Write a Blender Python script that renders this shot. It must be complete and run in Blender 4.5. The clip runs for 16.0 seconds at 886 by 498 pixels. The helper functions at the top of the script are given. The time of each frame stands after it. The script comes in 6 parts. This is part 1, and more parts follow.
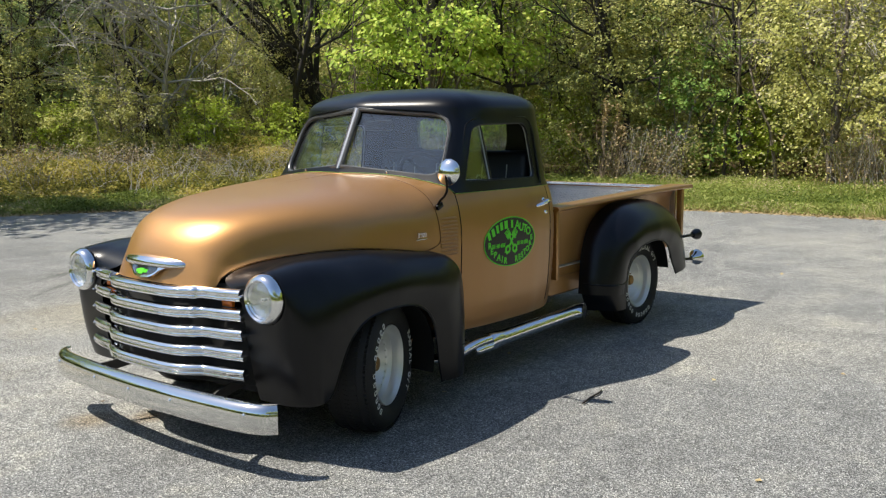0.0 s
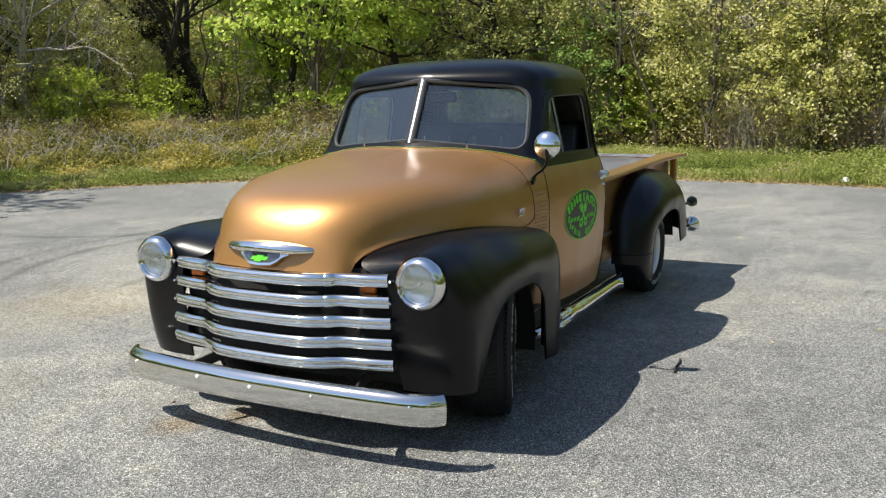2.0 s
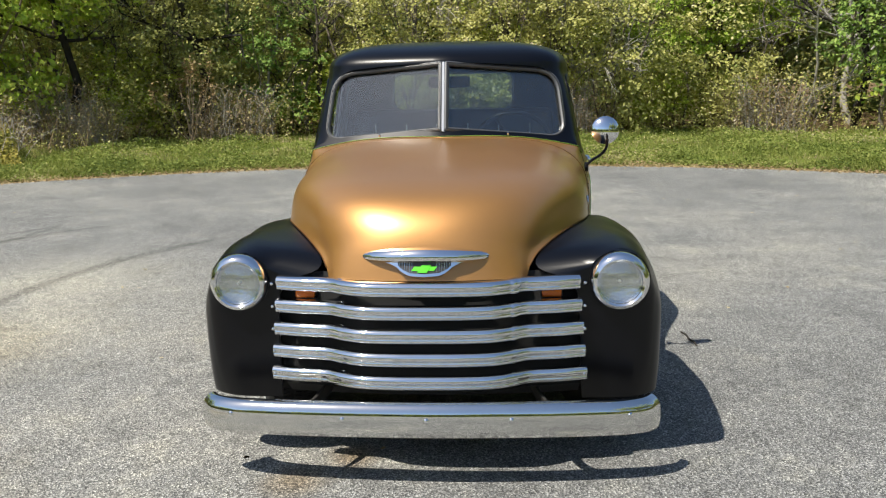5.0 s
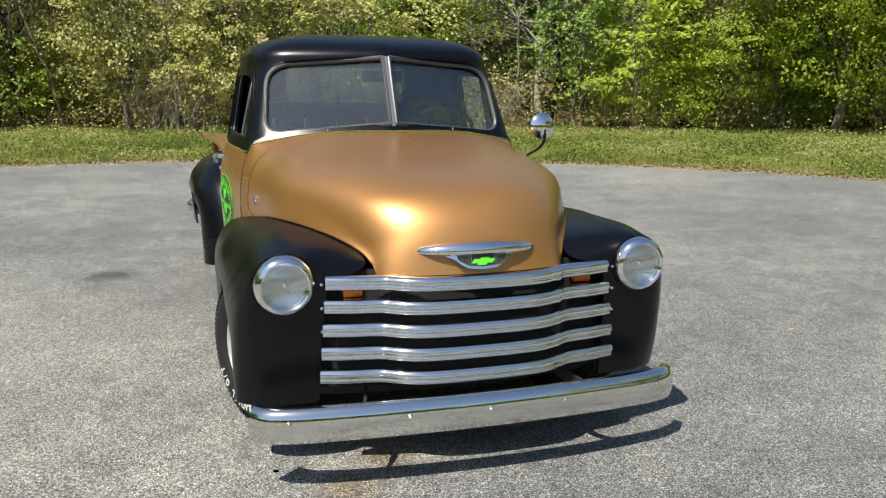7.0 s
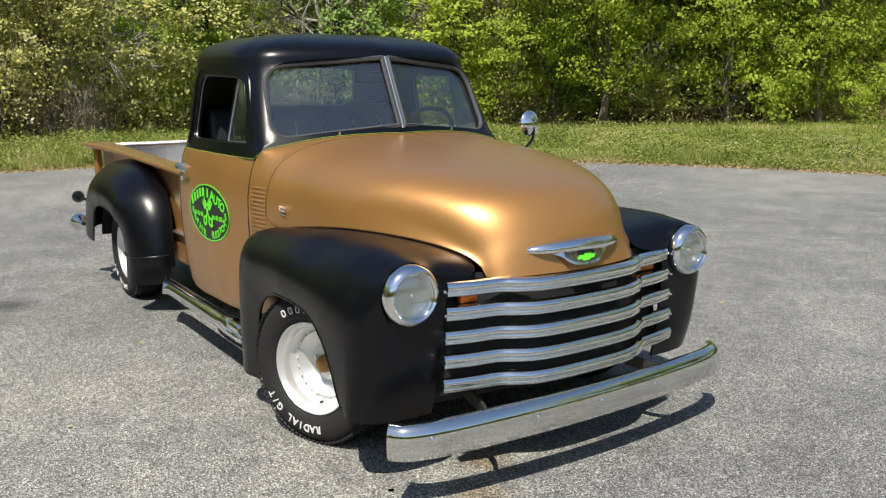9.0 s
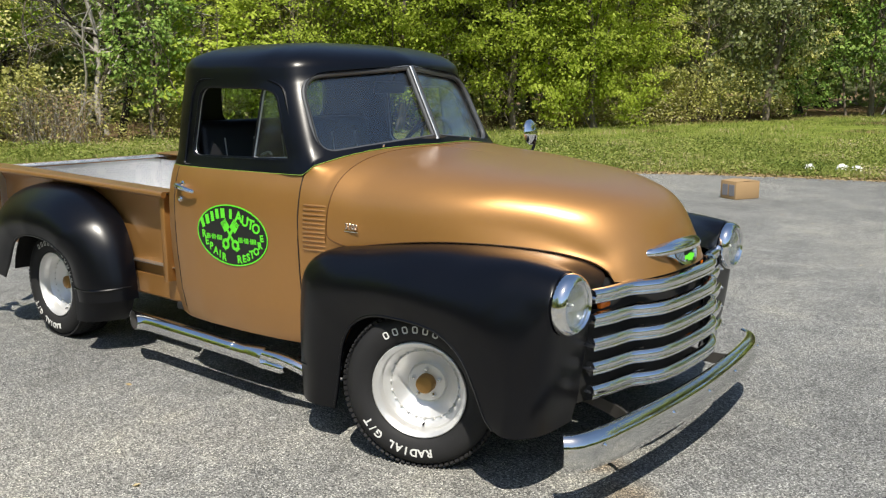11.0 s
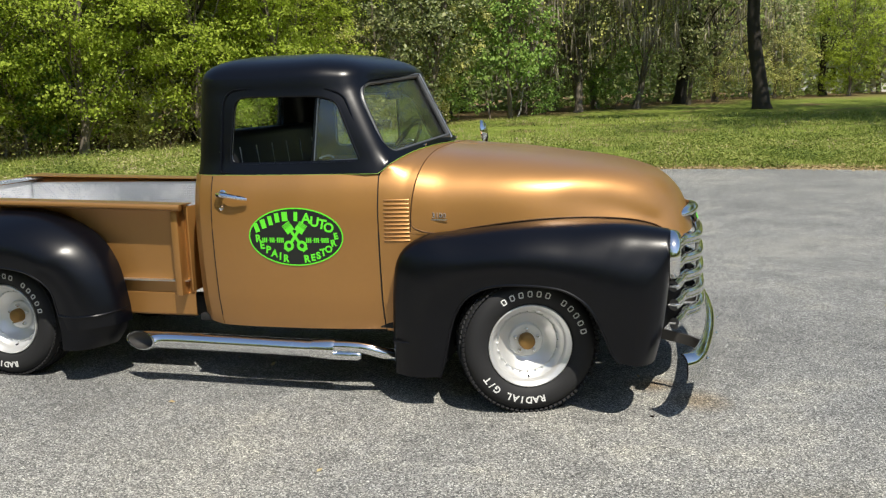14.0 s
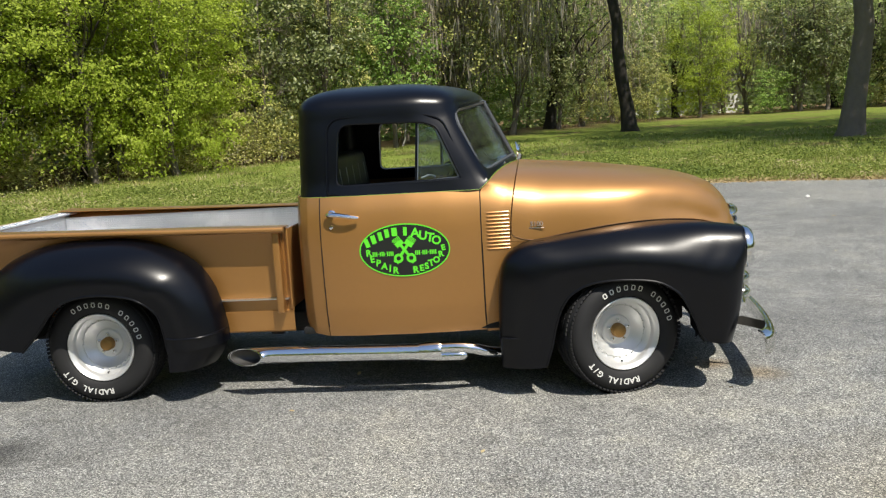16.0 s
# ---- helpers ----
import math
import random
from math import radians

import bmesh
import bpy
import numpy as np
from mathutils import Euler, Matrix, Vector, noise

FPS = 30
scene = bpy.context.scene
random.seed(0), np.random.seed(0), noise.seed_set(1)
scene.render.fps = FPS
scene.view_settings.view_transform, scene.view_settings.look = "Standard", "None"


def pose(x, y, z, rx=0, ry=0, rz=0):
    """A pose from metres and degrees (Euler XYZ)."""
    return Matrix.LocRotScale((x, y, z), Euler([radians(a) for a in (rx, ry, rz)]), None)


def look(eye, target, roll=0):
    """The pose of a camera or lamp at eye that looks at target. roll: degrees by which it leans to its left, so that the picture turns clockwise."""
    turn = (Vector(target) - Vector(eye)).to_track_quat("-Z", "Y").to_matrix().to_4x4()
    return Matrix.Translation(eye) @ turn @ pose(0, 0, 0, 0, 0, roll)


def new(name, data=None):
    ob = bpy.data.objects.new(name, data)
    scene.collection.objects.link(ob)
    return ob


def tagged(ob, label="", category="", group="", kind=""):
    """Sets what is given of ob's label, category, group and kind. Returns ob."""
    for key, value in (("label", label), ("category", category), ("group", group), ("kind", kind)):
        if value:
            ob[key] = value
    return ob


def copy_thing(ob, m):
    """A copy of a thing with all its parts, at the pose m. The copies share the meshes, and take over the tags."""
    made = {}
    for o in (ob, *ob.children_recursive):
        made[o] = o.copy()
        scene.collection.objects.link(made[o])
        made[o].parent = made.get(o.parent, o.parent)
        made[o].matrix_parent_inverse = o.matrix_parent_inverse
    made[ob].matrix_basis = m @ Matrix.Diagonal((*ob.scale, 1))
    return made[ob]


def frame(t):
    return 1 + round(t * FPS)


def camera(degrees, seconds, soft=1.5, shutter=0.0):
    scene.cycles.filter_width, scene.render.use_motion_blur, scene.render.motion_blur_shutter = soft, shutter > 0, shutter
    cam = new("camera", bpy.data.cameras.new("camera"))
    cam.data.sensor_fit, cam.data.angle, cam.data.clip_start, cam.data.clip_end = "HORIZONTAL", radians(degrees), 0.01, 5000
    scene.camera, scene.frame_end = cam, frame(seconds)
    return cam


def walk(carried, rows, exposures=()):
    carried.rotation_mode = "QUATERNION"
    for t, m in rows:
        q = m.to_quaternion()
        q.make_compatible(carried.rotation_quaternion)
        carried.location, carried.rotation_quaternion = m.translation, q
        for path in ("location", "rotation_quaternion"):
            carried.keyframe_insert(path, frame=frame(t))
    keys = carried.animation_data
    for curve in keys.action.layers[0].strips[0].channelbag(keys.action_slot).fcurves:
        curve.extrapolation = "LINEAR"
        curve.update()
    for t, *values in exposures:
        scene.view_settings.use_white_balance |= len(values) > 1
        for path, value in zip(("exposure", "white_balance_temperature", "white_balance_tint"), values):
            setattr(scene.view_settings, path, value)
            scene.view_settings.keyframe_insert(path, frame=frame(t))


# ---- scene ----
cam = camera(53.9, 16.0, soft=1.25)
PATH = [
    (0.0, 3.0941, 3.63, 1.4766, 82.201, 0.581, 128.187),
    (0.5, 3.3374, 3.3921, 1.4951, 81.117, 0.752, 126.559),
    (1.0, 3.4456, 3.1015, 1.4715, 80.388, 0.92, 124.476),
    (1.5, 3.5344, 2.7831, 1.4786, 80.317, 0.944, 121.122),
    (2.0, 3.6879, 2.4376, 1.5011, 80.181, 0.911, 117.786),
    (2.5, 3.7516, 2.0807, 1.4798, 79.899, 1.092, 114.967),
    (3.0, 3.7967, 1.7323, 1.4943, 79.703, 1.163, 110.552),
    (3.5, 3.9142, 1.3698, 1.5114, 79.713, 1.206, 105.611),
    (6.0, 3.8983, -0.4449, 1.5066, 78.879, 0.299, 83.621),
    (6.5, 3.8508, -0.7866, 1.5099, 78.926, -0.231, 77.501),
    (7.0, 3.7846, -1.1345, 1.5173, 78.692, -0.603, 72.127),
    (7.5, 3.5946, -1.4135, 1.5103, 78.986, -0.654, 68.278),
    (8.0, 3.4664, -1.7221, 1.5058, 79.102, -0.977, 64.43),
    (8.5, 3.3441, -2.0443, 1.5202, 78.818, -0.506, 59.786),
    (11.0, 2.1914, -3.3126, 1.5158, 79.352, 0.2, 39.037),
    (11.5, 1.9424, -3.5878, 1.5418, 79.376, 0.45, 34.996),
    (12.0, 1.6584, -3.7476, 1.5186, 79.498, 0.714, 31.929),
    (12.5, 1.3354, -3.9021, 1.5218, 79.719, 0.495, 28.494),
    (13.0, 1.0434, -4.1418, 1.5265, 79.648, 0.628, 23.587),
    (13.5, 0.8606, -4.421, 1.5045, 79.881, 1.345, 18.742),
    (14.0, 0.6779, -4.7127, 1.5052, 79.801, 1.726, 14.802),
    (14.5, 0.3674, -4.9526, 1.518, 80.046, 1.698, 11.496),
    (15.0, 0.1406, -5.1965, 1.514, 80.222, 1.772, 9.946),
    (15.5, -0.1164, -5.3588, 1.5207, 81.011, 2.622, 6.306),
    (16.0, -0.4339, -5.418, 1.5229, 81.393, 3.284, 5.529),
]
walk(cam, [(t, pose(*p)) for t, *p in PATH], exposures=[(0.0, 0.56), (3.0, 0.46), (7.0, 0.35), (16.0, 0.35)])

# ---- world, sun ----
SUN_TO = Vector((0.41, -0.50, 1.0)).normalized()
world = bpy.data.worlds.new("sky")
scene.world = world
world.use_nodes = True
wn = world.node_tree
sky = wn.nodes.new("ShaderNodeTexSky")
sky.sky_type, sky.sun_disc = "NISHITA", False
sky.sun_elevation = math.asin(SUN_TO.z)
sky.sun_rotation = math.atan2(SUN_TO.x, SUN_TO.y)
sky.air_density, sky.dust_density, sky.ozone_density = 1.0, 0.6, 1.0
wn.links.new(sky.outputs[0], wn.nodes["Background"].inputs[0])
wn.nodes["Background"].inputs[1].default_value = 0.11
sun = new("sun", bpy.data.lights.new("sun", "SUN"))
sun.data.energy, sun.data.angle, sun.data.color = 5.0, radians(0.53), (1.0, 0.94, 0.83)
sun.matrix_world = look(SUN_TO * 40, (0, 0, 0))


# ---- materials ----
def nodes_of(name):
    m = bpy.data.materials.new(name)
    m.use_nodes = True
    t = m.node_tree
    return m, t, t.nodes["Principled BSDF"]


def add(t, kind, **kw):
    n = t.nodes.new(kind)
    for k, v in kw.items():
        n.inputs[k].default_value = v
    return n


def noise_at(t, scale, detail=3.0, rough=0.55):
    c = t.nodes.new("ShaderNodeTexCoord")
    n = add(t, "ShaderNodeTexNoise", Scale=scale, Detail=detail, Roughness=rough)
    t.links.new(c.outputs["Object"], n.inputs["Vector"])
    return n


def ramp(t, source, stops):
    r = t.nodes.new("ShaderNodeValToRGB")
    e = r.color_ramp.elements
    while len(e) < len(stops):
        e.new(0.5)
    for k, (pos, col) in zip(e, stops):
        k.position = pos
        k.color = (*col, 1) if len(col) == 3 else col
    t.links.new(source, r.inputs[0])
    return r


def grey(v):
    return (v, v, v)


def bump(t, b, source, strength, dist):
    n = add(t, "ShaderNodeBump", Strength=strength, Distance=dist)
    t.links.new(source, n.inputs["Height"])
    t.links.new(n.outputs[0], b.inputs["Normal"])
    return n


def mat(name, col, rough=0.5, metal=0.0, vary=0.12, scale=6.0, rvary=0.08, bmp=0.0, bscale=200.0, bdist=0.002, spec=0.5, coat=0.0):
    """Principled paint, metal or rubber with grain at two scales."""
    m, t, b = nodes_of(name)
    big, fine = noise_at(t, scale, 4), noise_at(t, scale * 14, 2)
    mixv = add(t, "ShaderNodeMath")
    mixv.operation = "ADD"
    t.links.new(big.outputs[0], mixv.inputs[0])
    t.links.new(fine.outputs[0], mixv.inputs[1])
    lo, hi = [tuple(max(0.0, c * k) for c in col) for k in (1 - vary, 1 + vary)]
    r = ramp(t, mixv.outputs[0], [(0.0, lo), (1.0, hi)])
    half = add(t, "ShaderNodeMath")
    half.operation = "MULTIPLY"
    half.inputs[1].default_value = 0.5
    t.links.new(mixv.outputs[0], half.inputs[0])
    t.links.new(half.outputs[0], r.inputs[0])
    t.links.new(r.outputs[0], b.inputs["Base Color"])
    rr = add(t, "ShaderNodeMapRange")
    rr.inputs["To Min"].default_value, rr.inputs["To Max"].default_value = max(0.02, rough - rvary), min(1, rough + rvary)
    t.links.new(big.outputs[0], rr.inputs[0])
    t.links.new(rr.outputs[0], b.inputs["Roughness"])
    b.inputs["Metallic"].default_value = metal
    b.inputs["Specular IOR Level"].default_value = spec
    b.inputs["Coat Weight"].default_value, b.inputs["Coat Roughness"].default_value = coat, 0.28
    if bmp:
        f = noise_at(t, bscale, 2)
        bump(t, b, f.outputs[0], bmp, bdist)
    return m


GOLD = mat("gold_satin_paint", (0.426, 0.210, 0.057), 0.45, 0.66, 0.05, 3.0, 0.03, 0.06, 900, 0.0006, 0.5, 0.95)
BLACK = mat("black_satin_paint", (0.0016, 0.0019, 0.0036), 0.29, 0.0, 0.2, 3.0, 0.03, 0.05, 900, 0.0006, 0.33)
CHROME = mat("chrome", (0.80, 0.81, 0.82), 0.075, 1.0, 0.03, 8, 0.02)
OLDCHROME = mat("worn_chrome", (0.72, 0.72, 0.70), 0.075, 1.0, 0.08, 9, 0.05, 0.03, 300, 0.001)
ALU = mat("cast_aluminium", (0.70, 0.70, 0.69), 0.40, 0.62, 0.08, 12, 0.08, 0.12, 400, 0.001)
PLATE = mat("diamond_plate_aluminium", (0.70, 0.71, 0.73), 0.36, 1.0, 0.08, 10, 0.06)
TREAD = mat("polished_tread", (0.78, 0.79, 0.80), 0.27, 1.0, 0.05, 12, 0.05)
RUBBER = mat("tyre_rubber", (0.016, 0.016, 0.017), 0.72, 0.0, 0.25, 14, 0.08, 0.2, 500, 0.001, 0.35)
GASKET = mat("grey_rubber_gasket", (0.055, 0.058, 0.062), 0.36, 0.0, 0.15, 10, 0.06, 0.08, 300, 0.001, 0.7)
TRIM = mat("brushed_steel_trim", (0.40, 0.41, 0.43), 0.36, 1.0, 0.06, 20, 0.05)
WHITE = mat("white_letter_rubber", (0.66, 0.66, 0.64), 0.65, 0.0, 0.12, 30, 0.05)
DARK = mat("dark_underbody", (0.008, 0.008, 0.008), 0.8, 0.0, 0.3, 8, 0.05)
SEAT = mat("black_vinyl", (0.014, 0.014, 0.016), 0.45, 0.0, 0.2, 10, 0.06, 0.2, 160, 0.001)
PIPING = mat("pale_piping", (0.55, 0.55, 0.53), 0.6)
LIME = mat("lime_green_vinyl", (0.12, 0.72, 0.03), 0.5, 0.0, 0.06, 20, 0.04)
PINLINE = mat("yellow_green_stripe", (0.26, 0.44, 0.06), 0.5, 0.0, 0.06, 20, 0.04)
DECAL = mat("black_vinyl_sheet", (0.012, 0.014, 0.013), 0.42, 0.0, 0.15, 20, 0.05)
BRASS = mat("tarnished_brass", (0.34, 0.2, 0.07), 0.42, 0.85, 0.2, 40, 0.1)
AMBER = mat("amber_lens", (0.55, 0.13, 0.01), 0.25, 0.0, 0.1, 30, 0.05)
RED = mat("red_lens", (0.35, 0.01, 0.008), 0.2, 0.0, 0.1, 30, 0.05)
SEAMGOLD = mat("shaded_gold_seam", (0.13, 0.06, 0.018), 0.55, 0.3, 0.1, 8, 0.05)
STEEL = mat("dark_steel", (0.09, 0.085, 0.08), 0.5, 0.7, 0.2, 20, 0.1)


def glass(name, tint):
    m, t, b = nodes_of(name)
    t.nodes.remove(b)
    out = t.nodes["Material Output"]
    clear = add(t, "ShaderNodeBsdfTransparent", Color=(*tint, 1))
    shine = add(t, "ShaderNodeBsdfGlossy", Color=(1, 1, 1, 1), Roughness=0.045)
    lw = add(t, "ShaderNodeLayerWeight", Blend=0.5)
    pw = t.nodes.new("ShaderNodeMath")
    pw.operation = "POWER"
    pw.inputs[1].default_value = 4.0
    t.links.new(lw.outputs["Facing"], pw.inputs[0])
    f = t.nodes.new("ShaderNodeMath")
    f.operation = "MULTIPLY_ADD"
    f.inputs[1].default_value, f.inputs[2].default_value = 0.9, 0.085
    t.links.new(pw.outputs[0], f.inputs[0])
    mx = t.nodes.new("ShaderNodeMixShader")
    t.links.new(f.outputs[0], mx.inputs[0])
    t.links.new(clear.outputs[0], mx.inputs[1])
    t.links.new(shine.outputs[0], mx.inputs[2])
    # a film of dust, its paleness also standing in for hazy sky reflections
    dust_haze = add(t, "ShaderNodeBsdfDiffuse", Color=(0.62, 0.62, 0.6, 1))
    dn = noise_at(t, 7.0, 4)
    dr = add(t, "ShaderNodeMapRange")
    dr.inputs["To Min"].default_value, dr.inputs["To Max"].default_value = 0.0, 0.016
    t.links.new(dn.outputs[0], dr.inputs[0])
    m2 = t.nodes.new("ShaderNodeMixShader")
    t.links.new(dr.outputs[0], m2.inputs[0])
    t.links.new(mx.outputs[0], m2.inputs[1])
    t.links.new(dust_haze.outputs[0], m2.inputs[2])
    t.links.new(m2.outputs[0], out.inputs[0])
    return m


GLASS = glass("window_glass", (0.80, 0.86, 0.86))
TINTED = glass("side_glass", (0.72, 0.78, 0.77))
HEADGLASS = glass("headlight_glass", (0.96, 0.97, 0.97))
m, t, b = nodes_of("headlight_reflector")
b.inputs["Base Color"].default_value = (0.62, 0.64, 0.65, 1)
b.inputs["Metallic"].default_value = 0.85
b.inputs["Roughness"].default_value = 0.22
vr = add(t, "ShaderNodeTexVoronoi", Scale=40.0)
c = t.nodes.new("ShaderNodeTexCoord")
t.links.new(c.outputs["Object"], vr.inputs["Vector"])
bump(t, b, vr.outputs["Distance"], 0.35, 0.006)
BOWL = m


# ---- building helpers ----
def cr(pts, n):
    """A smooth curve through pts, n points, spaced by chord length."""
    p = np.array(pts, float)
    d = np.sqrt(np.linalg.norm(np.diff(p, axis=0), axis=1)) + 1e-9
    s = np.r_[0, np.cumsum(d)]
    m = np.zeros_like(p)
    m[1:-1] = ((p[2:] - p[1:-1]) / d[1:, None] * d[:-1, None] + (p[1:-1] - p[:-2]) / d[:-1, None] * d[1:, None]) / (d[1:] + d[:-1])[:, None]
    m[0], m[-1] = (p[1] - p[0]) / d[0], (p[-1] - p[-2]) / d[-1]
    q = np.linspace(0, s[-1], n)
    i = np.clip(np.searchsorted(s, q, side="right") - 1, 0, len(d) - 1)
    h = d[i][:, None]
    u = ((q - s[i]) / d[i])[:, None]
    return (2 * u**3 - 3 * u**2 + 1) * p[i] + (u**3 - 2 * u**2 + u) * h * m[i] + (-2 * u**3 + 3 * u**2) * p[i + 1] + (u**3 - u**2) * h * m[i + 1]


def to_mesh(name, bm, smooth=True, sharp=32):
    me = bpy.data.meshes.new(name)
    bm.to_mesh(me)
    bm.free()
    if smooth:
        me.polygons.foreach_set("use_smooth", [True] * len(me.polygons))
        me.set_sharp_from_angle(angle=radians(sharp))
    return me


def part(name, bm, material, parent, label="", smooth=True, sharp=32):
    """One mesh object under a thing or a part."""
    me = bm if isinstance(bm, bpy.types.Mesh) else to_mesh(name, bm, smooth, sharp)
    if material and not me.materials:
        me.materials.append(material)
    ob = new(name, me)
    ob.parent = parent
    if label:
        ob["label"] = label
    return ob


def thing(name, label, category, group="", kind="", at=(0, 0, 0)):
    ob = new(name)
    ob.location = at
    return tagged(ob, label, category, group, kind)


def raw(verts, faces):
    me = bpy.data.meshes.new("raw")
    me.from_pydata([tuple(map(float, v)) for v in verts], [], faces)
    bm = bmesh.new()
    bm.from_mesh(me)
    bpy.data.meshes.remove(me)
    return bm


def quads(nu, nv, wrap_u=False, wrap_v=False):
    out = []
    for i in range(nu if wrap_u else nu - 1):
        for j in range(nv if wrap_v else nv - 1):
            a, b_ = (i + 1) % nu, (j + 1) % nv
            out.append((i * nv + j, a * nv + j, a * nv + b_, i * nv + b_))
    return out


def normals(P):
    du, dv = np.gradient(P, axis=0), np.gradient(P, axis=1)
    n = np.cross(du, dv)
    l = np.linalg.norm(n, axis=2, keepdims=True)
    return n / np.maximum(l, 1e-9)


def slab(P, thick, centre):
    """A sheet with thickness: P is its outer face, centre a point on its inner side."""
    P = np.array(P, float)
    N = normals(P)
    if ((P - np.array(centre)) * N).sum(2).mean() < 0:
        P = P[:, ::-1]
        N = normals(P)
    nu, nv = P.shape[:2]
    k = nu * nv
    V = np.concatenate([P.reshape(-1, 3), (P - N * thick).reshape(-1, 3)])
    f = quads(nu, nv)
    faces = f + [tuple(i + k for i in reversed(q)) for q in f]
    edge = [i * nv for i in range(nu)] + [(nu - 1) * nv + j for j in range(1, nv)] + [i * nv + nv - 1 for i in range(nu - 2, -1, -1)] + list(range(nv - 2, 0, -1))
    for a, b_ in zip(edge, edge[1:] + edge[:1]):
        faces.append((b_, a, a + k, b_ + k))
    bm = raw(V, faces)
    bmesh.ops.remove_doubles(bm, verts=bm.verts, dist=1e-5)
    bmesh.ops.recalc_face_normals(bm, faces=bm.faces)
    return bm


def mir(P):
    return np.array(P, float) * np.array([1, -1, 1])


def sweep(path, profile, closed=False, up=(0, 0, 1), scale=None, caps=True):
    """A profile (side, up) carried along a path; up keeps it level."""
    p = np.array(path, float)
    n = len(p)
    tan = np.roll(p, -1, 0) - np.roll(p, 1, 0)
    if not closed:
        tan[0], tan[-1] = p[1] - p[0], p[-1] - p[-2]
    tan /= np.linalg.norm(tan, axis=1, keepdims=True)
    prof = np.array(profile, float)
    k = len(prof)
    V = []
    for i in range(n):
        s = np.cross(tan[i], up)
        if np.linalg.norm(s) < 1e-3:
            s = np.cross(tan[i], (1, 0, 0.01))
        s /= np.linalg.norm(s)
        w = np.cross(s, tan[i])
        f = 1 if scale is None else scale[i]
        V += [p[i] + f * (a * s + c_ * w) for a, c_ in prof]
    faces = quads(n, k, closed, True)
    if not closed and caps:
        faces += [tuple(range(k)), tuple((n - 1) * k + j for j in reversed(range(k)))]
    bm = raw(V, faces)
    bmesh.ops.recalc_face_normals(bm, faces=bm.faces)
    return bm


def ring(r, n=10, rx=None):
    return [(r * math.cos(a), (rx or r) * math.sin(a)) for a in np.linspace(0, 2 * math.pi, n, endpoint=False)]


def tube(path, r, n=8, closed=False, smoothed=0, scale=None, up=(0, 0, 1)):
    if smoothed:
        path = cr(path, smoothed)
    return sweep(path, ring(r, n), closed, up, scale)


def lathe(profile, n=32, m=None, closed=False):
    """profile: (radius, height) turned about z."""
    a = np.linspace(0, 2 * math.pi, n, endpoint=False)
    V = [(r * math.cos(q), r * math.sin(q), h) for q in a for r, h in profile]
    bm = raw(V, quads(n, len(profile), True, closed))
    bmesh.ops.remove_doubles(bm, verts=bm.verts, dist=1e-6)
    bmesh.ops.recalc_face_normals(bm, faces=bm.faces)
    if m is not None:
        bm.transform(m)
    return bm


def box(sx, sy, sz, m=None, bevel=0.0, seg=2):
    bm = bmesh.new()
    bmesh.ops.create_cube(bm, size=1, matrix=Matrix.Diagonal((sx, sy, sz, 1)))
    if bevel:
        bmesh.ops.bevel(bm, geom=list(bm.edges), offset=bevel, segments=seg, profile=0.5, affect="EDGES")
    if m is not None:
        bm.transform(m)
    return bm


def join(*bms):
    me = bpy.data.meshes.new("joined")
    out = bmesh.new()
    for bm in bms:
        bm.to_mesh(me)
        bm.free()
        out.from_mesh(me)
    bpy.data.meshes.remove(me)
    return out


def prism(outline, lo, hi, axis):
    """An outline (two coordinates) drawn out along one axis from lo to hi."""
    k = len(outline)
    def at(q, h):
        return {"x": (h, q[0], q[1]), "y": (q[0], h, q[1]), "z": (q[0], q[1], h)}[axis]
    V = [at(q, lo) for q in outline] + [at(q, hi) for q in outline]
    faces = [tuple(range(k)), tuple(range(2 * k - 1, k - 1, -1))] + [(i, (i + 1) % k, k + (i + 1) % k, k + i) for i in range(k)]
    bm = raw(V, faces)
    bmesh.ops.recalc_face_normals(bm, faces=bm.faces)
    return bm


def rounded(corners, r, n=5):
    """A polygon with its corners rounded; r one radius or one a corner."""
    out = []
    k = len(corners)
    for i in range(k):
        p, a, c_ = (np.array(corners[j % k], float) for j in (i, i - 1, i + 1))
        q = r[i] if hasattr(r, "__len__") else r
        u, v = a - p, c_ - p
        lu, lv = np.linalg.norm(u), np.linalg.norm(v)
        q = min(q, lu * 0.45, lv * 0.45)
        s, e = p + u / lu * q, p + v / lv * q
        for w in np.linspace(0, 1, n):
            out.append((1 - w) ** 2 * s + 2 * w * (1 - w) * p + w * w * e)
    return np.array(out)


def carve(bm, cutters):
    """Opens holes through a mesh, in the shape of the cutters."""
    body = new("carved", to_mesh("carved", bm, False))
    extra = [new("cutter", to_mesh("cutter", c_, False)) for c_ in cutters]
    for e in extra:
        md = body.modifiers.new("cut", "BOOLEAN")
        md.object, md.operation, md.solver = e, "DIFFERENCE", "EXACT"
    me = bpy.data.meshes.new_from_object(body.evaluated_get(bpy.context.evaluated_depsgraph_get()))
    out = bmesh.new()
    out.from_mesh(me)
    for o in [body, *extra]:
        d = o.data
        bpy.data.objects.remove(o)
        bpy.data.meshes.remove(d)
    bpy.data.meshes.remove(me)
    return out


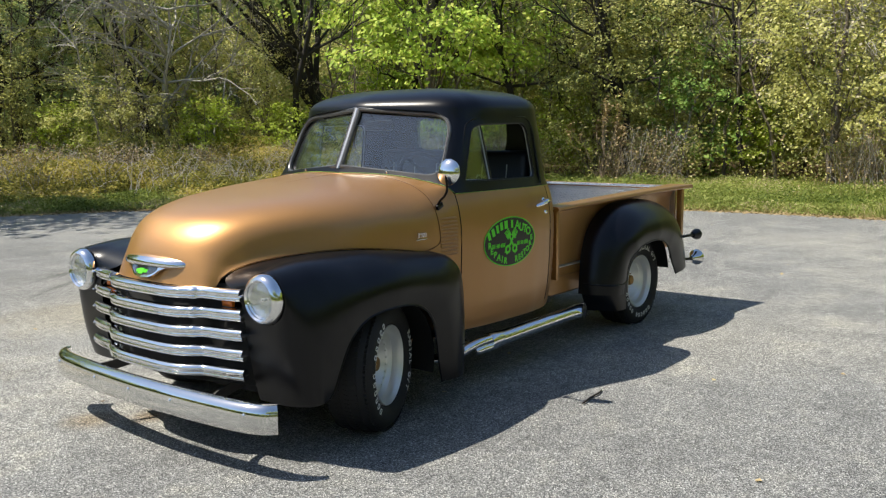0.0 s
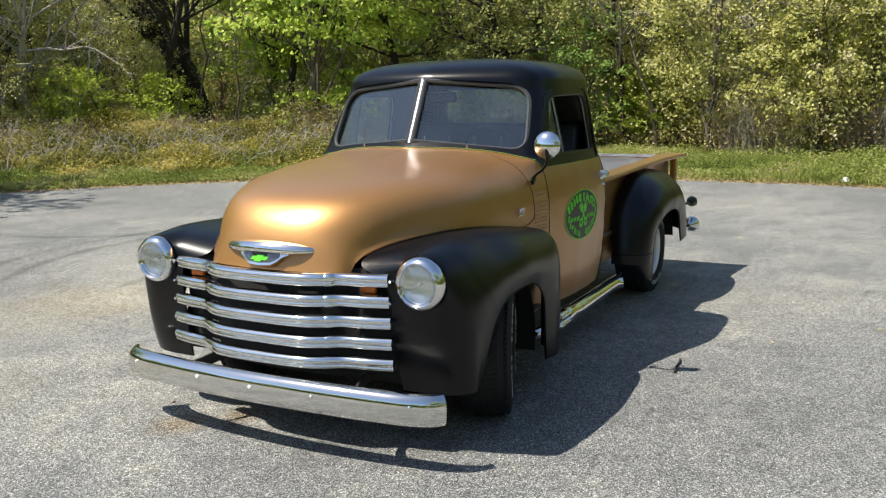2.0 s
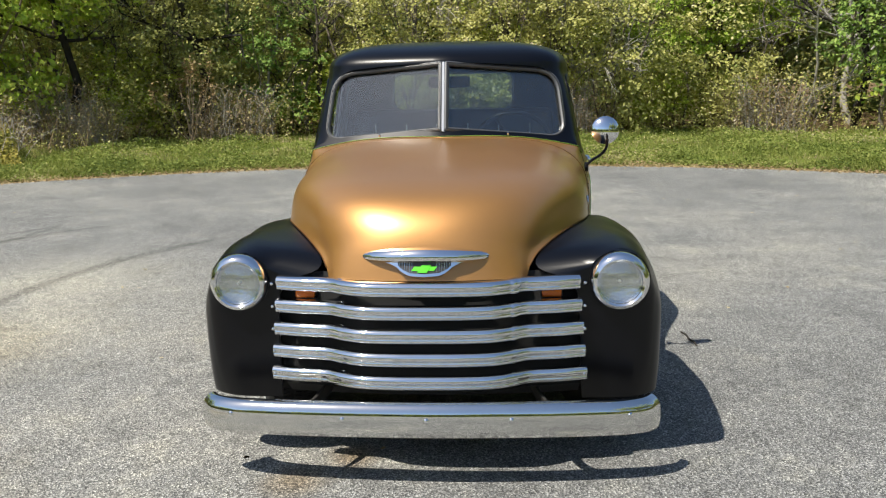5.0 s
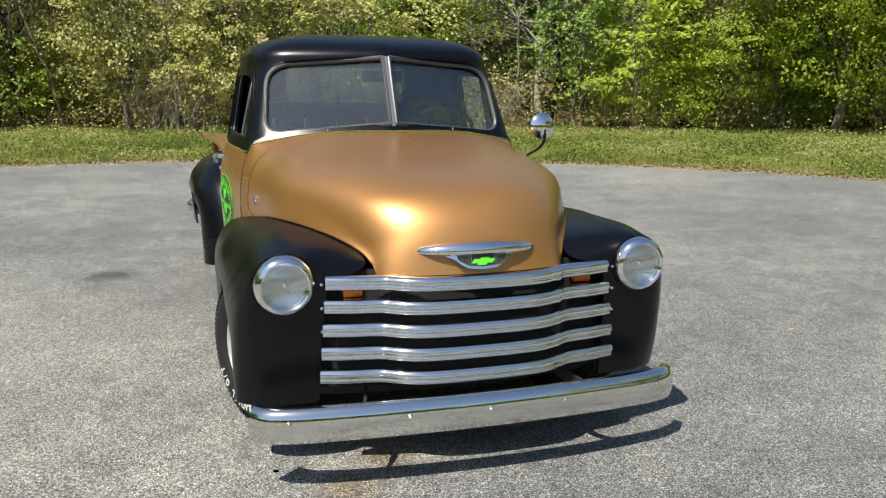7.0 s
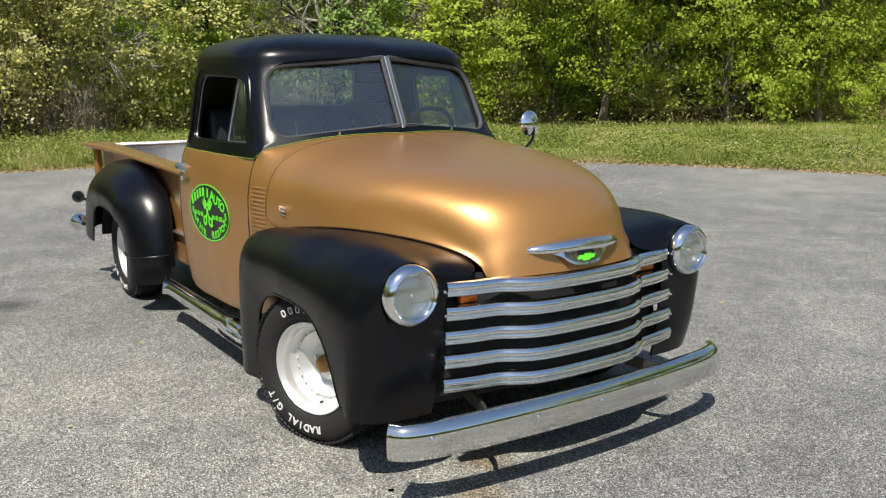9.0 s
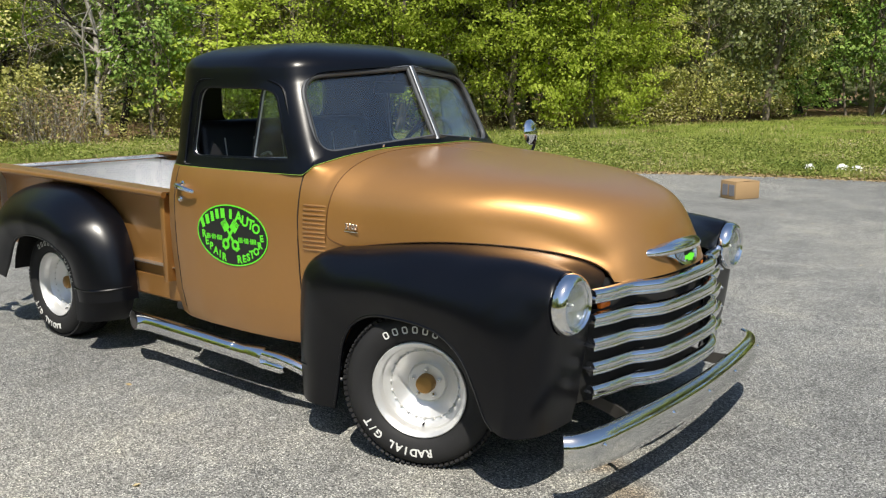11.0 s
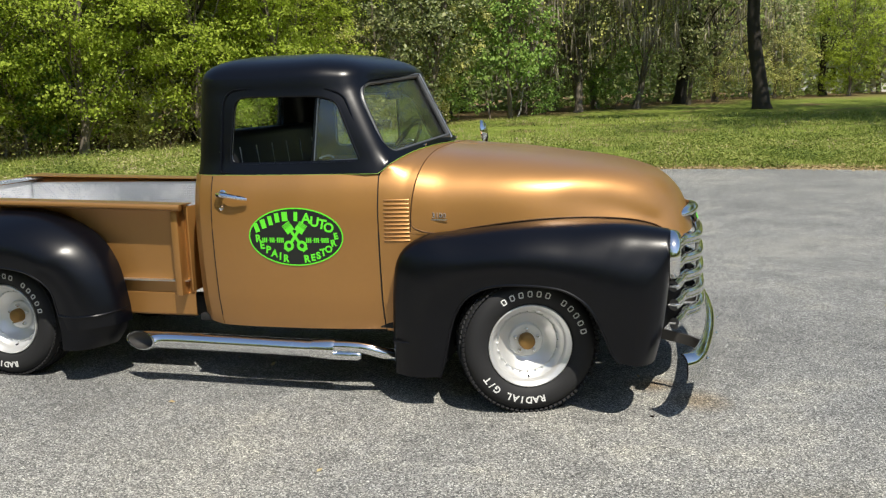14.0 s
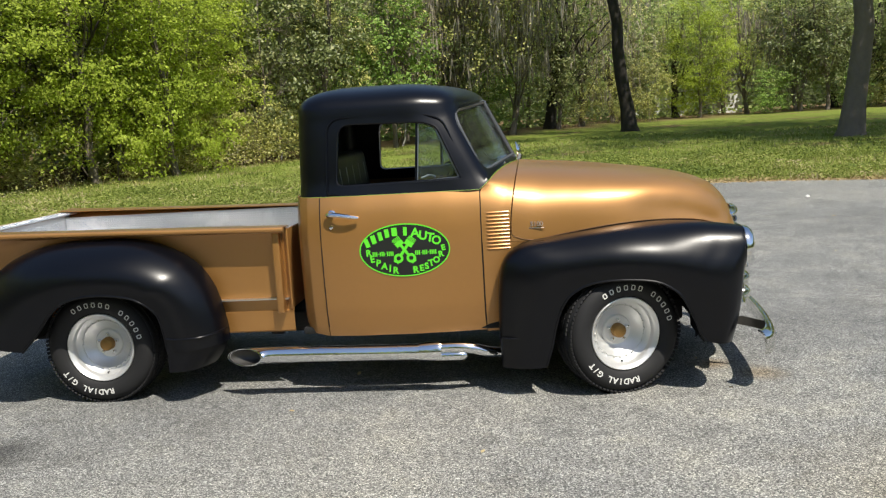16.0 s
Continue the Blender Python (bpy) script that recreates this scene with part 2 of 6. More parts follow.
def lettering(text, size, depth=0.0015, bold=0.0):
    """Text as a mesh in its own xy plane, centred."""
    cu = bpy.data.curves.new("letters", "FONT")
    cu.body, cu.size, cu.extrude, cu.align_x, cu.align_y = text, size, depth, "CENTER", "CENTER"
    cu.resolution_u, cu.offset = 3, bold
    ob = new("letters", cu)
    me = bpy.data.meshes.new_from_object(ob.evaluated_get(bpy.context.evaluated_depsgraph_get()))
    bm = bmesh.new()
    bm.from_mesh(me)
    bpy.data.objects.remove(ob)
    bpy.data.curves.remove(cu)
    bpy.data.meshes.remove(me)
    return bm


# ---- the pickup truck: x ahead, front axle over x = 0 ----
truck = thing("pickup_truck", "gold and black vintage pickup truck parked on asphalt", "truck")
WB = 2.946


def width(x, z):
    """Half width of the gold body at x and height z."""
    w = np.interp(x, [-1.748, -1.74, -1.715, -1.665, -1.57, -1.4, -1.1, -0.9, -0.7, -0.55, -0.4], [0.62, 0.68, 0.735, 0.775, 0.80, 0.812, 0.806, 0.788, 0.757, 0.735, 0.712])
    d = np.interp(z, [0.33, 0.38, 0.5, 0.7, 0.85, 0.95, 1.03, 1.08, 1.13], [-0.065, -0.045, -0.02, -0.004, 0.0, -0.003, -0.015, -0.028, -0.048])
    return w + d


def side_panel(x0, x1, z0, z1, s, nx=16, nz=22, thick=0.012, off=0.0, corner=None):
    X = np.linspace(x0, x1, nx)
    P = np.zeros((nx, nz, 3))
    for i, x in enumerate(X):
        a, b_ = (z0(x) if callable(z0) else z0), (z1(x) if callable(z1) else z1)
        for j, z in enumerate(np.linspace(a, b_, nz)):
            P[i, j] = (x, s * (width(x, z) + off), z)
    return slab(P, thick, (np.mean(X), 0, 0.75))


# hood: one sheet from the cowl seam to the grille, mirrored about the middle
TOP = cr([(-0.505, 1.229), (-0.39, 1.221), (-0.22, 1.208), (-0.05, 1.190), (0.12, 1.167), (0.29, 1.144), (0.465, 1.111), (0.600, 1.062), (0.682, 0.990), (0.727, 0.912), (0.751, 0.838), (0.768, 0.782)], 44)
SEAM = cr([(-0.555, 0.737, 0.838), (-0.45, 0.722, 0.832), (-0.3, 0.706, 0.856), (-0.1, 0.690, 0.886), (0.085, 0.655, 0.902), (0.25, 0.590, 0.901), (0.40, 0.520, 0.889), (0.50, 0.470, 0.872), (0.58, 0.424, 0.846), (0.63, 0.396, 0.816), (0.655, 0.382, 0.775)], 44)
NV = 29
H = np.zeros((44, 2 * NV - 1, 3))
for i in range(44):
    u = i / 43
    n1 = np.interp(u, [0, 0.10, 0.3, 0.5, 0.68, 0.82, 1], [3.6, 3.3, 3.3, 3.35, 2.85, 2.25, 1.95])
    kx = np.interp(u, [0, 0.5, 1], [1.0, 1.2, 1.0])
    flare = np.interp(u, [0, 0.35, 0.65, 0.85, 1], [0, 0.012, 0.034, 0.036, 0.01])
    for j in range(NV):
        a = j / (NV - 1) * math.pi / 2
        sn, cs = math.sin(a), max(0.0, math.cos(a))
        y = (SEAM[i, 1] - flare) * sn ** (2 / n1) + flare * (j / (NV - 1)) ** 14
        z = SEAM[i, 2] + (TOP[i, 1] - SEAM[i, 2]) * cs ** (2 / n1)
        x = SEAM[i, 0] + (TOP[i, 0] - SEAM[i, 0]) * cs ** kx
        H[i, NV - 1 + j], H[i, NV - 1 - j] = (x, y, z), (x, -y, z)
hood = part("hood", slab(H, 0.008, (0, 0, 0.7)), GOLD, truck, "gold satin metallic hood with a rounded nose")
# raised bead along the middle of the hood
part("hood_bead", tube([(x, 0, z - 0.001) for x, z in TOP[:16]], 0.003, 8, scale=np.linspace(1, 0.25, 16)), GOLD, hood)

for s in (-1, 1):
    part("cowl_side", side_panel(-0.708, -0.40, 0.335, 0.843, s, 10), GOLD, truck)
    door = part("door", side_panel(-1.588, -0.7135, 0.345, 1.128, s, 24, 26, 0.03), GOLD, truck, "gold cab door with a dark oval decal")
    # rear corner of the cab
    part("cab_corner", side_panel(-1.747, -1.593, lambda x: float(np.interp(x, [-1.747, -1.72, -1.68, -1.6], [0.45, 0.40, 0.36, 0.345])), 1.128, s, 22, 26), GOLD, truck)
    # added dark liner behind the door panel; it puts shade into the gaps
    part("inner_sill", side_panel(-1.70, -0.70, 0.36, 1.06, s, 10, 12, 0.01, -0.034), DARK, truck)

rear = np.array([[(-1.745 - 0.006 * (1 - (y / 0.62) ** 2), y, z) for z in np.linspace(0.4, 1.13, 8)] for y in np.linspace(-0.62, 0.62, 12)])
part("cab_rear_panel", slab(rear, 0.012, (-1, 0, 0.8)), GOLD, truck)
part("cab_floor", box(1.3, 1.42, 0.04, pose(-1.1, 0, 0.37), 0.01), DARK, truck)
part("firewall", box(0.03, 1.16, 0.62, pose(-0.54, 0, 0.68), 0.01), DARK, truck)
part("chassis_frame", join(box(4.3, 0.07, 0.12, pose(-1.75, 0.38, 0.36), 0.01), box(4.3, 0.07, 0.12, pose(-1.75, -0.38, 0.36), 0.01), box(0.08, 0.8, 0.1, pose(-0.6, 0, 0.33), 0.01), box(0.08, 0.8, 0.1, pose(-2.0, 0, 0.33), 0.01), box(0.9, 0.5, 0.35, pose(-0.1, 0, 0.45), 0.05)), DARK, truck)

# upper cab: a black shell with its openings cut through
def cab_loop(z):
    xf = -0.528 - (z - 1.26) * 0.52
    ys = float(np.interp(z, [1.10, 1.2, 1.3, 1.45, 1.56], [0.752, 0.733, 0.718, 0.692, 0.668]))
    half = [(xf, 0.0), (xf - 0.035, 0.2), (xf - 0.095, 0.42), (xf - 0.145, 0.55), (xf - 0.20, ys - 0.055), (xf - 0.28, ys - 0.026), (-1.06, ys - 0.001), (-1.3, ys + 0.004), (-1.5, ys), (-1.60, ys - 0.010), (-1.68, ys - 0.045), (-1.722, ys - 0.115), (-1.742, ys - 0.22), (-1.752 + 0.05 * (z - 1.12), 0.25), (-1.755 + 0.05 * (z - 1.12), 0.0)]
    c_ = cr(half, 40)
    return np.concatenate([c_, (c_ * [1, -1])[-2:0:-1]])


def pillar_y(z):
    return float(np.interp(z, [1.10, 1.2, 1.3, 1.45, 1.56], [0.752, 0.733, 0.718, 0.692, 0.668]))


def side_y(x, z):
    """Half width of the black shell; it draws in towards the windscreen pillar."""
    return pillar_y(z) + float(np.interp(x + 0.528 + (z - 1.26) * 0.52, [-0.50, -0.28, -0.20], [0.0, -0.024, -0.052]))


def shell_shift(x, z, lo=1.127):
    """How far the foot of the black shell leans in or out to meet the gold belt."""
    d = max(-0.06, min(0.03, float(width(x, 1.127)) - pillar_y(1.127) - 0.001))
    fade = float(np.interp(x, [-1.74, -1.69, -0.66, -0.56], [0, 1, 1, 0]))
    return d * fade * max(0.0, 1 - (z - lo) / 0.085) ** 1.5


NZ = 16
loops = []
for i in range(NZ):
    f = (i / (NZ - 1)) ** 1.35
    pts = []
    flat = cab_loop(1.26)
    for k in range(78):
        # lower rim climbs towards the middle of the windscreen
        fr = max(0.0, min(1.0, (flat[k, 0] + 0.78) / 0.24))
        lo = 1.127 + 0.110 * math.sin(fr * math.pi / 2) ** 1.15
        hi = 1.555 + 0.04 * fr
        z = lo + f * (hi - lo)
        px, py = cab_loop(z)[k]
        bx, by = cab_loop(lo)[k]
        lean = max(-0.07, min(0.03, float(width(bx, lo)) - 0.001 - abs(by))) * float(np.interp(bx, [-1.74, -1.69, -0.64, -0.56], [0, 1, 1, 0]))
        py += math.copysign(lean * max(0.0, 1 - (z - lo) / 0.085) ** 1.5, py)
        pts.append((px, py, z))
    loops.append(pts)
rim_ = np.array(loops[-1])
mid = np.array([-1.25, 0, 0])
for g in (0.995, 0.98, 0.955, 0.92, 0.87, 0.80, 0.71, 0.60, 0.48, 0.36, 0.24, 0.12, 0.04):
    pts = []
    for k in range(78):
        d = rim_[k] - mid
        fr = max(0.0, min(1.0, (rim_[k, 0] + 1.0) / 0.28))
        bk = max(0.0, min(1.0, (-1.45 - rim_[k, 0]) / 0.3))
        n2 = 2.9 - 0.75 * fr + 0.2 * bk
        h = (1 - g**n2) ** (1 / n2)
        pts.append((mid[0] + d[0] * g, d[1] * g, rim_[k, 2] + (1.732 - rim_[k, 2]) * h))
    loops.append(pts)
L = np.array(loops)
nl = len(L)
top = [tuple((nl - 1) * 78 + k for k in range(78))]
cab_outer = L.reshape(-1, 3)
du, dv = np.gradient(L, axis=0), np.roll(L, -1, 1) - np.roll(L, 1, 1)
N_ = np.cross(dv, du)
N_ /= np.maximum(np.linalg.norm(N_, axis=2, keepdims=True), 1e-9)
if (N_[4, 20] * (L[4, 20] - np.array([-1.2, 0, 1.3]))).sum() < 0:
    N_ = -N_
N_[-1] = (0, 0, 1)
inner = L - N_ * 0.035
kk = nl * 78
f1 = quads(nl, 78, False, True)
faces = f1 + top + [tuple(i + kk for i in reversed(q)) for q in f1 + top] + [(k, (k + 1) % 78, kk + (k + 1) % 78, kk + k) for k in range(78)]
shell = raw(np.concatenate([cab_outer, inner.reshape(-1, 3)]), faces)
bmesh.ops.recalc_face_normals(shell, faces=shell.faces)

# pinstripe where black meets gold, and the cowl up to it
rim0 = L[0]
outn = (rim0 - rim0.mean(0)) * [1, 1, 0]
outn /= np.linalg.norm(outn, axis=1, keepdims=True)
part("pinstripe", tube(rim0 + outn * 0.0006, 0.0013, 6, True), PINLINE, truck, "thin lime green pinstripe")
front_k = [k for k in range(78) if rim0[k, 0] > -0.705]
upper = sorted((tuple(rim0[k]) for k in front_k), key=lambda q: q[1])
zs_ = np.linspace(0.838, 1.124, 14)
target = [(-0.7095, -width(-0.7095, z), z) for z in zs_] + [(q[0], q[1], q[2] - 0.003) for q in upper] + [(-0.7095, width(-0.7095, z), z) for z in zs_[::-1]]
def by_angle(c_, q):
    """Points of a curve at the angles q round the middle of the engine bay."""
    c_ = np.array(c_, float)
    a = np.arctan2(c_[:, 2] - 0.78, c_[:, 1])
    o = np.argsort(a)
    return np.stack([np.interp(q, a[o], c_[o, i]) for i in range(3)], 1)
hood_edge = H[0] - [0.005, 0, 0.003]
aa_ = np.arctan2(0.8415 - 0.78, 0.74)
qs = np.unique(np.r_[np.linspace(aa_, 0.62, 24), np.linspace(0.62, math.pi - 0.62, 50), np.linspace(math.pi - 0.62, math.pi - aa_, 24)])
ta_, hb_ = by_angle(target, qs), by_angle(hood_edge, qs)
cw = np.array([[hb_[j] * (1 - f) + ta_[j] * f for j in range(len(qs))] for f in np.linspace(0, 1, 12)])
for i, f in enumerate(np.linspace(0, 1, 12)):
    for _ in range(int(14 * min(1 - f, f * 3))):
        cw[i, 1:-1] = 0.5 * cw[i, 1:-1] + 0.25 * (cw[i, 2:] + cw[i, :-2])
part("cowl_panel", slab(cw, 0.008, (-0.62, 0, 0.7)), GOLD, truck)
m_ = NV - 1
left = [H[0, m_ + j] for j in range(0, 24, 2)] + [H[0, m_ + 24], H[0, m_ + 26], H[0, m_ + 27], H[0, m_ + 27] * 0.45 + H[0, m_ + 28] * 0.55 + [0.006, 0, 0], SEAM[2] + [0.004, 0.001, 0.016], SEAM[5] + [0, 0.001, 0.004]] + [SEAM[i] + [0, 0, 0.004] for i in range(8, 42, 3)]
left = cr([tuple(p + [0.001, 0.0006, 0.0]) for p in left], 90)
# hood seam: a tube on the gold sheet, its shade put into the colour
for s in (-1, 1):
    part("hood_seam", tube(left * [1, s, 1], 0.0021, 6), SEAMGOLD, hood)
for s in (-1, 1):
    for x_ in (-0.7135, -1.588):
        part("door_edge_seam", tube([(x_, s * (width(x_, z) + 0.0003), z) for z in np.linspace(0.40, 1.12, 14)], 0.0024, 6), DARK, truck)
WIN = rounded([(-1.497, 1.178), (-1.477, 1.516), (-1.02, 1.508), (-0.935, 1.482), (-0.805, 1.188)], [0.05, 0.07, 0.04, 0.06, 0.02])
REARWIN = rounded([(-0.385, 1.325), (-0.385, 1.565), (0.385, 1.565), (0.385, 1.325)], 0.07)
# windscreen panes, as the two flat planes of a shallow V
def screen_corner(s, grow=0.0):
    return [np.array(p) * [1, s, 1] for p in ((-0.545, 0.014, 1.267 - grow), (-0.700, 0.630 + grow, 1.208 - grow), (-0.862, 0.592 + grow, 1.553 + grow), (-0.712, 0.014, 1.598 + grow))]
cut_w = []
for s in (-1, 1):
    q = screen_corner(s, 0.004)
    q[0][1], q[3][1] = -0.012 * s, -0.012 * s
    poly = [np.append(v, 0)[:3] for v in rounded(q, [0.002, 0.10, 0.13, 0.002], 9)]
    nrm = np.cross(q[1] - q[0], q[3] - q[0])
    nrm = nrm / np.linalg.norm(nrm)
    if nrm[0] < 0:
        nrm = -nrm
    kq = len(poly)
    V = [v + nrm * 0.16 for v in poly] + [v - nrm * 0.13 for v in poly]
    bmw = raw(V, [tuple(range(kq)), tuple(range(2 * kq - 1, kq - 1, -1))] + [(i, (i + 1) % kq, kq + (i + 1) % kq, kq + i) for i in range(kq)])
    bmesh.ops.recalc_face_normals(bmw, faces=bmw.faces)
    cut_w.append(bmw)
cab_cut = carve(shell, [prism(WIN, -1.2, 1.2, "y"), prism(REARWIN, -2.2, -1.4, "x"), *cut_w])
cab = part("cab_roof", cab_cut, BLACK, truck, "satin black rounded cab roof and pillars", sharp=40)

for s in (-1, 1):
    q = screen_corner(s)
    edge = np.array(rounded(q, [0.004, 0.095, 0.125, 0.004], 9))
    nrm = np.cross(q[1] - q[0], q[3] - q[0])
    nrm = nrm / np.linalg.norm(nrm)
    if nrm[0] < 0:
        nrm = -nrm
    pane_v = np.concatenate([edge - nrm * 0.006, edge - nrm * 0.011])
    ke = len(edge)
    pane = raw(pane_v, [tuple(range(ke)), tuple(range(2 * ke - 1, ke - 1, -1))] + [(i, (i + 1) % ke, ke + (i + 1) % ke, ke + i) for i in range(ke)])
    bmesh.ops.recalc_face_normals(pane, faces=pane.faces)
    ws = part("windshield_pane", pane, GLASS, truck, smooth=False)
    ws.visible_shadow = False
    part("gasket", tube(edge + nrm * 0.006, 0.0135, 10, True, up=nrm), GASKET, ws, "grey rubber windshield gasket")
    part("gasket_groove", tube(edge + nrm * 0.0185, 0.0022, 6, True, up=nrm), DARK, ws, "dark groove along the gasket")
part("windshield_divider", sweep([(-0.531, 0, 1.256), (-0.62, 0, 1.43), (-0.706, 0, 1.604)], [(-0.0105, -0.006), (-0.0105, 0.006), (-0.005, 0.012), (0.005, 0.012), (0.0105, 0.006), (0.0105, -0.006)], up=(1, 0, 0.5)), TRIM, truck, "bright windshield divider strip")
# wiper pivots
for y in (-0.33, 0.33):
    part("wiper_pivot", lathe([(0.0, 0.012), (0.004, 0.011), (0.006, 0.0), (0.007, -0.004)], 12, pose(-0.585, y, 1.238, 0, 35, 0)), CHROME, truck)
rear_edge = [(-1.752 + 0.05 * (z - 1.12) + 0.008 * (abs(y) / 0.4) ** 2, y, z) for y, z in REARWIN]
rg = np.array(rear_edge)
bmr = raw(np.concatenate([rg + [0.012, 0, 0], rg + [0.017, 0, 0]]), [tuple(range(len(rg))), tuple(range(2 * len(rg) - 1, len(rg) - 1, -1))] + [(i, (i + 1) % len(rg), len(rg) + (i + 1) % len(rg), len(rg) + i) for i in range(len(rg))])
bmesh.ops.recalc_face_normals(bmr, faces=bmr.faces)
rw = part("rear_window", bmr, GLASS, truck, smooth=False)
rw.visible_shadow = False
part("gasket", tube(rg + [-0.004, 0, 0], 0.011, 6, True, up=(1, 0, 0)), GASKET, rw)
for s in (-1, 1):
    frame_path = [(x, s * (side_y(x, z) - 0.006 + shell_shift(x, z)), z) for x, z in WIN]
    sw = part("window_frame", tube(frame_path, 0.0085, 8, True, up=(0, 1, 0)), BLACK, truck, "black window frame")
    part("window_trim", tube([(x, s * (side_y(x, z) - 0.016), z) for x, z in WIN], 0.0055, 6, True, up=(0, 1, 0)), TRIM, sw, "thin bright window trim")
    # outer door frame line round the window
    outer = rounded([(-1.545, 1.135), (-1.535, 1.548), (-1.01, 1.545), (-0.905, 1.515), (-0.738, 1.135)], [0.02, 0.09, 0.05, 0.08, 0.02], 6)
    part("door_frame_seam", tube([(x, s * (side_y(x, z) + shell_shift(x, z) + 0.0008), z) for x, z in outer], 0.006, 6, True, up=(0, 1, 0)), BLACK, sw)
    # vent window: post and glass
    part("vent_post", tube([(-1.056, s * (side_y(-1.056, 1.18) - 0.022), 1.182), (-1.042, s * (side_y(-1.042, 1.505) - 0.022), 1.505)], 0.008, 6), BLACK, sw)
    vent = np.array(rounded([(-1.05, 1.185), (-1.036, 1.50), (-1.0, 1.50), (-0.948, 1.475), (-0.820, 1.195)], [0.01, 0.02, 0.02, 0.04, 0.02], 4))
    part("vent_trim", tube([(x, s * (side_y(x, z) - 0.024), z) for x, z in vent], 0.0055, 6, True, up=(0, 1, 0)), TRIM, sw)
    kv = len(vent)
    vv = [(x, s * (side_y(x, z) - 0.030), z) for x, z in vent] + [(x, s * (side_y(x, z) - 0.034), z) for x, z in vent]
    bmv = raw(vv, [tuple(range(kv)), tuple(range(2 * kv - 1, kv - 1, -1))] + [(i, (i + 1) % kv, kv + (i + 1) % kv, kv + i) for i in range(kv)])
    bmesh.ops.recalc_face_normals(bmv, faces=bmv.faces)
    vg = part("vent_glass", bmv, TINTED, sw, smooth=False)
    vg.visible_shadow = False
    part("vent_latch", tube([(-1.03, s * (side_y(-1.0, 1.2) - 0.045), 1.20), (-0.985, s * (side_y(-1.0, 1.2) - 0.055), 1.215), (-0.95, s * (side_y(-1.0, 1.2) - 0.045), 1.205)], 0.006, 6, smoothed=8), TRIM, sw)

# inside of the cab
seat = part("bench_seat", join(box(0.55, 1.25, 0.16, pose(-1.38, 0, 0.72), 0.05, 3), box(0.14, 1.25, 0.62, pose(-1.61, 0, 1.03, 0, -8, 0), 0.05, 3)), SEAT, truck, "black vinyl bench seat with pale piping")
for y in np.linspace(-0.48, 0.48, 6):
    part("piping", tube([(-1.528, y, 0.90), (-1.539, y, 1.0), (-1.556, y, 1.12), (-1.570, y, 1.25)], 0.0045, 6), PIPING, seat)
dash = part("dashboard", box(0.16, 1.12, 0.2, pose(-0.72, 0, 1.085, 0, 12, 0), 0.04, 3), BLACK, truck, "black painted dashboard")
part("gauge_pod", lathe([(0, 0.01), (0.06, 0.012), (0.075, 0.02), (0.082, 0.0), (0.06, -0.02)], 20, pose(-0.79, 0.36, 1.12, 0, -78, 0)), TRIM, dash)
wheel_m = pose(-0.93, 0.36, 1.165, 0, -58, 0)
sw_ = part("steering_wheel", join(tube([wheel_m @ Vector((0.205 * math.cos(a), 0.205 * math.sin(a), 0)) for a in np.linspace(0, 6.283, 36, endpoint=False)], 0.012, 8, True), *[tube([wheel_m @ Vector((0.2 * math.cos(a), 0.2 * math.sin(a), 0)), wheel_m @ Vector((0.03 * math.cos(a), 0.03 * math.sin(a), 0.03))], 0.008, 6) for a in (1.57, 3.67, 5.76)]), BLACK, truck, "black three-spoke steering wheel")
part("steering_column", tube([wheel_m @ Vector((0, 0, -0.02)), (-0.70, 0.36, 0.98)], 0.024, 10), BLACK, sw_)
part("wheel_hub", lathe([(0, 0.02), (0.035, 0.012), (0.04, -0.01), (0.03, -0.03)], 16, wheel_m), CHROME, sw_)
rv = part("rear_view_mirror", box(0.03, 0.22, 0.06, pose(-0.86, 0.02, 1.505, 0, 10, 0), 0.012, 3), BLACK, truck)
part("mirror_arm", tube([(-0.85, 0.02, 1.52), (-0.80, 0.01, 1.585)], 0.006, 6), BLACK, rv)

# door handles and keys
for s in (-1, 1):
    hy = lambda x, z: s * (width(x, z))
    h = part("door_handle", tube(cr([(-1.545, hy(-1.545, 1.03) + s * 0.02, 1.033), (-1.50, hy(-1.5, 1.03) + s * 0.042, 1.036), (-1.43, hy(-1.43, 1.02) + s * 0.044, 1.026), (-1.365, hy(-1.36, 1.02) + s * 0.032, 1.014)], 14), 0.012, 8, scale=np.r_[0.8, np.linspace(1.25, 0.8, 12), 0.5]), CHROME, truck, "chrome door handle")
    part("handle_base", lathe([(0, 0.03), (0.012, 0.028), (0.016, 0.004), (0.024, 0.0)], 16, pose(-1.52, hy(-1.52, 1.03) - s * 0.002, 1.033, 90 if s < 0 else -90, 0, 0)), CHROME, h)
    part("key_lock", lathe([(0, 0.01), (0.011, 0.009), (0.014, 0.0)], 14, pose(-1.525, hy(-1.52, 0.965) - s * 0.001, 0.965, 90 if s < 0 else -90, 0, 0)), CHROME, h)
    # louvres on the cowl side
    for k in range(11):
        z = 1.0 - k * 0.0196
        x0, x1 = -0.683, -0.562
        part("louvre", tube([(x0, s * (width(x0, z) - 0.002), z), (x0 + 0.012, s * (width(x0, z) + 0.001), z), (x1 - 0.012, s * (width(x1, z) + 0.002), z), (x1, s * (width(x1, z) - 0.002), z)], 0.0056, 6), GOLD, truck)

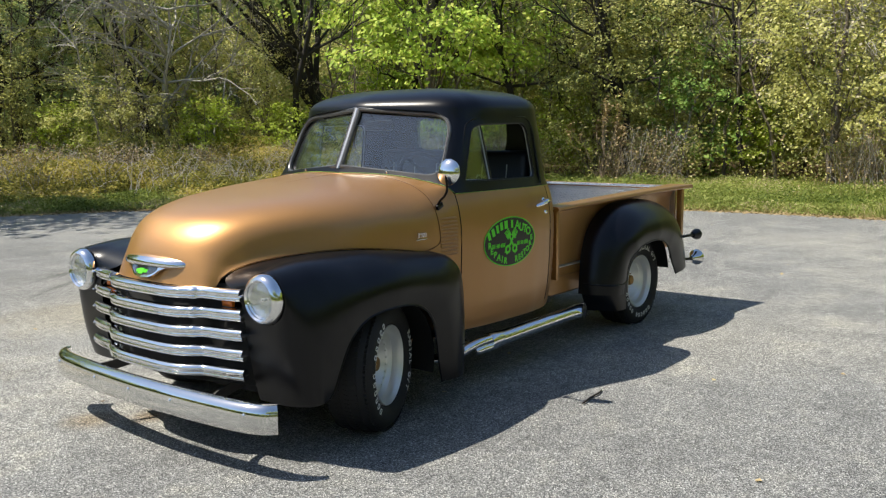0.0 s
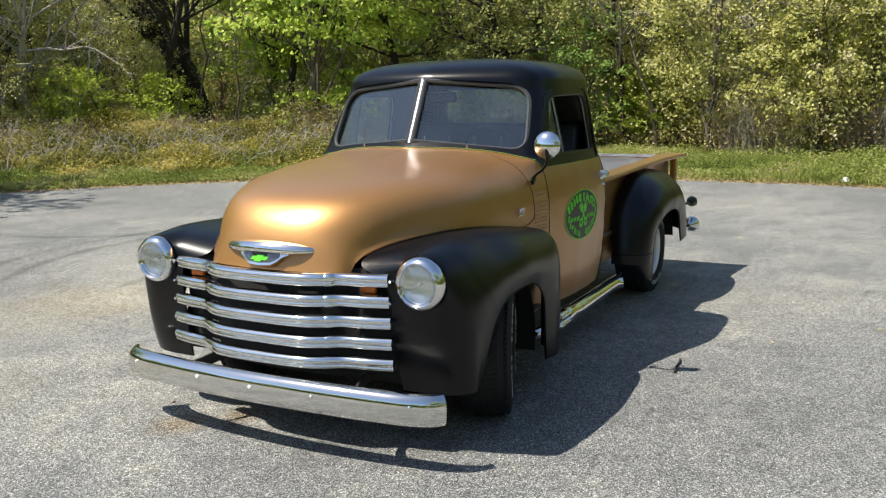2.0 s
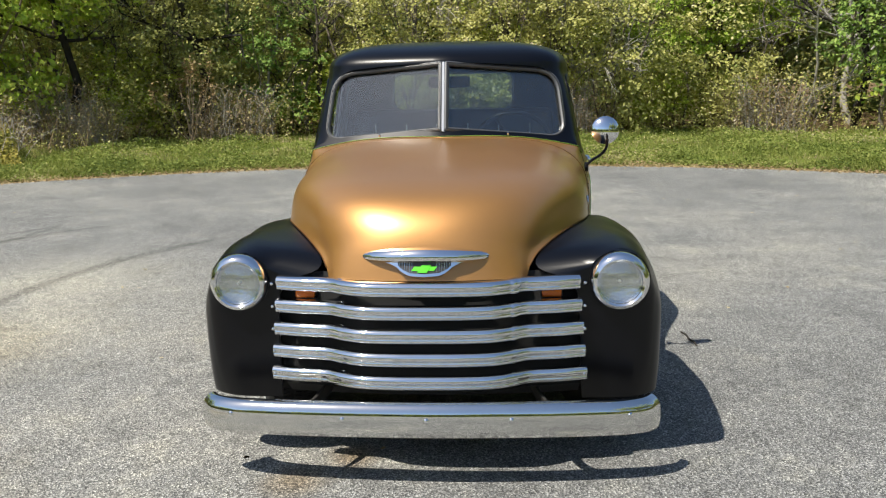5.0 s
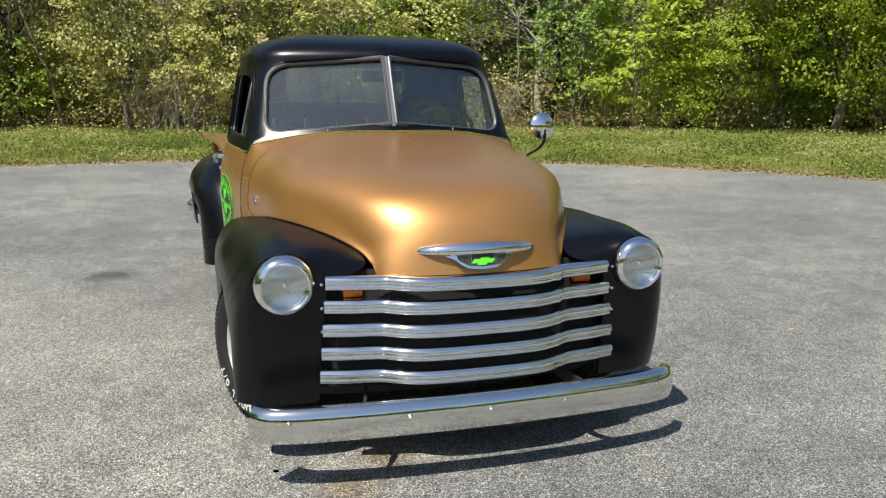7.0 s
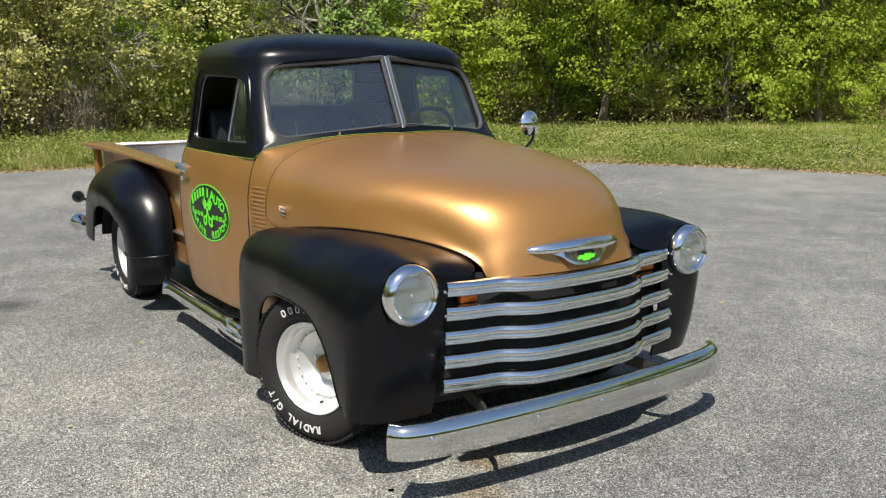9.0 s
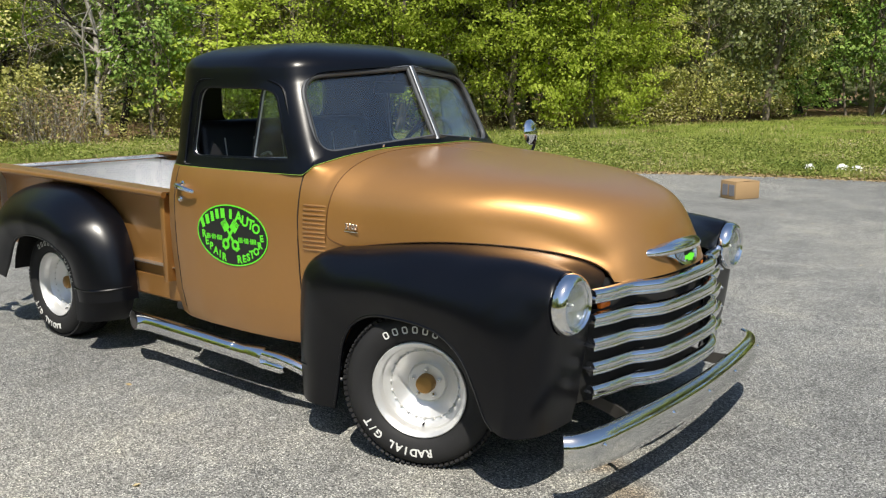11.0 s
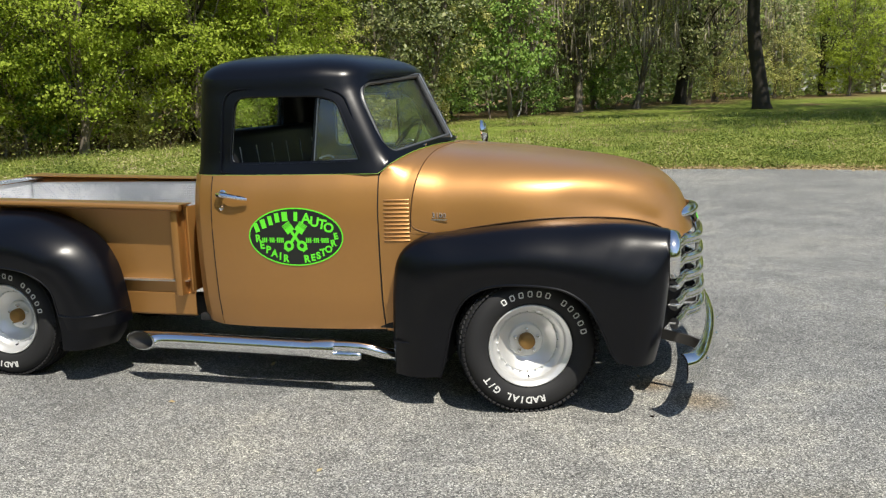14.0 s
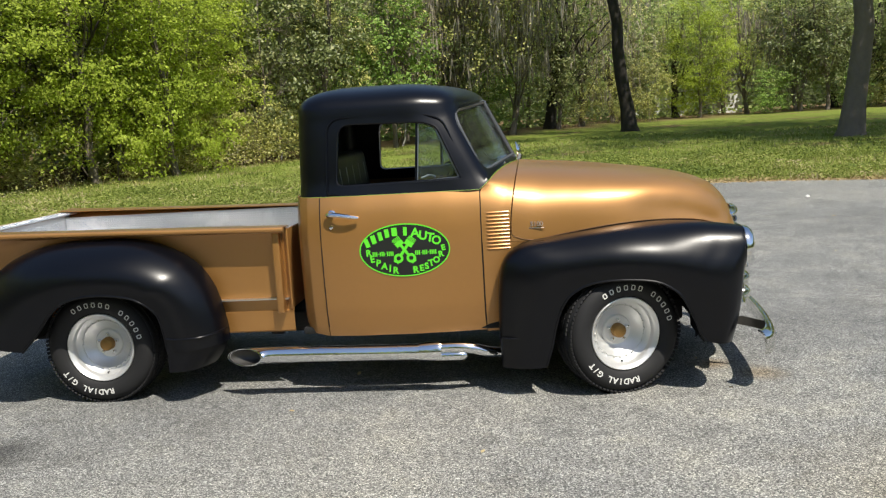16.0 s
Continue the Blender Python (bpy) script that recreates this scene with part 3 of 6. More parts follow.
# front fenders
ARCH = [(-0.395, 0.165), (-0.362, 0.27), (-0.335, 0.39), (-0.30, 0.495), (-0.24, 0.572), (-0.135, 0.622), (0.01, 0.636), (0.18, 0.622), (0.280, 0.574), (0.335, 0.510), (0.382, 0.412), (0.417, 0.327), (0.450, 0.285)]
INBOARD = [(-0.635, 0.745, 0.165), (-0.640, 0.745, 0.38), (-0.632, 0.742, 0.60), (-0.600, 0.735, 0.745), (-0.50, 0.725, 0.826), (-0.34, 0.708, 0.852), (-0.10, 0.690, 0.884), (0.085, 0.655, 0.900), (0.25, 0.590, 0.899), (0.40, 0.520, 0.887), (0.50, 0.470, 0.870), (0.58, 0.424, 0.842)]
FRONT = [(0.640, 0.43, 0.80), (0.664, 0.565, 0.74), (0.652, 0.585, 0.56), (0.632, 0.592, 0.40), (0.606, 0.60, 0.27)]
NU, NF = 64, 22
def by_knots(pts, n):
    """Curve through pts with equal parameter steps between knots."""
    p = np.array(pts, float)
    k = len(p)
    m = np.gradient(p, axis=0)
    q = np.linspace(0, k - 1, n)
    i = np.clip(q.astype(int), 0, k - 2)
    u = (q - i)[:, None]
    return (2 * u**3 - 3 * u**2 + 1) * p[i] + (u**3 - 2 * u**2 + u) * m[i] + (-2 * u**3 + 3 * u**2) * p[i + 1] + (u**3 - u**2) * m[i + 1]
I_ = by_knots(INBOARD + FRONT, NU)
keyq = by_knots([(0,), (1.0,), (2.0,), (3.0,), (4.0,), (4.7,), (5.6,), (6.4,), (7.0,), (7.6,), (8.2,), (8.8,), (9.4,), (10.2,), (10.9,), (11.5,), (12,)], NU)[:, 0]
A_ = by_knots(ARCH, 200)[np.clip((keyq / 12 * 199).round().astype(int), 0, 199)]
FE = np.zeros((NU, NF, 3))
for i in range(NU):
    u = i / (NU - 1)
    yo = np.interp(A_[i, 0], [-0.40, -0.30, 0.0, 0.3, 0.48], [0.868, 0.895, 0.915, 0.910, 0.885])
    n3 = np.interp(u, [0, 0.2, 0.34, 0.5, 0.6, 0.68, 0.75, 0.82, 0.9, 1], [4.5, 4.0, 2.7, 2.5, 2.9, 3.5, 4.8, 6.0, 5.5, 3.6])
    crown = np.interp(u, [0.42, 0.58, 0.68, 0.76, 0.83], [0, 0.010, 0.030, 0.030, 0.0])
    for j in range(NF):
        a = j / (NF - 1) * math.pi / 2
        sn, cs = math.sin(a) ** (2 / n3), max(0.0, math.cos(a)) ** (2 / n3)
        bulge = 0.02 * math.sin(min(1.0, sn * 1.2) * math.pi)
        y = I_[i, 1] + (yo + bulge - I_[i, 1]) * cs
        x = A_[i, 0] + (I_[i, 0] - A_[i, 0]) * sn
        q = (yo - y) / (yo - I_[i, 1])
        z = A_[i, 1] + (I_[i, 2] - A_[i, 1]) * sn + crown * math.sin(math.pi * min(1.0, max(0.0, q)) ** 0.8) * sn**2
        FE[i, j] = (x, y, z)
# the crown swells forward into the headlight's ring
for i in range(NU):
    for j in range(NF):
        x, y, z = FE[i, j]
        r_ = math.hypot(y - 0.73, z - 0.757)
        rb = 0.117 + 0.10 * max(0.0, 0.64 - x)
        w_ = min(1.0, max(0.0, (x - 0.12) / 0.36))
        w_ = w_ * w_ * (3 - 2 * w_)
        if z > 0.66 and r_ > 1e-4:
            w_ *= min(1.0, (z - 0.66) / 0.05)
            k_ = 0.022
            more = k_ * math.log1p(math.exp((rb - r_) / k_)) * w_
            FE[i, j] = (min(x, 0.655) if r_ < 0.12 else x, 0.73 + (y - 0.73) * (r_ + more) / r_, 0.757 + (z - 0.757) * (r_ + more) / r_)
for s in (-1, 1):
    P = FE if s > 0 else mir(FE)
    fen = part("front_fender", slab(P, 0.010, (0.05, s * 0.6, 0.45)), BLACK, truck, "satin black rounded front fender")
    part("fender_lip", tube([(a[0], s * (FE[i, 0, 1] - 0.004), a[1]) for i, a in enumerate(A_)], 0.008, 6), BLACK, fen)
    part("splash_seam", tube([(-0.634, s * 0.748, 0.335), (-0.632, s * 0.85, 0.335), (-0.60, s * 0.876, 0.335), (-0.40, s * 0.888, 0.328)], 0.0035, 6, smoothed=16), BLACK, fen)
    # inner wheel well
    well = np.array([[(0.36 * 1.2 * math.cos(a) + 0.02, s * y, 0.30 + 0.40 * math.sin(a)) for y in (0.40, 0.60, 0.80)] for a in np.linspace(-0.1, math.pi + 0.25, 18)])
    part("wheel_well", slab(well, 0.006, (0, s * 0.6, 0.9)), DARK, fen)

# headlights
for s in (-1, 1):
    hm = Matrix.Translation((0.662, s * 0.730, 0.757)) @ Euler((0, radians(90), 0)).to_matrix().to_4x4()
    hl = part("headlight", lathe([(0.085, -0.10), (0.106, -0.06), (0.113, -0.02), (0.112, 0.0), (0.104, 0.003)], 36, hm), BLACK, truck, "round sealed headlight in a chrome ring")
    part("headlight_ring", lathe([(0.110, -0.012), (0.113, 0.004), (0.110, 0.022), (0.101, 0.036), (0.090, 0.042), (0.083, 0.036), (0.081, 0.028), (0.076, 0.024)], 40, hm), CHROME, hl, "polished chrome headlight ring")
    part("headlight_bowl", lathe([(0.081, 0.026), (0.070, 0.020), (0.056, 0.014), (0.040, 0.009), (0.022, 0.006), (0.0, 0.005)], 40, hm), BOWL, hl, "bright ribbed reflector")
    part("headlight_lens", lathe([(0.081, 0.026), (0.068, 0.034), (0.045, 0.042), (0.02, 0.046), (0.0, 0.047), (0.0, 0.043), (0.045, 0.038), (0.08, 0.022)], 36, hm), HEADGLASS, hl, "fluted clear glass lens")
    part("bulb", lathe([(0, 0.020), (0.004, 0.019), (0.006, 0.015), (0.006, 0.004)], 14, hm), ALU, hl)

# grille: five chrome bars, bowed forward in the middle
GRX = [(0.0, 0.792), (0.12, 0.790), (0.24, 0.775), (0.31, 0.742), (0.355, 0.712), (0.40, 0.700), (0.48, 0.688), (0.575, 0.662)]
gp = cr(GRX, 26)
gpath = np.concatenate([(gp * [-1, 1])[::-1], gp[1:]])
BAR_KEY = [(0.0, -0.024), (0.013, -0.0245), (0.0205, -0.019), (0.0215, -0.012), (0.0195, -0.0075), (0.0235, -0.002), (0.0262, 0.006), (0.0235, 0.015), (0.015, 0.022), (0.0, 0.025)]
BAR = [(1.10 * p_, 1.12 * q_) for p_, q_ in cr(BAR_KEY, 26)] + [(-0.013, 0.018), (-0.013, -0.020)]
for k in range(5):
    z = 0.757 - 0.0885 * k
    grow = 1 + 0.012 * k
    part("grille_bar", sweep([(x + 0.004 * k, y * grow, z) for y, x in gpath], BAR), CHROME, truck, "curved chrome grille bar", sharp=62)
for s in (-1, 1):
    for k in range(5):
        part("grille_clip", sweep([(0.742 + 0.004 * k + d_, s * (0.322 + dy_), 0.757 - 0.0885 * k) for d_, dy_ in ((-0.006, -0.016), (0.000, -0.004), (-0.012, 0.008), (-0.024, 0.02))], [(1.08 * p_, 1.08 * q_) for p_, q_ in BAR], scale=[0.9, 1.0, 1.02, 0.9]), CHROME, truck, sharp=62)
        part("grille_rib", lathe([(0, 0.028), (0.006, 0.022), (0.009, 0.0), (0.004, -0.03)], 10, Matrix.Translation((0.672 + 0.004 * k, s * 0.598, 0.757 - 0.0885 * k)) @ Euler((0, radians(90), 0)).to_matrix().to_4x4()), CHROME, truck)
    lamp = part("parking_light", box(0.02, 0.075, 0.034, pose(0.662, s * 0.475, 0.713), 0.006, 2), AMBER, truck, "amber parking light behind the grille")
    part("lamp_case", box(0.03, 0.083, 0.042, pose(0.636, s * 0.475, 0.713), 0.005, 2), BLACK, lamp)
# added dark sheet close behind the bars, standing in for shade in the gaps
part("grille_shade_backing", slab(np.array([[(float(np.interp(abs(y), [q[0] for q in GRX], [q[1] for q in GRX])) - 0.060 - (0.02 if z > 0.7 else 0.0), y, z) for z in np.linspace(0.33, 0.79, 6)] for y in np.linspace(-0.60, 0.60, 41)]), 0.01, (0, 0, 0.5)), DARK, truck)
part("lower_valance", slab(np.array([[(0.60 + 0.06 * (1 - (y / 0.6) ** 2) - f * 0.16, y, 0.36 - 0.12 * f) for f in np.linspace(0, 1, 5)] for y in np.linspace(-0.6, 0.6, 14)]), 0.008, (0, 0, 0.6)), DARK, truck)

# hood emblem
wing = cr([(-0.236, 0.694, 0.866), (-0.19, 0.722, 0.868), (-0.12, 0.747, 0.872), (0, 0.764, 0.876), (0.12, 0.747, 0.872), (0.19, 0.722, 0.868), (0.236, 0.694, 0.866)], 30)
wsc = np.array([0.35 + 0.65 * math.sin(math.pi * i / 29) ** 0.55 for i in range(30)])
em = part("hood_emblem", sweep([(x + 0.006, y, z) for y, x, z in wing], [(-0.020, -0.018), (0.014, -0.020), (0.025, -0.012), (0.027, 0.0), (0.022, 0.014), (0.008, 0.026), (-0.020, 0.030)], scale=wsc), CHROME, truck, "chrome winged hood emblem with a green shape")
def emblem(y, v, inset=0.0, out=0.0):
    """A point of the winged shield at y across and v from its top to its foot."""
    top_e = 0.876 - 0.030 * abs(y) ** 1.3 - inset
    low_e = float(np.interp(abs(y), [0, 0.055, 0.085, 0.105, 0.135, 0.18, 0.236], [0.804, 0.807, 0.820, 0.838, 0.850, 0.857, 0.862])) + inset
    z = top_e + (low_e - top_e) * v
    x = float(np.interp(abs(y), [0, 0.06, 0.12, 0.19, 0.236], [0.772, 0.768, 0.755, 0.729, 0.700])) + 0.34 * (0.876 - z) + out
    return (x, y, z)


part("emblem_shield", slab(np.array([[emblem(y, v) for v in np.linspace(0, 1, 7)] for y in np.linspace(-0.232, 0.232, 37)]), 0.014, (0.4, 0, 0.85)), CHROME, em)
part("emblem_field", slab(np.array([[emblem(y, v, 0.011, 0.0016) for v in np.linspace(0, 1, 5)] for y in np.linspace(-0.098, 0.098, 19)]), 0.003, (0.4, 0, 0.85)), STEEL, em)
for k in range(-10, 11):
    if abs(k) > 4:
        part("field_rib", tube([emblem(k * 0.0092, v, 0.012, 0.0022) for v in (0, 0.5, 1)], 0.0013, 5), CHROME, em)
def mark(w, h, shear, out):
    P = []
    for y in np.linspace(-w, w, 9):
        P.append([])
        for k in (-1, 0, 1):
            z = 0.834 + k * h
            yy = y + k * shear
            P[-1].append((emblem(yy, 0.0)[0] + 0.34 * (0.876 - z) + out, yy, z))
    return slab(np.array(P), 0.003, (0.4, 0, 0.85))


tie = join(mark(0.042, 0.0075, 0.006, 0.004), mark(0.018, 0.0135, 0.008, 0.0055))
part("emblem_mark", tie, LIME, em, "lime green plain mark", smooth=False)

# model badge on the hood sides
def hood_y(x, z):
    """Half width of the hood at a place on its side."""
    q = H[:, NV:].reshape(-1, 3)
    k = np.argsort((q[:, 0] - x) ** 2 + (q[:, 2] - z) ** 2)[:4]
    w = 1 / (1e-4 + np.hypot(q[k, 0] - x, q[k, 2] - z))
    return float((q[k, 1] * w).sum() / w.sum())


yb = max(hood_y(-0.453, 0.904), hood_y(-0.377, 0.904), hood_y(-0.453, 0.945), hood_y(-0.415, 0.92)) + 0.001
for s in (-1, 1):
    bmt = lettering("3100", 0.036, 0.003)
    bmt.transform(Matrix.Translation((-0.415, s * yb, 0.925)) @ (Euler((radians(90), 0, 0)).to_matrix().to_4x4() if s < 0 else Euler((radians(90), 0, radians(180))).to_matrix().to_4x4()))
    bd = part("hood_badge", bmt, CHROME, truck, "small chrome number badge", smooth=False)
    part("badge_bar", box(0.082, 0.004, 0.005, pose(-0.415, s * yb, 0.904), 0.001), CHROME, bd)

# front bumper
BP = cr([(-0.870, 0.738), (-0.834, 0.780), (-0.742, 0.818), (-0.55, 0.850), (-0.3, 0.873), (0, 0.884), (0.3, 0.873), (0.55, 0.850), (0.742, 0.818), (0.834, 0.780), (0.870, 0.738)], 60)
BOUT = cr([(-0.040, 0.062), (-0.027, 0.0645), (-0.012, 0.060), (0.000, 0.050), (0.009, 0.036), (0.0135, 0.018), (0.0150, -0.010), (0.0135, -0.040), (0.006, -0.063)], 30)
BPROF = [tuple(q) for q in BOUT] + [(0.000, -0.064), (0.007, -0.040), (0.008, -0.010), (0.005, 0.020), (-0.002, 0.036), (-0.014, 0.050), (-0.040, 0.055)]
bumper = part("front_bumper", sweep([(x, y, 0.278 - 0.012 * (y / 0.868) ** 2) for y, x in BP], BPROF), OLDCHROME, truck, "worn chrome front bumper with five bolts", sharp=60)
for y in (-0.745, -0.31, 0.003, 0.317, 0.755):
    xb = float(np.interp(abs(y), [0, 0.3, 0.55, 0.74, 0.83], [0.884, 0.873, 0.850, 0.818, 0.782])) + 0.0135
    part("bumper_bolt", lathe([(0, 0.009), (0.006, 0.0075), (0.010, 0.003), (0.0125, 0.0)], 14, Matrix.Translation((xb, y, 0.283)) @ Euler((0, radians(90), 0)).to_matrix().to_4x4()), CHROME, bumper)
for s in (-1, 1):
    part("bumper_bracket", sweep(cr([(0.45, s * 0.40, 0.32), (0.62, s * 0.42, 0.30), (0.76, s * 0.46, 0.28), (0.843, s * 0.54, 0.27)], 12), [(-0.006, -0.025), (0.006, -0.025), (0.006, 0.025), (-0.006, 0.025)]), STEEL, bumper)

# outside mirror on the driver's side
mirror = part("side_mirror", lathe([(0.0, -0.004), (0.062, -0.004), (0.070, 0.0), (0.070, 0.006), (0.062, 0.016), (0.04, 0.028), (0.015, 0.034), (0, 0.035)], 32, Matrix.Translation((-0.53, 0.815, 1.255)) @ Euler((radians(6), radians(84), radians(10))).to_matrix().to_4x4()), CHROME, truck, "round chrome side mirror on a curved arm")
part("mirror_arm", tube([(-0.55, 0.722, 1.075), (-0.54, 0.752, 1.105), (-0.525, 0.79, 1.130), (-0.51, 0.818, 1.165), (-0.50, 0.822, 1.215), (-0.505, 0.815, 1.255)], 0.0075, 8, smoothed=20), BLACK, mirror)
part("mirror_bracket", box(0.05, 0.018, 0.03, pose(-0.56, 0.727, 1.07, 0, 25, 0), 0.005), BLACK, mirror)

# side pipes under the doors
for s in (-1, 1):
    yp = s * 0.755
    pp = cr([(-2.085, yp + s * 0.012, 0.243), (-2.02, yp + s * 0.004, 0.248), (-1.92, yp, 0.249), (-1.6, yp, 0.247), (-1.15, yp, 0.243), (-1.06, yp, 0.243)], 44)
    def cut_tip(bm, x_end):
        for v in bm.verts:
            near = max(0.0, min(1.0, (-1.80 - v.co.x) / (-1.80 - x_end)))
            v.co.x += near * (s * (v.co.y - pp[0][1]) + 0.15 * (v.co.z - pp[0][2])) * 2.3
        return bm
    wide = np.r_[np.linspace(1.10, 1.0, 8), np.ones(36)]
    pipe = part("side_pipe", cut_tip(sweep(pp, ring(0.045, 24), caps=False, scale=wide), -2.085), CHROME, truck, "chrome side exhaust pipe with a slash-cut tip")
    part("pipe_throat", cut_tip(sweep(pp[:16], ring(0.0415, 24), scale=wide[:16], caps=False), -2.085), STEEL, pipe)
    lip = [pp[0] + np.array([0, s * 0.0475 * math.cos(a), 0.0475 * math.sin(a)]) for a in np.linspace(0, 6.2832, 28, endpoint=False)]
    part("pipe_lip", cut_tip(tube(lip, 0.0032, 6, True, up=(1, 0, 0)), -2.085), CHROME, pipe)
    # a dark disc inside the bore stands in for the shade there
    part("pipe_shade_disc", lathe([(0.0, 0.0), (0.040, 0.0)], 18, Matrix.Translation(tuple(pp[14])) @ Euler((0, radians(-90), 0)).to_matrix().to_4x4()), DARK, pipe)
    part("pipe_band", lathe([(0.0455, -0.012), (0.0470, -0.010), (0.0470, 0.010), (0.0455, 0.012)], 20, Matrix.Translation((-1.20, yp, 0.243)) @ Euler((0, radians(90), 0)).to_matrix().to_4x4()), CHROME, pipe)
    # two pipes run together in the collector; one of them is capped
    part("collector", sweep(cr([(-1.09, yp, 0.243), (-1.04, yp, 0.243), (-0.99, yp, 0.244), (-0.965, yp, 0.244)], 10), ring(0.046, 18, 0.050), scale=[0.98, 1.0, 1.03, 1.05, 1.07, 1.08, 1.08, 1.08, 1.06, 1.0]), CHROME, pipe)
    part("header_pipe", tube([(-1.00, yp + s * 0.008, 0.262), (-0.86, yp + s * 0.008, 0.262), (-0.79, yp, 0.252), (-0.70, yp - s * 0.03, 0.222), (-0.60, yp - s * 0.10, 0.205), (-0.3, yp - s * 0.3, 0.26)], 0.029, 14, smoothed=26), CHROME, pipe)
    part("capped_pipe", tube([(-1.00, yp + s * 0.010, 0.218), (-0.90, yp + s * 0.010, 0.219), (-0.845, yp + s * 0.010, 0.220), (-0.825, yp + s * 0.010, 0.221)], 0.027, 14, scale=[1, 1, 1, 0.55]), CHROME, pipe)

# pickup box
def rail_z(x):
    return float(np.interp(x, [-3.87, -1.82], [1.008, 0.968]))
def rail_y(x):
    return float(np.interp(x, [-3.87, -3.7, -3.4, -3.0, -1.82], [0.785, 0.755, 0.725, 0.712, 0.712]))
for s in (-1, 1):
    X = np.linspace(-3.865, -1.822, 26)
    P = np.array([[(x, s * (y(x) if callable(y) else y), (z(x) if callable(z) else z)) for y, z in ((0.610, 0.478), (0.610, 0.55), (0.610, 0.66), (0.610, 0.80), (0.610, 0.90), (lambda q: 0.616 + 0.3 * (rail_y(q) - 0.712), 0.945), (lambda q: 0.655 + 0.6 * (rail_y(q) - 0.712), lambda q: rail_z(q) - 0.014))] for x in X])
    bs = part("bed_side", slab(P, 0.006, (-2.8, 0, 0.7)), GOLD, truck, "gold pickup box side")
    part("bed_rail", sweep([(x, s * (rail_y(x) - 0.012), rail_z(x) - 0.016) for x in X], ring(0.017, 12)), GOLD, bs, "rolled gold top rail")
    part("rail_shelf", slab(np.array([[(x, s * y_, rail_z(x) + dz) for y_, dz in ((rail_y(x) - 0.012, 0.0), (0.586, -0.002))] for x in X]), 0.005, (-2.8, 0, 0)), GOLD, bs)
    part("bed_apron", slab(np.array([[(x, s * y_, z) for z, y_ in ((0.35, 0.612), (0.36, 0.619), (0.474, 0.619), (0.480, 0.609))] for x in np.linspace(-2.52, -1.822, 8)]), 0.006, (-2.2, 0, 0.4)), GOLD, bs, "gold lower splash apron")
    part("stake_post", box(0.042, 0.072, 0.475, pose(-1.880, s * 0.644, 0.710), 0.006), GOLD, bs)
    part("stake_post", box(0.05, 0.05, 0.50, pose(-3.835, s * 0.692, 0.72), 0.008), GOLD, bs)
part("bed_front_panel", box(0.012, 1.27, 0.46, pose(-1.826, 0, 0.72), 0.003), GOLD, truck)
tg = part("tailgate", box(0.03, 1.29, 0.48, pose(-3.855, 0, 0.755), 0.006), GOLD, truck, "gold tailgate")
liner = part("bed_liner", join(box(1.99, 0.006, 0.41, pose(-2.835, 0.592, 0.752)), box(1.99, 0.006, 0.41, pose(-2.835, -0.592, 0.752)), box(0.006, 1.30, 0.40, pose(-3.815, 0, 0.765, 0, 0, 0)), box(1.99, 1.30, 0.006, pose(-2.835, 0, 0.548)), box(0.09, 1.30, 0.006, pose(-3.80, 0, 0.985, 0, 6, 0))), PLATE, truck, "diamond plate aluminium bed liner", smooth=False)
# raised lozenges of the tread plate
LZ = [(-0.0095, 0, 0), (0, -0.0031, 0), (0.0095, 0, 0), (0, 0.0031, 0), (-0.0038, 0, 0.0020), (0.0038, 0, 0.0020)]
LF = [(0, 1, 4), (1, 5, 4), (1, 2, 5), (2, 3, 5), (3, 4, 5), (3, 0, 4)]
def lozenges(origin, ua, va, na, nu_, nv_, pitch):
    V, F_ = [], []
    o, ua, va, na = (np.array(q, float) for q in (origin, ua, va, na))
    for i in range(nu_):
        for j in range(nv_):
            d = 1 if (i + j) % 2 else -1
            c1, s1 = math.cos(radians(45)), d * math.sin(radians(45))
            k0 = len(V)
            for lx, ly, lz in LZ:
                V.append(o + ua * (pitch * i + lx * c1 - ly * s1) + va * (pitch * j + lx * s1 + ly * c1) + na * lz)
            F_ += [tuple(k0 + q for q in f) for f in LF]
    return raw(V, F_)
tread = join(*[lozenges((-3.80, s * 0.5885, 0.60), (1, 0, 0), (0, 0, 1), (0, -s, 0), 118, 21, 0.0167) for s in (-1, 1)], lozenges((-3.811, -0.58, 0.60), (0, 1, 0), (0, 0, 1), (1, 0, 0), 70, 21, 0.0167), lozenges((-3.835, -0.58, 0.993), (0, 1, 0), (0.9945, 0, -0.104), (0.104, 0, 0.9945), 70, 5, 0.0167))
tagged(part("tread_pattern", tread, TREAD, liner, smooth=False), kind="stuff")

# rear fenders
RA = [(-2.49, 0.31), (-2.503, 0.42), (-2.53, 0.535), (-2.616, 0.619), (-2.742, 0.652), (-2.904, 0.658), (-3.05, 0.622), (-3.145, 0.545), (-3.225, 0.45), (-3.34, 0.34)]
RI = [(-2.200, 0.655, 0.33), (-2.210, 0.655, 0.45), (-2.275, 0.64, 0.66), (-2.41, 0.63, 0.815), (-2.65, 0.63, 0.918), (-2.95, 0.63, 0.937), (-3.25, 0.63, 0.915), (-3.50, 0.64, 0.815), (-3.655, 0.655, 0.63), (-3.71, 0.67, 0.40)]
ra, ri = by_knots(RA, NU), by_knots(RI, NU)
RF = np.zeros((NU, NF, 3))
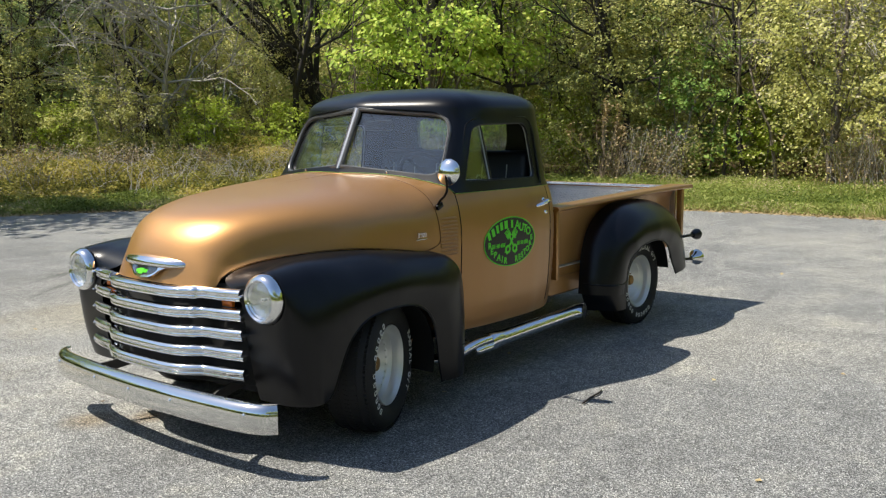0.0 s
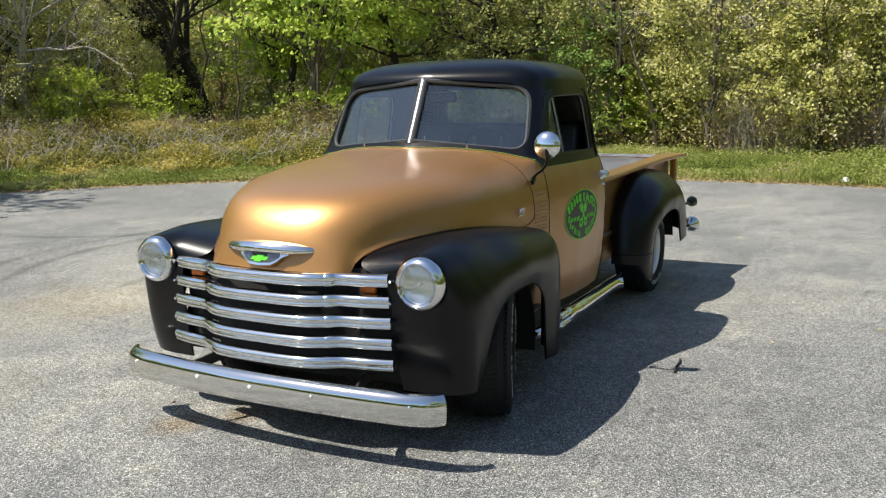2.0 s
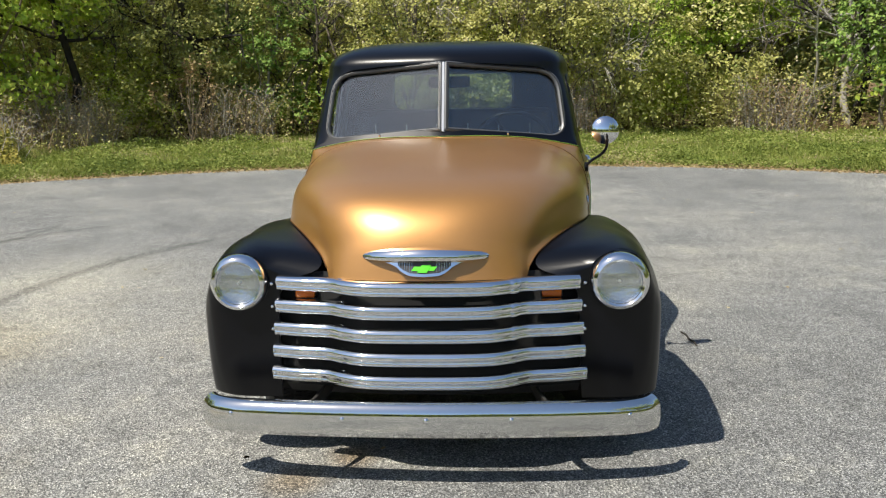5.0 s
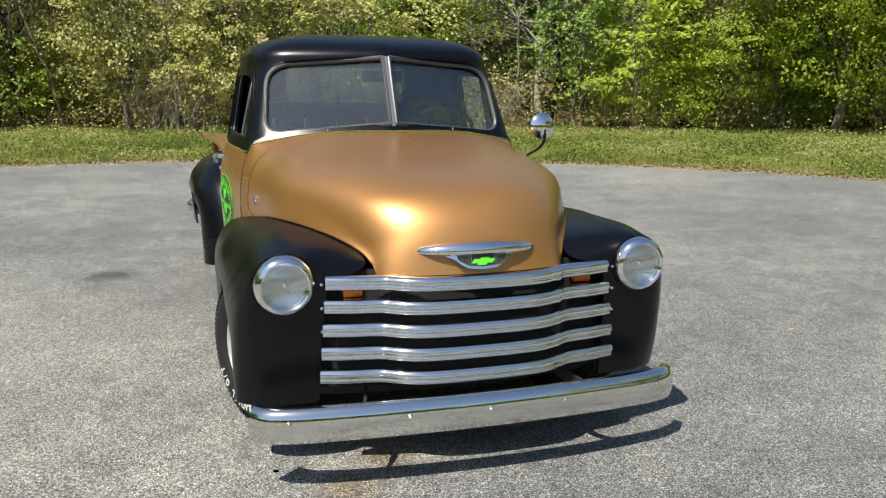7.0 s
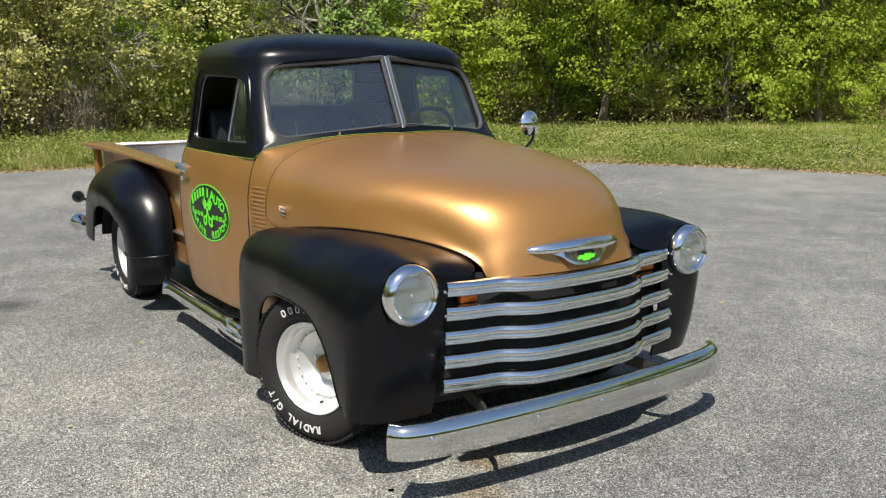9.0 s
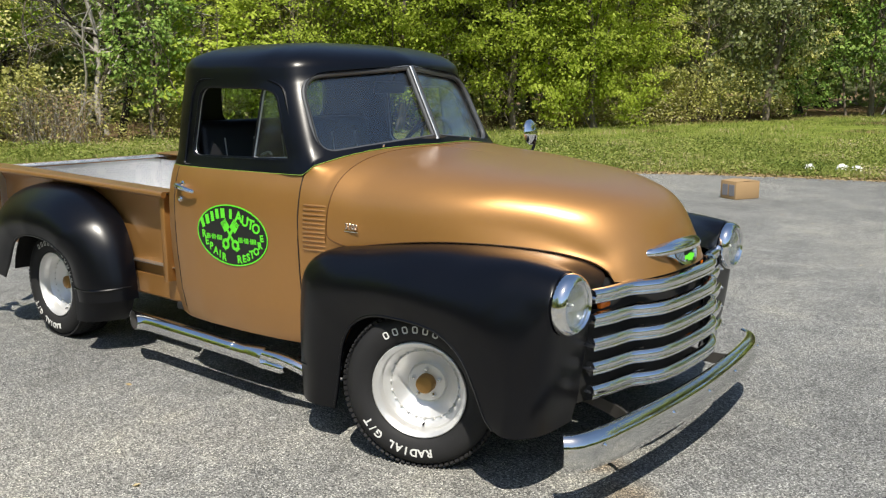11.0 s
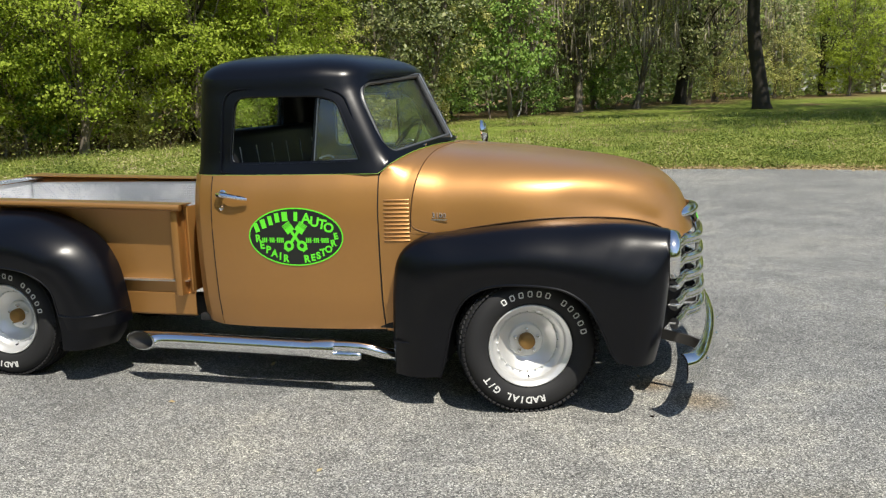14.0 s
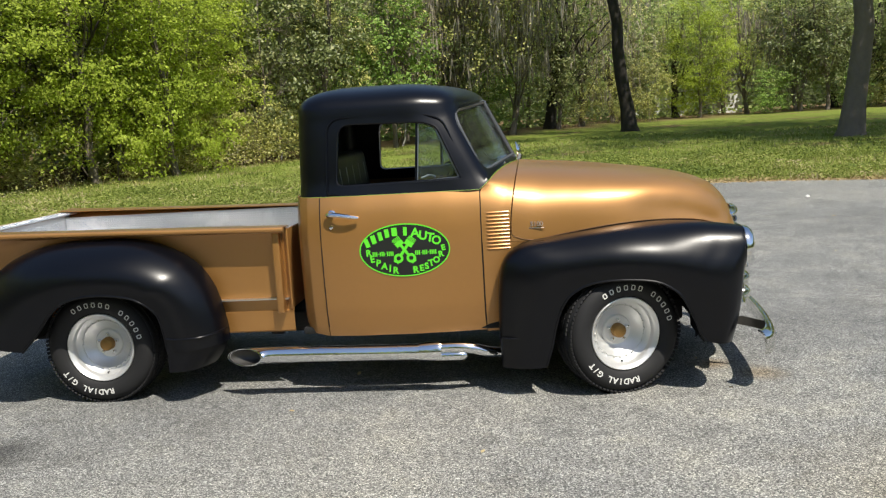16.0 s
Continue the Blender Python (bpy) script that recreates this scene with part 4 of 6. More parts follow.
for i in range(NU):
    u = i / (NU - 1)
    yo = np.interp(ra[i, 0], [-3.34, -3.1, -2.9, -2.6, -2.49], [0.885, 0.92, 0.93, 0.915, 0.87])
    n3 = np.interp(u, [0, 0.25, 0.5, 0.75, 1], [2.8, 2.4, 2.2, 2.3, 2.4])
    for j in range(NF):
        a = j / (NF - 1) * math.pi / 2
        sn, cs = math.sin(a) ** (2 / n3), max(0.0, math.cos(a)) ** (2 / n3)
        y = ri[i, 1] + (yo + 0.02 * math.sin(min(1.0, sn * 1.2) * math.pi) - ri[i, 1]) * cs
        RF[i, j] = (ra[i, 0] + (ri[i, 0] - ra[i, 0]) * sn, y, ra[i, 1] + (ri[i, 2] - ra[i, 1]) * sn)
for s in (-1, 1):
    P = RF if s > 0 else mir(RF)
    fen = part("rear_fender", slab(P, 0.010, (-2.92, s * 0.6, 0.5)), BLACK, truck, "satin black rounded rear fender")
    part("fender_lip", tube([(a[0], s * (RF[i, 0, 1] - 0.004), a[1]) for i, a in enumerate(ra)], 0.008, 6), BLACK, fen)
    # lower extension in front of the wheel
    ext = np.array([[(-2.488 + (0.285 - 0.09 * f**2.2) * q ** 0.8, s * (0.880 - 0.20 * q**3), 0.385 - 0.185 * f) for q in np.linspace(0, 1, 10)] for f in np.linspace(0, 1, 8)])
    part("fender_extension", slab(ext, 0.012, (-2.5, s * 0.6, 0.3)), BLACK, fen)
    part("extension_seam", tube([(-2.49, s * 0.882, 0.392), (-2.42, s * 0.884, 0.388), (-2.30, s * 0.865, 0.392), (-2.222, s * 0.77, 0.40), (-2.205, s * 0.69, 0.405)], 0.006, 6, smoothed=20), BLACK, fen)
    well = np.array([[(-2.90 + 0.44 * math.cos(a), s * y, 0.32 + 0.42 * math.sin(a)) for y in (0.45, 0.68, 0.82)] for a in np.linspace(0.12, math.pi - 0.15, 18)])
    part("wheel_well", slab(well, 0.006, (-2.9, s * 0.6, 0.9)), DARK, fen)
    # tail lights on a bracket behind the fender
    lm = Euler((0, radians(-90), 0)).to_matrix().to_4x4()
    up_ = part("tail_light", lathe([(0, -0.07), (0.02, -0.062), (0.035, -0.03), (0.042, 0.0), (0.045, 0.02), (0.04, 0.03)], 24, Matrix.Translation((-3.735, s * 0.875, 0.61)) @ lm), BLACK, truck, "black bullet tail light")
    part("tail_lens", lathe([(0.04, 0.03), (0.02, 0.036), (0, 0.037)], 20, Matrix.Translation((-3.735, s * 0.875, 0.61)) @ lm), RED, up_)
    part("light_stalk", tube([(-3.67, s * 0.875, 0.61), (-3.58, s * 0.86, 0.61), (-3.48, s * 0.82, 0.60)], 0.012, 8, smoothed=8), BLACK, up_)
    lo_ = part("tail_light", lathe([(0, -0.08), (0.018, -0.075), (0.03, -0.03), (0.05, 0.0), (0.064, 0.03), (0.064, 0.038), (0.055, 0.034)], 24, Matrix.Translation((-3.715, s * 0.88, 0.42)) @ lm), OLDCHROME, truck, "dull chrome bell-shaped tail light")
    part("tail_lens", lathe([(0.056, 0.033), (0.03, 0.042), (0, 0.044)], 20, Matrix.Translation((-3.715, s * 0.88, 0.42)) @ lm), RED, lo_)
    part("light_stalk", tube([(-3.64, s * 0.88, 0.42), (-3.56, s * 0.86, 0.425), (-3.46, s * 0.83, 0.43)], 0.012, 8, smoothed=8), BLACK, lo_)
# filler cap seen low on the driver's side
part("fuel_cap", lathe([(0, 0.02), (0.02, 0.018), (0.026, 0.0)], 16, pose(-2.37, 0.612, 0.597, -90, 0, 0)), LIME, truck, "small green filler cap")


# wheels
def make_wheel(name, at, s, steer, R, label, phase=0):
    """A dished aluminium wheel and its tyre; z of the lathe points outwards."""
    turn = Matrix.Translation(at) @ Euler((0, 0, radians(steer))).to_matrix().to_4x4() @ Euler((radians(90 if s < 0 else -90), 0, 0)).to_matrix().to_4x4()
    rim = part(name, lathe([(0.192, -0.13), (0.185, -0.11), (0.178, -0.02), (0.180, 0.075), (0.186, 0.088), (0.196, 0.096), (0.202, 0.104), (0.206, 0.102), (0.207, 0.09), (0.200, 0.08), (0.196, -0.13)], 48, closed=True), ALU, truck, label)
    rim.matrix_basis = turn @ Matrix.Diagonal((0.965, 0.965, 1, 1))
    R = R / 0.965
    part("wheel_centre", lathe([(0.180, 0.05), (0.170, 0.035), (0.160, 0.026), (0.152, 0.022), (0.146, 0.026), (0.138, 0.018), (0.125, 0.004), (0.110, -0.008), (0.095, -0.018), (0.088, -0.020), (0.084, -0.010), (0.080, -0.005), (0.045, -0.003), (0.0, -0.003)], 48), ALU, rim, "cast aluminium dished wheel centre")
    rv_mesh = to_mesh("rivet", lathe([(0, 0.007), (0.004, 0.006), (0.0062, 0.002), (0.0068, -0.003)], 8))
    rv_mesh.materials.append(ALU)
    for k in range(24):
        a = 2 * math.pi * k / 24
        o = part("rivet", rv_mesh, ALU, rim)
        o.location = (0.149 * math.cos(a), 0.149 * math.sin(a), 0.026)
    nut = to_mesh("lug_nut", lathe([(0, 0.022), (0.006, 0.020), (0.010, 0.010), (0.011, 0.0)], 6))
    nut.materials.append(CHROME)
    for k in range(5):
        a = 2 * math.pi * k / 5 + 0.3
        o = part("lug_nut", nut, CHROME, rim)
        o.location = (0.060 * math.cos(a), 0.060 * math.sin(a), -0.003)
    part("hub_cap", lathe([(0.041, -0.01), (0.039, 0.030), (0.034, 0.038), (0.024, 0.042), (0.0, 0.043)], 24), BRASS, rim, "tarnished brass hub cap")
    vs = part("valve_stem", lathe([(0, 0.02), (0.004, 0.018), (0.004, 0.0)], 8), RUBBER, rim)
    vs.location = (0.0, -0.168, 0.034) if s < 0 else (0.02, -0.168, 0.034)
    W = 0.118
    prof = [(0.200, 0.085), (0.212, 0.100), (0.225, 0.112), (R - 0.080, W + 0.004), (R - 0.055, W + 0.003), (R - 0.038, W - 0.004), (R - 0.024, W - 0.016), (R - 0.012, W - 0.032), (R - 0.005, W - 0.048), (R, W - 0.072), (R + 0.001, 0.0), (R, -W + 0.055), (R - 0.006, -W + 0.025), (R - 0.03, -W), (R - 0.07, -W - 0.004), (0.215, -W + 0.01), (0.200, -0.10)]
    tyre = part("tyre", lathe(prof, 72), RUBBER, rim, "black rubber tyre with white raised letters")
    # tread blocks at the shoulder and ribs across the crown
    blk = []
    nb = 84
    for k in range(nb):
        a = 2 * math.pi * k / nb
        rot = Euler((0, 0, a)).to_matrix().to_4x4()
        for e in (1, -1):
            blk.append(box(0.008, R * 6.283 / nb * 0.62, 0.046, rot @ Matrix.Translation((R - 0.0185, 0, e * (W - 0.033))) @ Euler((0, radians(e * 33), 0)).to_matrix().to_4x4()))
        for e in (-0.045, 0.0, 0.045):
            blk.append(box(0.008, R * 6.283 / nb * 0.78, 0.030, rot @ Matrix.Translation((R, 0, e)) @ Euler((radians(18 if e else -18), 0, 0)).to_matrix().to_4x4()))
    V, F_ = [], []
    for bm in blk:
        k0 = len(V)
        bm.verts.index_update()
        V += [tuple(v.co) for v in bm.verts]
        F_ += [tuple(k0 + v.index for v in f.verts) for f in bm.faces]
        bm.free()
    tagged(part("tread", raw(V, F_), RUBBER, tyre, smooth=False), kind="stuff")
    # white raised lettering; the maker's words are plain blocks
    rl = 0.264 + (R - 0.34) * 0.5
    zl = W + 0.0035
    def ring_text(chars, centre_deg, step, up_out=True):
        n = len(chars)
        for i, ch in enumerate(chars):
            a = radians(centre_deg + (step * (i - (n - 1) / 2)) * (-1 if up_out else 1))
            if ch == " ":
                continue
            if ch == "#":
                bm = sweep([(0.0095 * x_, 0.0125 * y_, 0) for x_, y_ in rounded([(-1, -1), (1, -1), (1, 1), (-1, 1)], 0.5, 3)], [(-0.0028, -0.0015), (0.0028, -0.0015), (0.0028, 0.0015), (-0.0028, 0.0015)], True)
            else:
                bm = lettering(ch, 0.046, 0.0015, 0.0012)
            spin = a - math.pi / 2 if up_out else a + math.pi / 2
            bm.transform(Matrix.Translation((rl * math.cos(a), rl * math.sin(a), zl)) @ Euler((0, 0, spin)).to_matrix().to_4x4())
            part("raised_letter", bm, WHITE, tyre, smooth=False)
    ring_text("###### #####", 67 + phase, 9.6)
    ring_text("RADIAL G/T", 248 + phase, 7.4)
    return rim


make_wheel("wheel", (0.0, -0.722, 0.324), -1, 21, 0.328, "deep-dish aluminium front wheel")
make_wheel("wheel", (0.0, 0.722, 0.324), 1, 21, 0.328, "deep-dish aluminium front wheel", -75)
make_wheel("wheel", (-WB + 0.01, -0.665, 0.326), -1, 0, 0.330, "deep-dish aluminium rear wheel")
make_wheel("wheel", (-WB + 0.01, 0.665, 0.326), 1, 0, 0.330, "deep-dish aluminium rear wheel")
part("front_axle", tube([(0, -0.65, 0.32), (0, 0.65, 0.32)], 0.04, 10), DARK, truck)
part("rear_axle", join(tube([(-WB, -0.60, 0.326), (-WB, 0.60, 0.326)], 0.05, 10), lathe([(0, -0.12), (0.1, -0.08), (0.14, 0), (0.1, 0.08), (0, 0.12)], 16, Matrix.Translation((-WB, 0, 0.326)))), DARK, truck)

# door decals
DX, DZ, DA, DB = -1.130, 0.825, 0.243, 0.142
for s in (-1, 1):
    def on_door(px, pz, out):
        """A point of the decal, px along the reading direction."""
        x = DX + px * (1 if s < 0 else -1)
        return (x, s * (width(x, DZ + pz) + out), DZ + pz)
    n = 48
    rows = []
    for f in (0.0, 0.25, 0.5, 0.75, 0.9, 1.0):
        rows.append([on_door(DA * f * math.cos(a), DB * f * math.sin(a), 0.0022) for a in np.linspace(0, 6.2832, n, endpoint=False)])
    V = np.array(rows).reshape(-1, 3)
    dec = part("door_decal", raw(V, [q if s < 0 else tuple(reversed(q)) for q in quads(6, n, False, True)]), DECAL, truck, "black oval shop decal with lime green lettering")
    part("decal_border", sweep([on_door(DA * math.cos(a), DB * math.sin(a), 0.0024) for a in np.linspace(0, 6.2832, 72, endpoint=False)], [(-0.003, -0.0008), (0.003, -0.0008), (0.003, 0.0008), (-0.003, 0.0008)], True, up=(0, s, 0)), LIME, dec)
    def put(bm, px, pz, spin, name="decal_letter"):
        m2 = Matrix.Rotation(spin, 4, "Z")
        for v in bm.verts:
            q = m2 @ v.co
            v.co = on_door(px + q.x, pz + q.y, 0.0034 + max(0.0, q.z))
        part(name, bm, LIME, dec, smooth=False)
    # the owner's name is left as plain blocks; places in the oval, -1 to 1
    for u, v, w, tilt in ((-0.83, 0.32, 0.024, 20), (-0.68, 0.455, 0.026, 16), (-0.525, 0.57, 0.022, 12), (-0.375, 0.67, 0.024, 8), (-0.205, 0.715, 0.030, 4), (0.035, 0.72, 0.020, -2)):
        put(box(w, 0.046, 0.001), u * DA, v * DB, radians(tilt))
    for ch, u, v, size, tilt in (("A", 0.27, 0.67, 0.070, -5), ("U", 0.45, 0.545, 0.066, -8), ("T", 0.615, 0.455, 0.066, -12), ("O", 0.755, 0.33, 0.064, -18),
                                 ("R", -0.85, -0.075, 0.050, 3), ("E", -0.77, -0.33, 0.050, 6), ("P", -0.635, -0.495, 0.050, -6), ("A", -0.495, -0.63, 0.050, -9), ("I", -0.365, -0.735, 0.050, -7), ("R", -0.235, -0.815, 0.050, -5),
                                 ("R", 0.24, -0.82, 0.050, 4), ("E", 0.38, -0.77, 0.046, 6), ("S", 0.50, -0.695, 0.048, 8), ("T", 0.61, -0.58, 0.050, 10), ("O", 0.735, -0.46, 0.046, 12), ("R", 0.845, -0.235, 0.044, 10), ("E", 0.905, 0.02, 0.042, 8)):
        put(lettering(ch, size, 0.0004, 0.0020), 0.95 * u * DA, 0.95 * v * DB, radians(tilt))
    for px in (-0.485, 0.47):
        for k in range(12):
            if k not in (3, 7):
                put(box(0.0068, 0.024, 0.001), px * DA + (k - 5.5) * 0.0098, -0.115 * DB, 0)
            else:
                put(box(0.0055, 0.004, 0.001), px * DA + (k - 5.5) * 0.0098, -0.115 * DB, 0)
    # crossed pistons: crown with rings, rod and big end
    for e in (-1, 1):
        tl = e * 0.62
        def off(d, w=0.0):
            return (-math.sin(tl) * d + math.cos(tl) * w, math.cos(tl) * d + math.sin(tl) * w)
        def at_(d, w=0.0):
            q = off(d, w)
            return q[0] * 1.05, q[1] + 0.002
        put(box(0.015, 0.075, 0.001), *at_(-0.006), tl, "decal_piston")
        put(box(0.046, 0.030, 0.0012), *at_(0.044), tl, "decal_piston")
        for q in (0.063, 0.070, 0.077):
            put(box(0.046, 0.0045, 0.0012), *at_(q), tl, "decal_piston")
        put(lathe([(0.026, 0.0), (0.026, 0.0014), (0.012, 0.0014), (0.012, 0.0)], 18, closed=True), *at_(-0.056), 0, "decal_piston")
        put(box(0.030, 0.010, 0.0012), *at_(-0.080), tl, "decal_piston")


# ---- the turnaround, the verge and the woods ----
CX, CY, RAD = 0.59, -0.77, 12.62
rng = np.random.default_rng(7)


def fast(name, V, F_, material, parent=None, smooth=False):
    """A mesh from arrays: V (n, 3), F_ (m, k)."""
    V, F_ = np.asarray(V, np.float32), np.asarray(F_, np.int32)
    me = bpy.data.meshes.new(name)
    me.vertices.add(len(V))
    me.vertices.foreach_set("co", V.ravel())
    me.loops.add(F_.size)
    me.loops.foreach_set("vertex_index", F_.ravel())
    me.polygons.add(len(F_))
    me.polygons.foreach_set("loop_start", np.arange(0, F_.size, F_.shape[1], dtype=np.int32))
    me.polygons.foreach_set("use_smooth", np.full(len(F_), smooth))
    me.update(calc_edges=True)
    me.validate()
    if material:
        me.materials.append(material)
    ob = new(name, me)
    ob.parent = parent
    return ob


def edge_r(th):
    """Distance of the wood's edge from the middle of the turnaround, by direction in degrees."""
    return np.interp(th % 360, [0, 40, 60, 70, 81, 93, 109, 127, 156, 180, 215, 245, 260, 290, 330, 360], [46, 52, 62, 62, 56, 42, 29, 23.0, 20.4, 19.6, 20.0, 21.5, 22, 26, 36, 46])


def ground_z(x, y):
    r = np.hypot(np.asarray(x) - CX, np.asarray(y) - CY)
    return np.interp(r, [0, 12.5, 13.2, 16, 24, 45, 70, 120, 600], [-0.05, -0.05, 0.015, 0.06, 0.18, 0.42, 0.55, 0.6, 0.6])


# ground: one sheet to the horizon
rr = np.r_[0.01, 6, 11, 12.2, 12.6, 12.9, 13.2, np.arange(13.8, 30, 0.8), 32, 35, 39, 44, 50, 58, 68, 80, 100, 140, 220, 400, 900]
tt = np.linspace(0, 2 * math.pi, 240, endpoint=False)
G = np.zeros((len(rr), len(tt), 3))
for i, r in enumerate(rr):
    x, y = CX + r * np.cos(tt), CY + r * np.sin(tt)
    z = ground_z(x, y)
    if r > 13:
        z = z + np.array([0.05 * noise.noise((a * 0.5, b_ * 0.5, 0)) + 0.02 * noise.noise((a * 2, b_ * 2, 3)) for a, b_ in zip(x, y)])
    G[i] = np.stack([x, y, z], 1)

m, t, b = nodes_of("grassy_soil")
co = t.nodes.new("ShaderNodeTexCoord")
n1, n2, n3_ = noise_at(t, 0.35, 4), noise_at(t, 3.0, 4), noise_at(t, 28, 3)
g1 = ramp(t, n2.outputs[0], [(0.3, (0.10, 0.13, 0.022)), (0.55, (0.17, 0.215, 0.036)), (0.75, (0.27, 0.27, 0.075))])
s1 = ramp(t, n3_.outputs[0], [(0.3, (0.08, 0.052, 0.026)), (0.7, (0.26, 0.18, 0.095))])
mx = t.nodes.new("ShaderNodeMix")
mx.data_type = "RGBA"
gm = ramp(t, n1.outputs[0], [(0.56, grey(0)), (0.70, grey(1))])
# leaf litter lies along the asphalt's rim
dist = t.nodes.new("ShaderNodeVectorMath")
dist.operation = "DISTANCE"
dist.inputs[1].default_value = (CX, CY, 0.0)
t.links.new(co.outputs["Object"], dist.inputs[0])
mr = add(t, "ShaderNodeMapRange")
mr.inputs["From Min"].default_value, mr.inputs["From Max"].default_value = 12.75, 13.6
mr.inputs["To Min"].default_value, mr.inputs["To Max"].default_value = 1.0, 0.0
t.links.new(dist.outputs["Value"], mr.inputs[0])
mxm = add(t, "ShaderNodeMath")
mxm.operation = "MAXIMUM"
t.links.new(mr.outputs[0], mxm.inputs[0])
t.links.new(gm.outputs[0], mxm.inputs[1])
la = t.nodes.new("ShaderNodeAttribute")
la.attribute_name = "litter"
mx2 = add(t, "ShaderNodeMath")
mx2.operation = "MAXIMUM"
t.links.new(mxm.outputs[0], mx2.inputs[0])
t.links.new(la.outputs["Fac"], mx2.inputs[1])
t.links.new(mx2.outputs[0], mx.inputs[0])
t.links.new(g1.outputs[0], mx.inputs[6])
t.links.new(s1.outputs[0], mx.inputs[7])
t.links.new(mx.outputs[2], b.inputs["Base Color"])
b.inputs["Roughness"].default_value = 0.95
b.inputs["Specular IOR Level"].default_value = 0.15
bump(t, b, n3_.outputs[0], 0.8, 0.04)
SOIL = m
ground = fast("ground", G.reshape(-1, 3), quads(len(rr), 240, False, True), SOIL, smooth=True)
# leaf litter covers the ground under the trees
under = np.repeat(rr[:, None], 240, 1) - edge_r(np.degrees(tt))[None, :]
at_ = ground.data.attributes.new("litter", "FLOAT", "POINT")
at_.data.foreach_set("value", np.clip((under + 0.6) / 1.6, 0, 1).ravel().astype(np.float32))
tagged(ground, "grassy ground with leaf litter around the asphalt", "ground", kind="structure")

# asphalt with exposed aggregate
m, t, b = nodes_of("weathered_asphalt")
co = t.nodes.new("ShaderNodeTexCoord")
vo = add(t, "ShaderNodeTexVoronoi", Scale=195.0, Randomness=1.0)
t.links.new(co.outputs["Object"], vo.inputs["Vector"])
sep = t.nodes.new("ShaderNodeSeparateColor")
t.links.new(vo.outputs["Color"], sep.inputs[0])
stones = ramp(t, sep.outputs[0], [(0.0, (0.048, 0.049, 0.049)), (0.35, (0.132, 0.134, 0.132)), (0.70, (0.252, 0.255, 0.248)), (0.90, (0.384, 0.386, 0.375)), (1.0, (0.619, 0.622, 0.604))])
patch = noise_at(t, 0.28, 5, 0.6)
pr = ramp(t, patch.outputs[0], [(0.36, grey(0.80)), (0.5, (0.98, 0.98, 0.97)), (0.64, (1.24, 1.21, 1.14))])
p2 = noise_at(t, 2.2, 5, 0.65)
pr2 = ramp(t, p2.outputs[0], [(0.30, grey(0.80)), (0.52, grey(1.0)), (0.72, (1.18, 1.16, 1.09))])


def mul(a, b_):
    q = t.nodes.new("ShaderNodeMix")
    q.data_type, q.blend_type = "RGBA", "MULTIPLY"
    q.inputs[0].default_value = 1.0
    t.links.new(a, q.inputs[6])
    t.links.new(b_, q.inputs[7])
    return q.outputs[2]


def math_(op, a, b_=None, v=None):
    q = t.nodes.new("ShaderNodeMath")
    q.operation = op
    t.links.new(a, q.inputs[0])
    if b_ is not None:
        t.links.new(b_, q.inputs[1])
    elif v is not None:
        q.inputs[1].default_value = v
    return q.outputs[0]


def away(x, y):
    d = t.nodes.new("ShaderNodeVectorMath")
    d.operation = "DISTANCE"
    d.inputs[1].default_value = (x, y, 0)
    t.links.new(co.outputs["Object"], d.inputs[0])
    return d.outputs["Value"]


p3 = noise_at(t, 11.0, 5, 0.75)
pr3 = ramp(t, p3.outputs[0], [(0.34, grey(0.82)), (0.5, grey(1.0)), (0.66, (1.16, 1.15, 1.11))])
col = mul(mul(mul(stones.outputs[0], pr.outputs[0]), pr2.outputs[0]), pr3.outputs[0])
streak = noise_at(t, 1.1, 3)
# curved tyre marks
for x, y, r, w, dk in ((-3.0, -1.7, 3.35, 0.13, 0.62), (-2.0, 1.0, 4.32, 0.12, 0.66), (-3.0, -1.7, 3.75, 0.10, 0.74), (-5.2, -7.0, 2.4, 0.10, 0.7)):
    q = math_("ABSOLUTE", math_("SUBTRACT", away(x, y), v=r))
    q = math_("ADD", q, math_("MULTIPLY", streak.outputs[0], v=w * 0.9))
    q = math_("ADD", q, math_("MULTIPLY", math_("MAXIMUM", math_("SUBTRACT", away(-3.2, -4.4), v=1.9), v=0.0), v=0.12))
    k = ramp(t, q, [(w * 0.55, grey(dk)), (w * 1.35, grey(1.0))])
    col = mul(col, k.outputs[0])
# oil spots and sandy stains
for x, y, r, c_ in ((-3.13, -1.54, 0.30, grey(0.42)), (0.80, -0.52, 0.22, (0.92, 0.78, 0.62)), (0.58, -0.32, 0.2, (0.8, 0.64, 0.48)), (1.5, -2.3, 1.3, (1.12, 1.04, 0.88)), (-0.6, -3.0, 1.2, (1.13, 1.07, 0.95)), (3.0, 1.0, 1.4, (1.1, 1.06, 0.98)), (-1.9, -3.3, 3.0, (1.30, 1.27, 1.20)), (-2.9, -3.2, 1.2, (1.26, 1.24, 1.17)), (-1.3, -2.9, 1.1, (1.20, 1.17, 1.09))):
    q = math_("ADD", away(x, y), math_("MULTIPLY", p2.outputs[0], v=r * 1.1))
    k = ramp(t, math_("DIVIDE", q, v=r * 2.2), [(0.35, c_), (0.62, grey(1.0))])
    col = mul(col, k.outputs[0])
t.links.new(col, b.inputs["Base Color"])
b.inputs["Roughness"].default_value = 0.82
b.inputs["Specular IOR Level"].default_value = 0.3
bump(t, b, vo.outputs["Distance"], 0.65, 0.006)
ASPHALT = m
ta = np.linspace(0, 2 * math.pi, 300, endpoint=False)
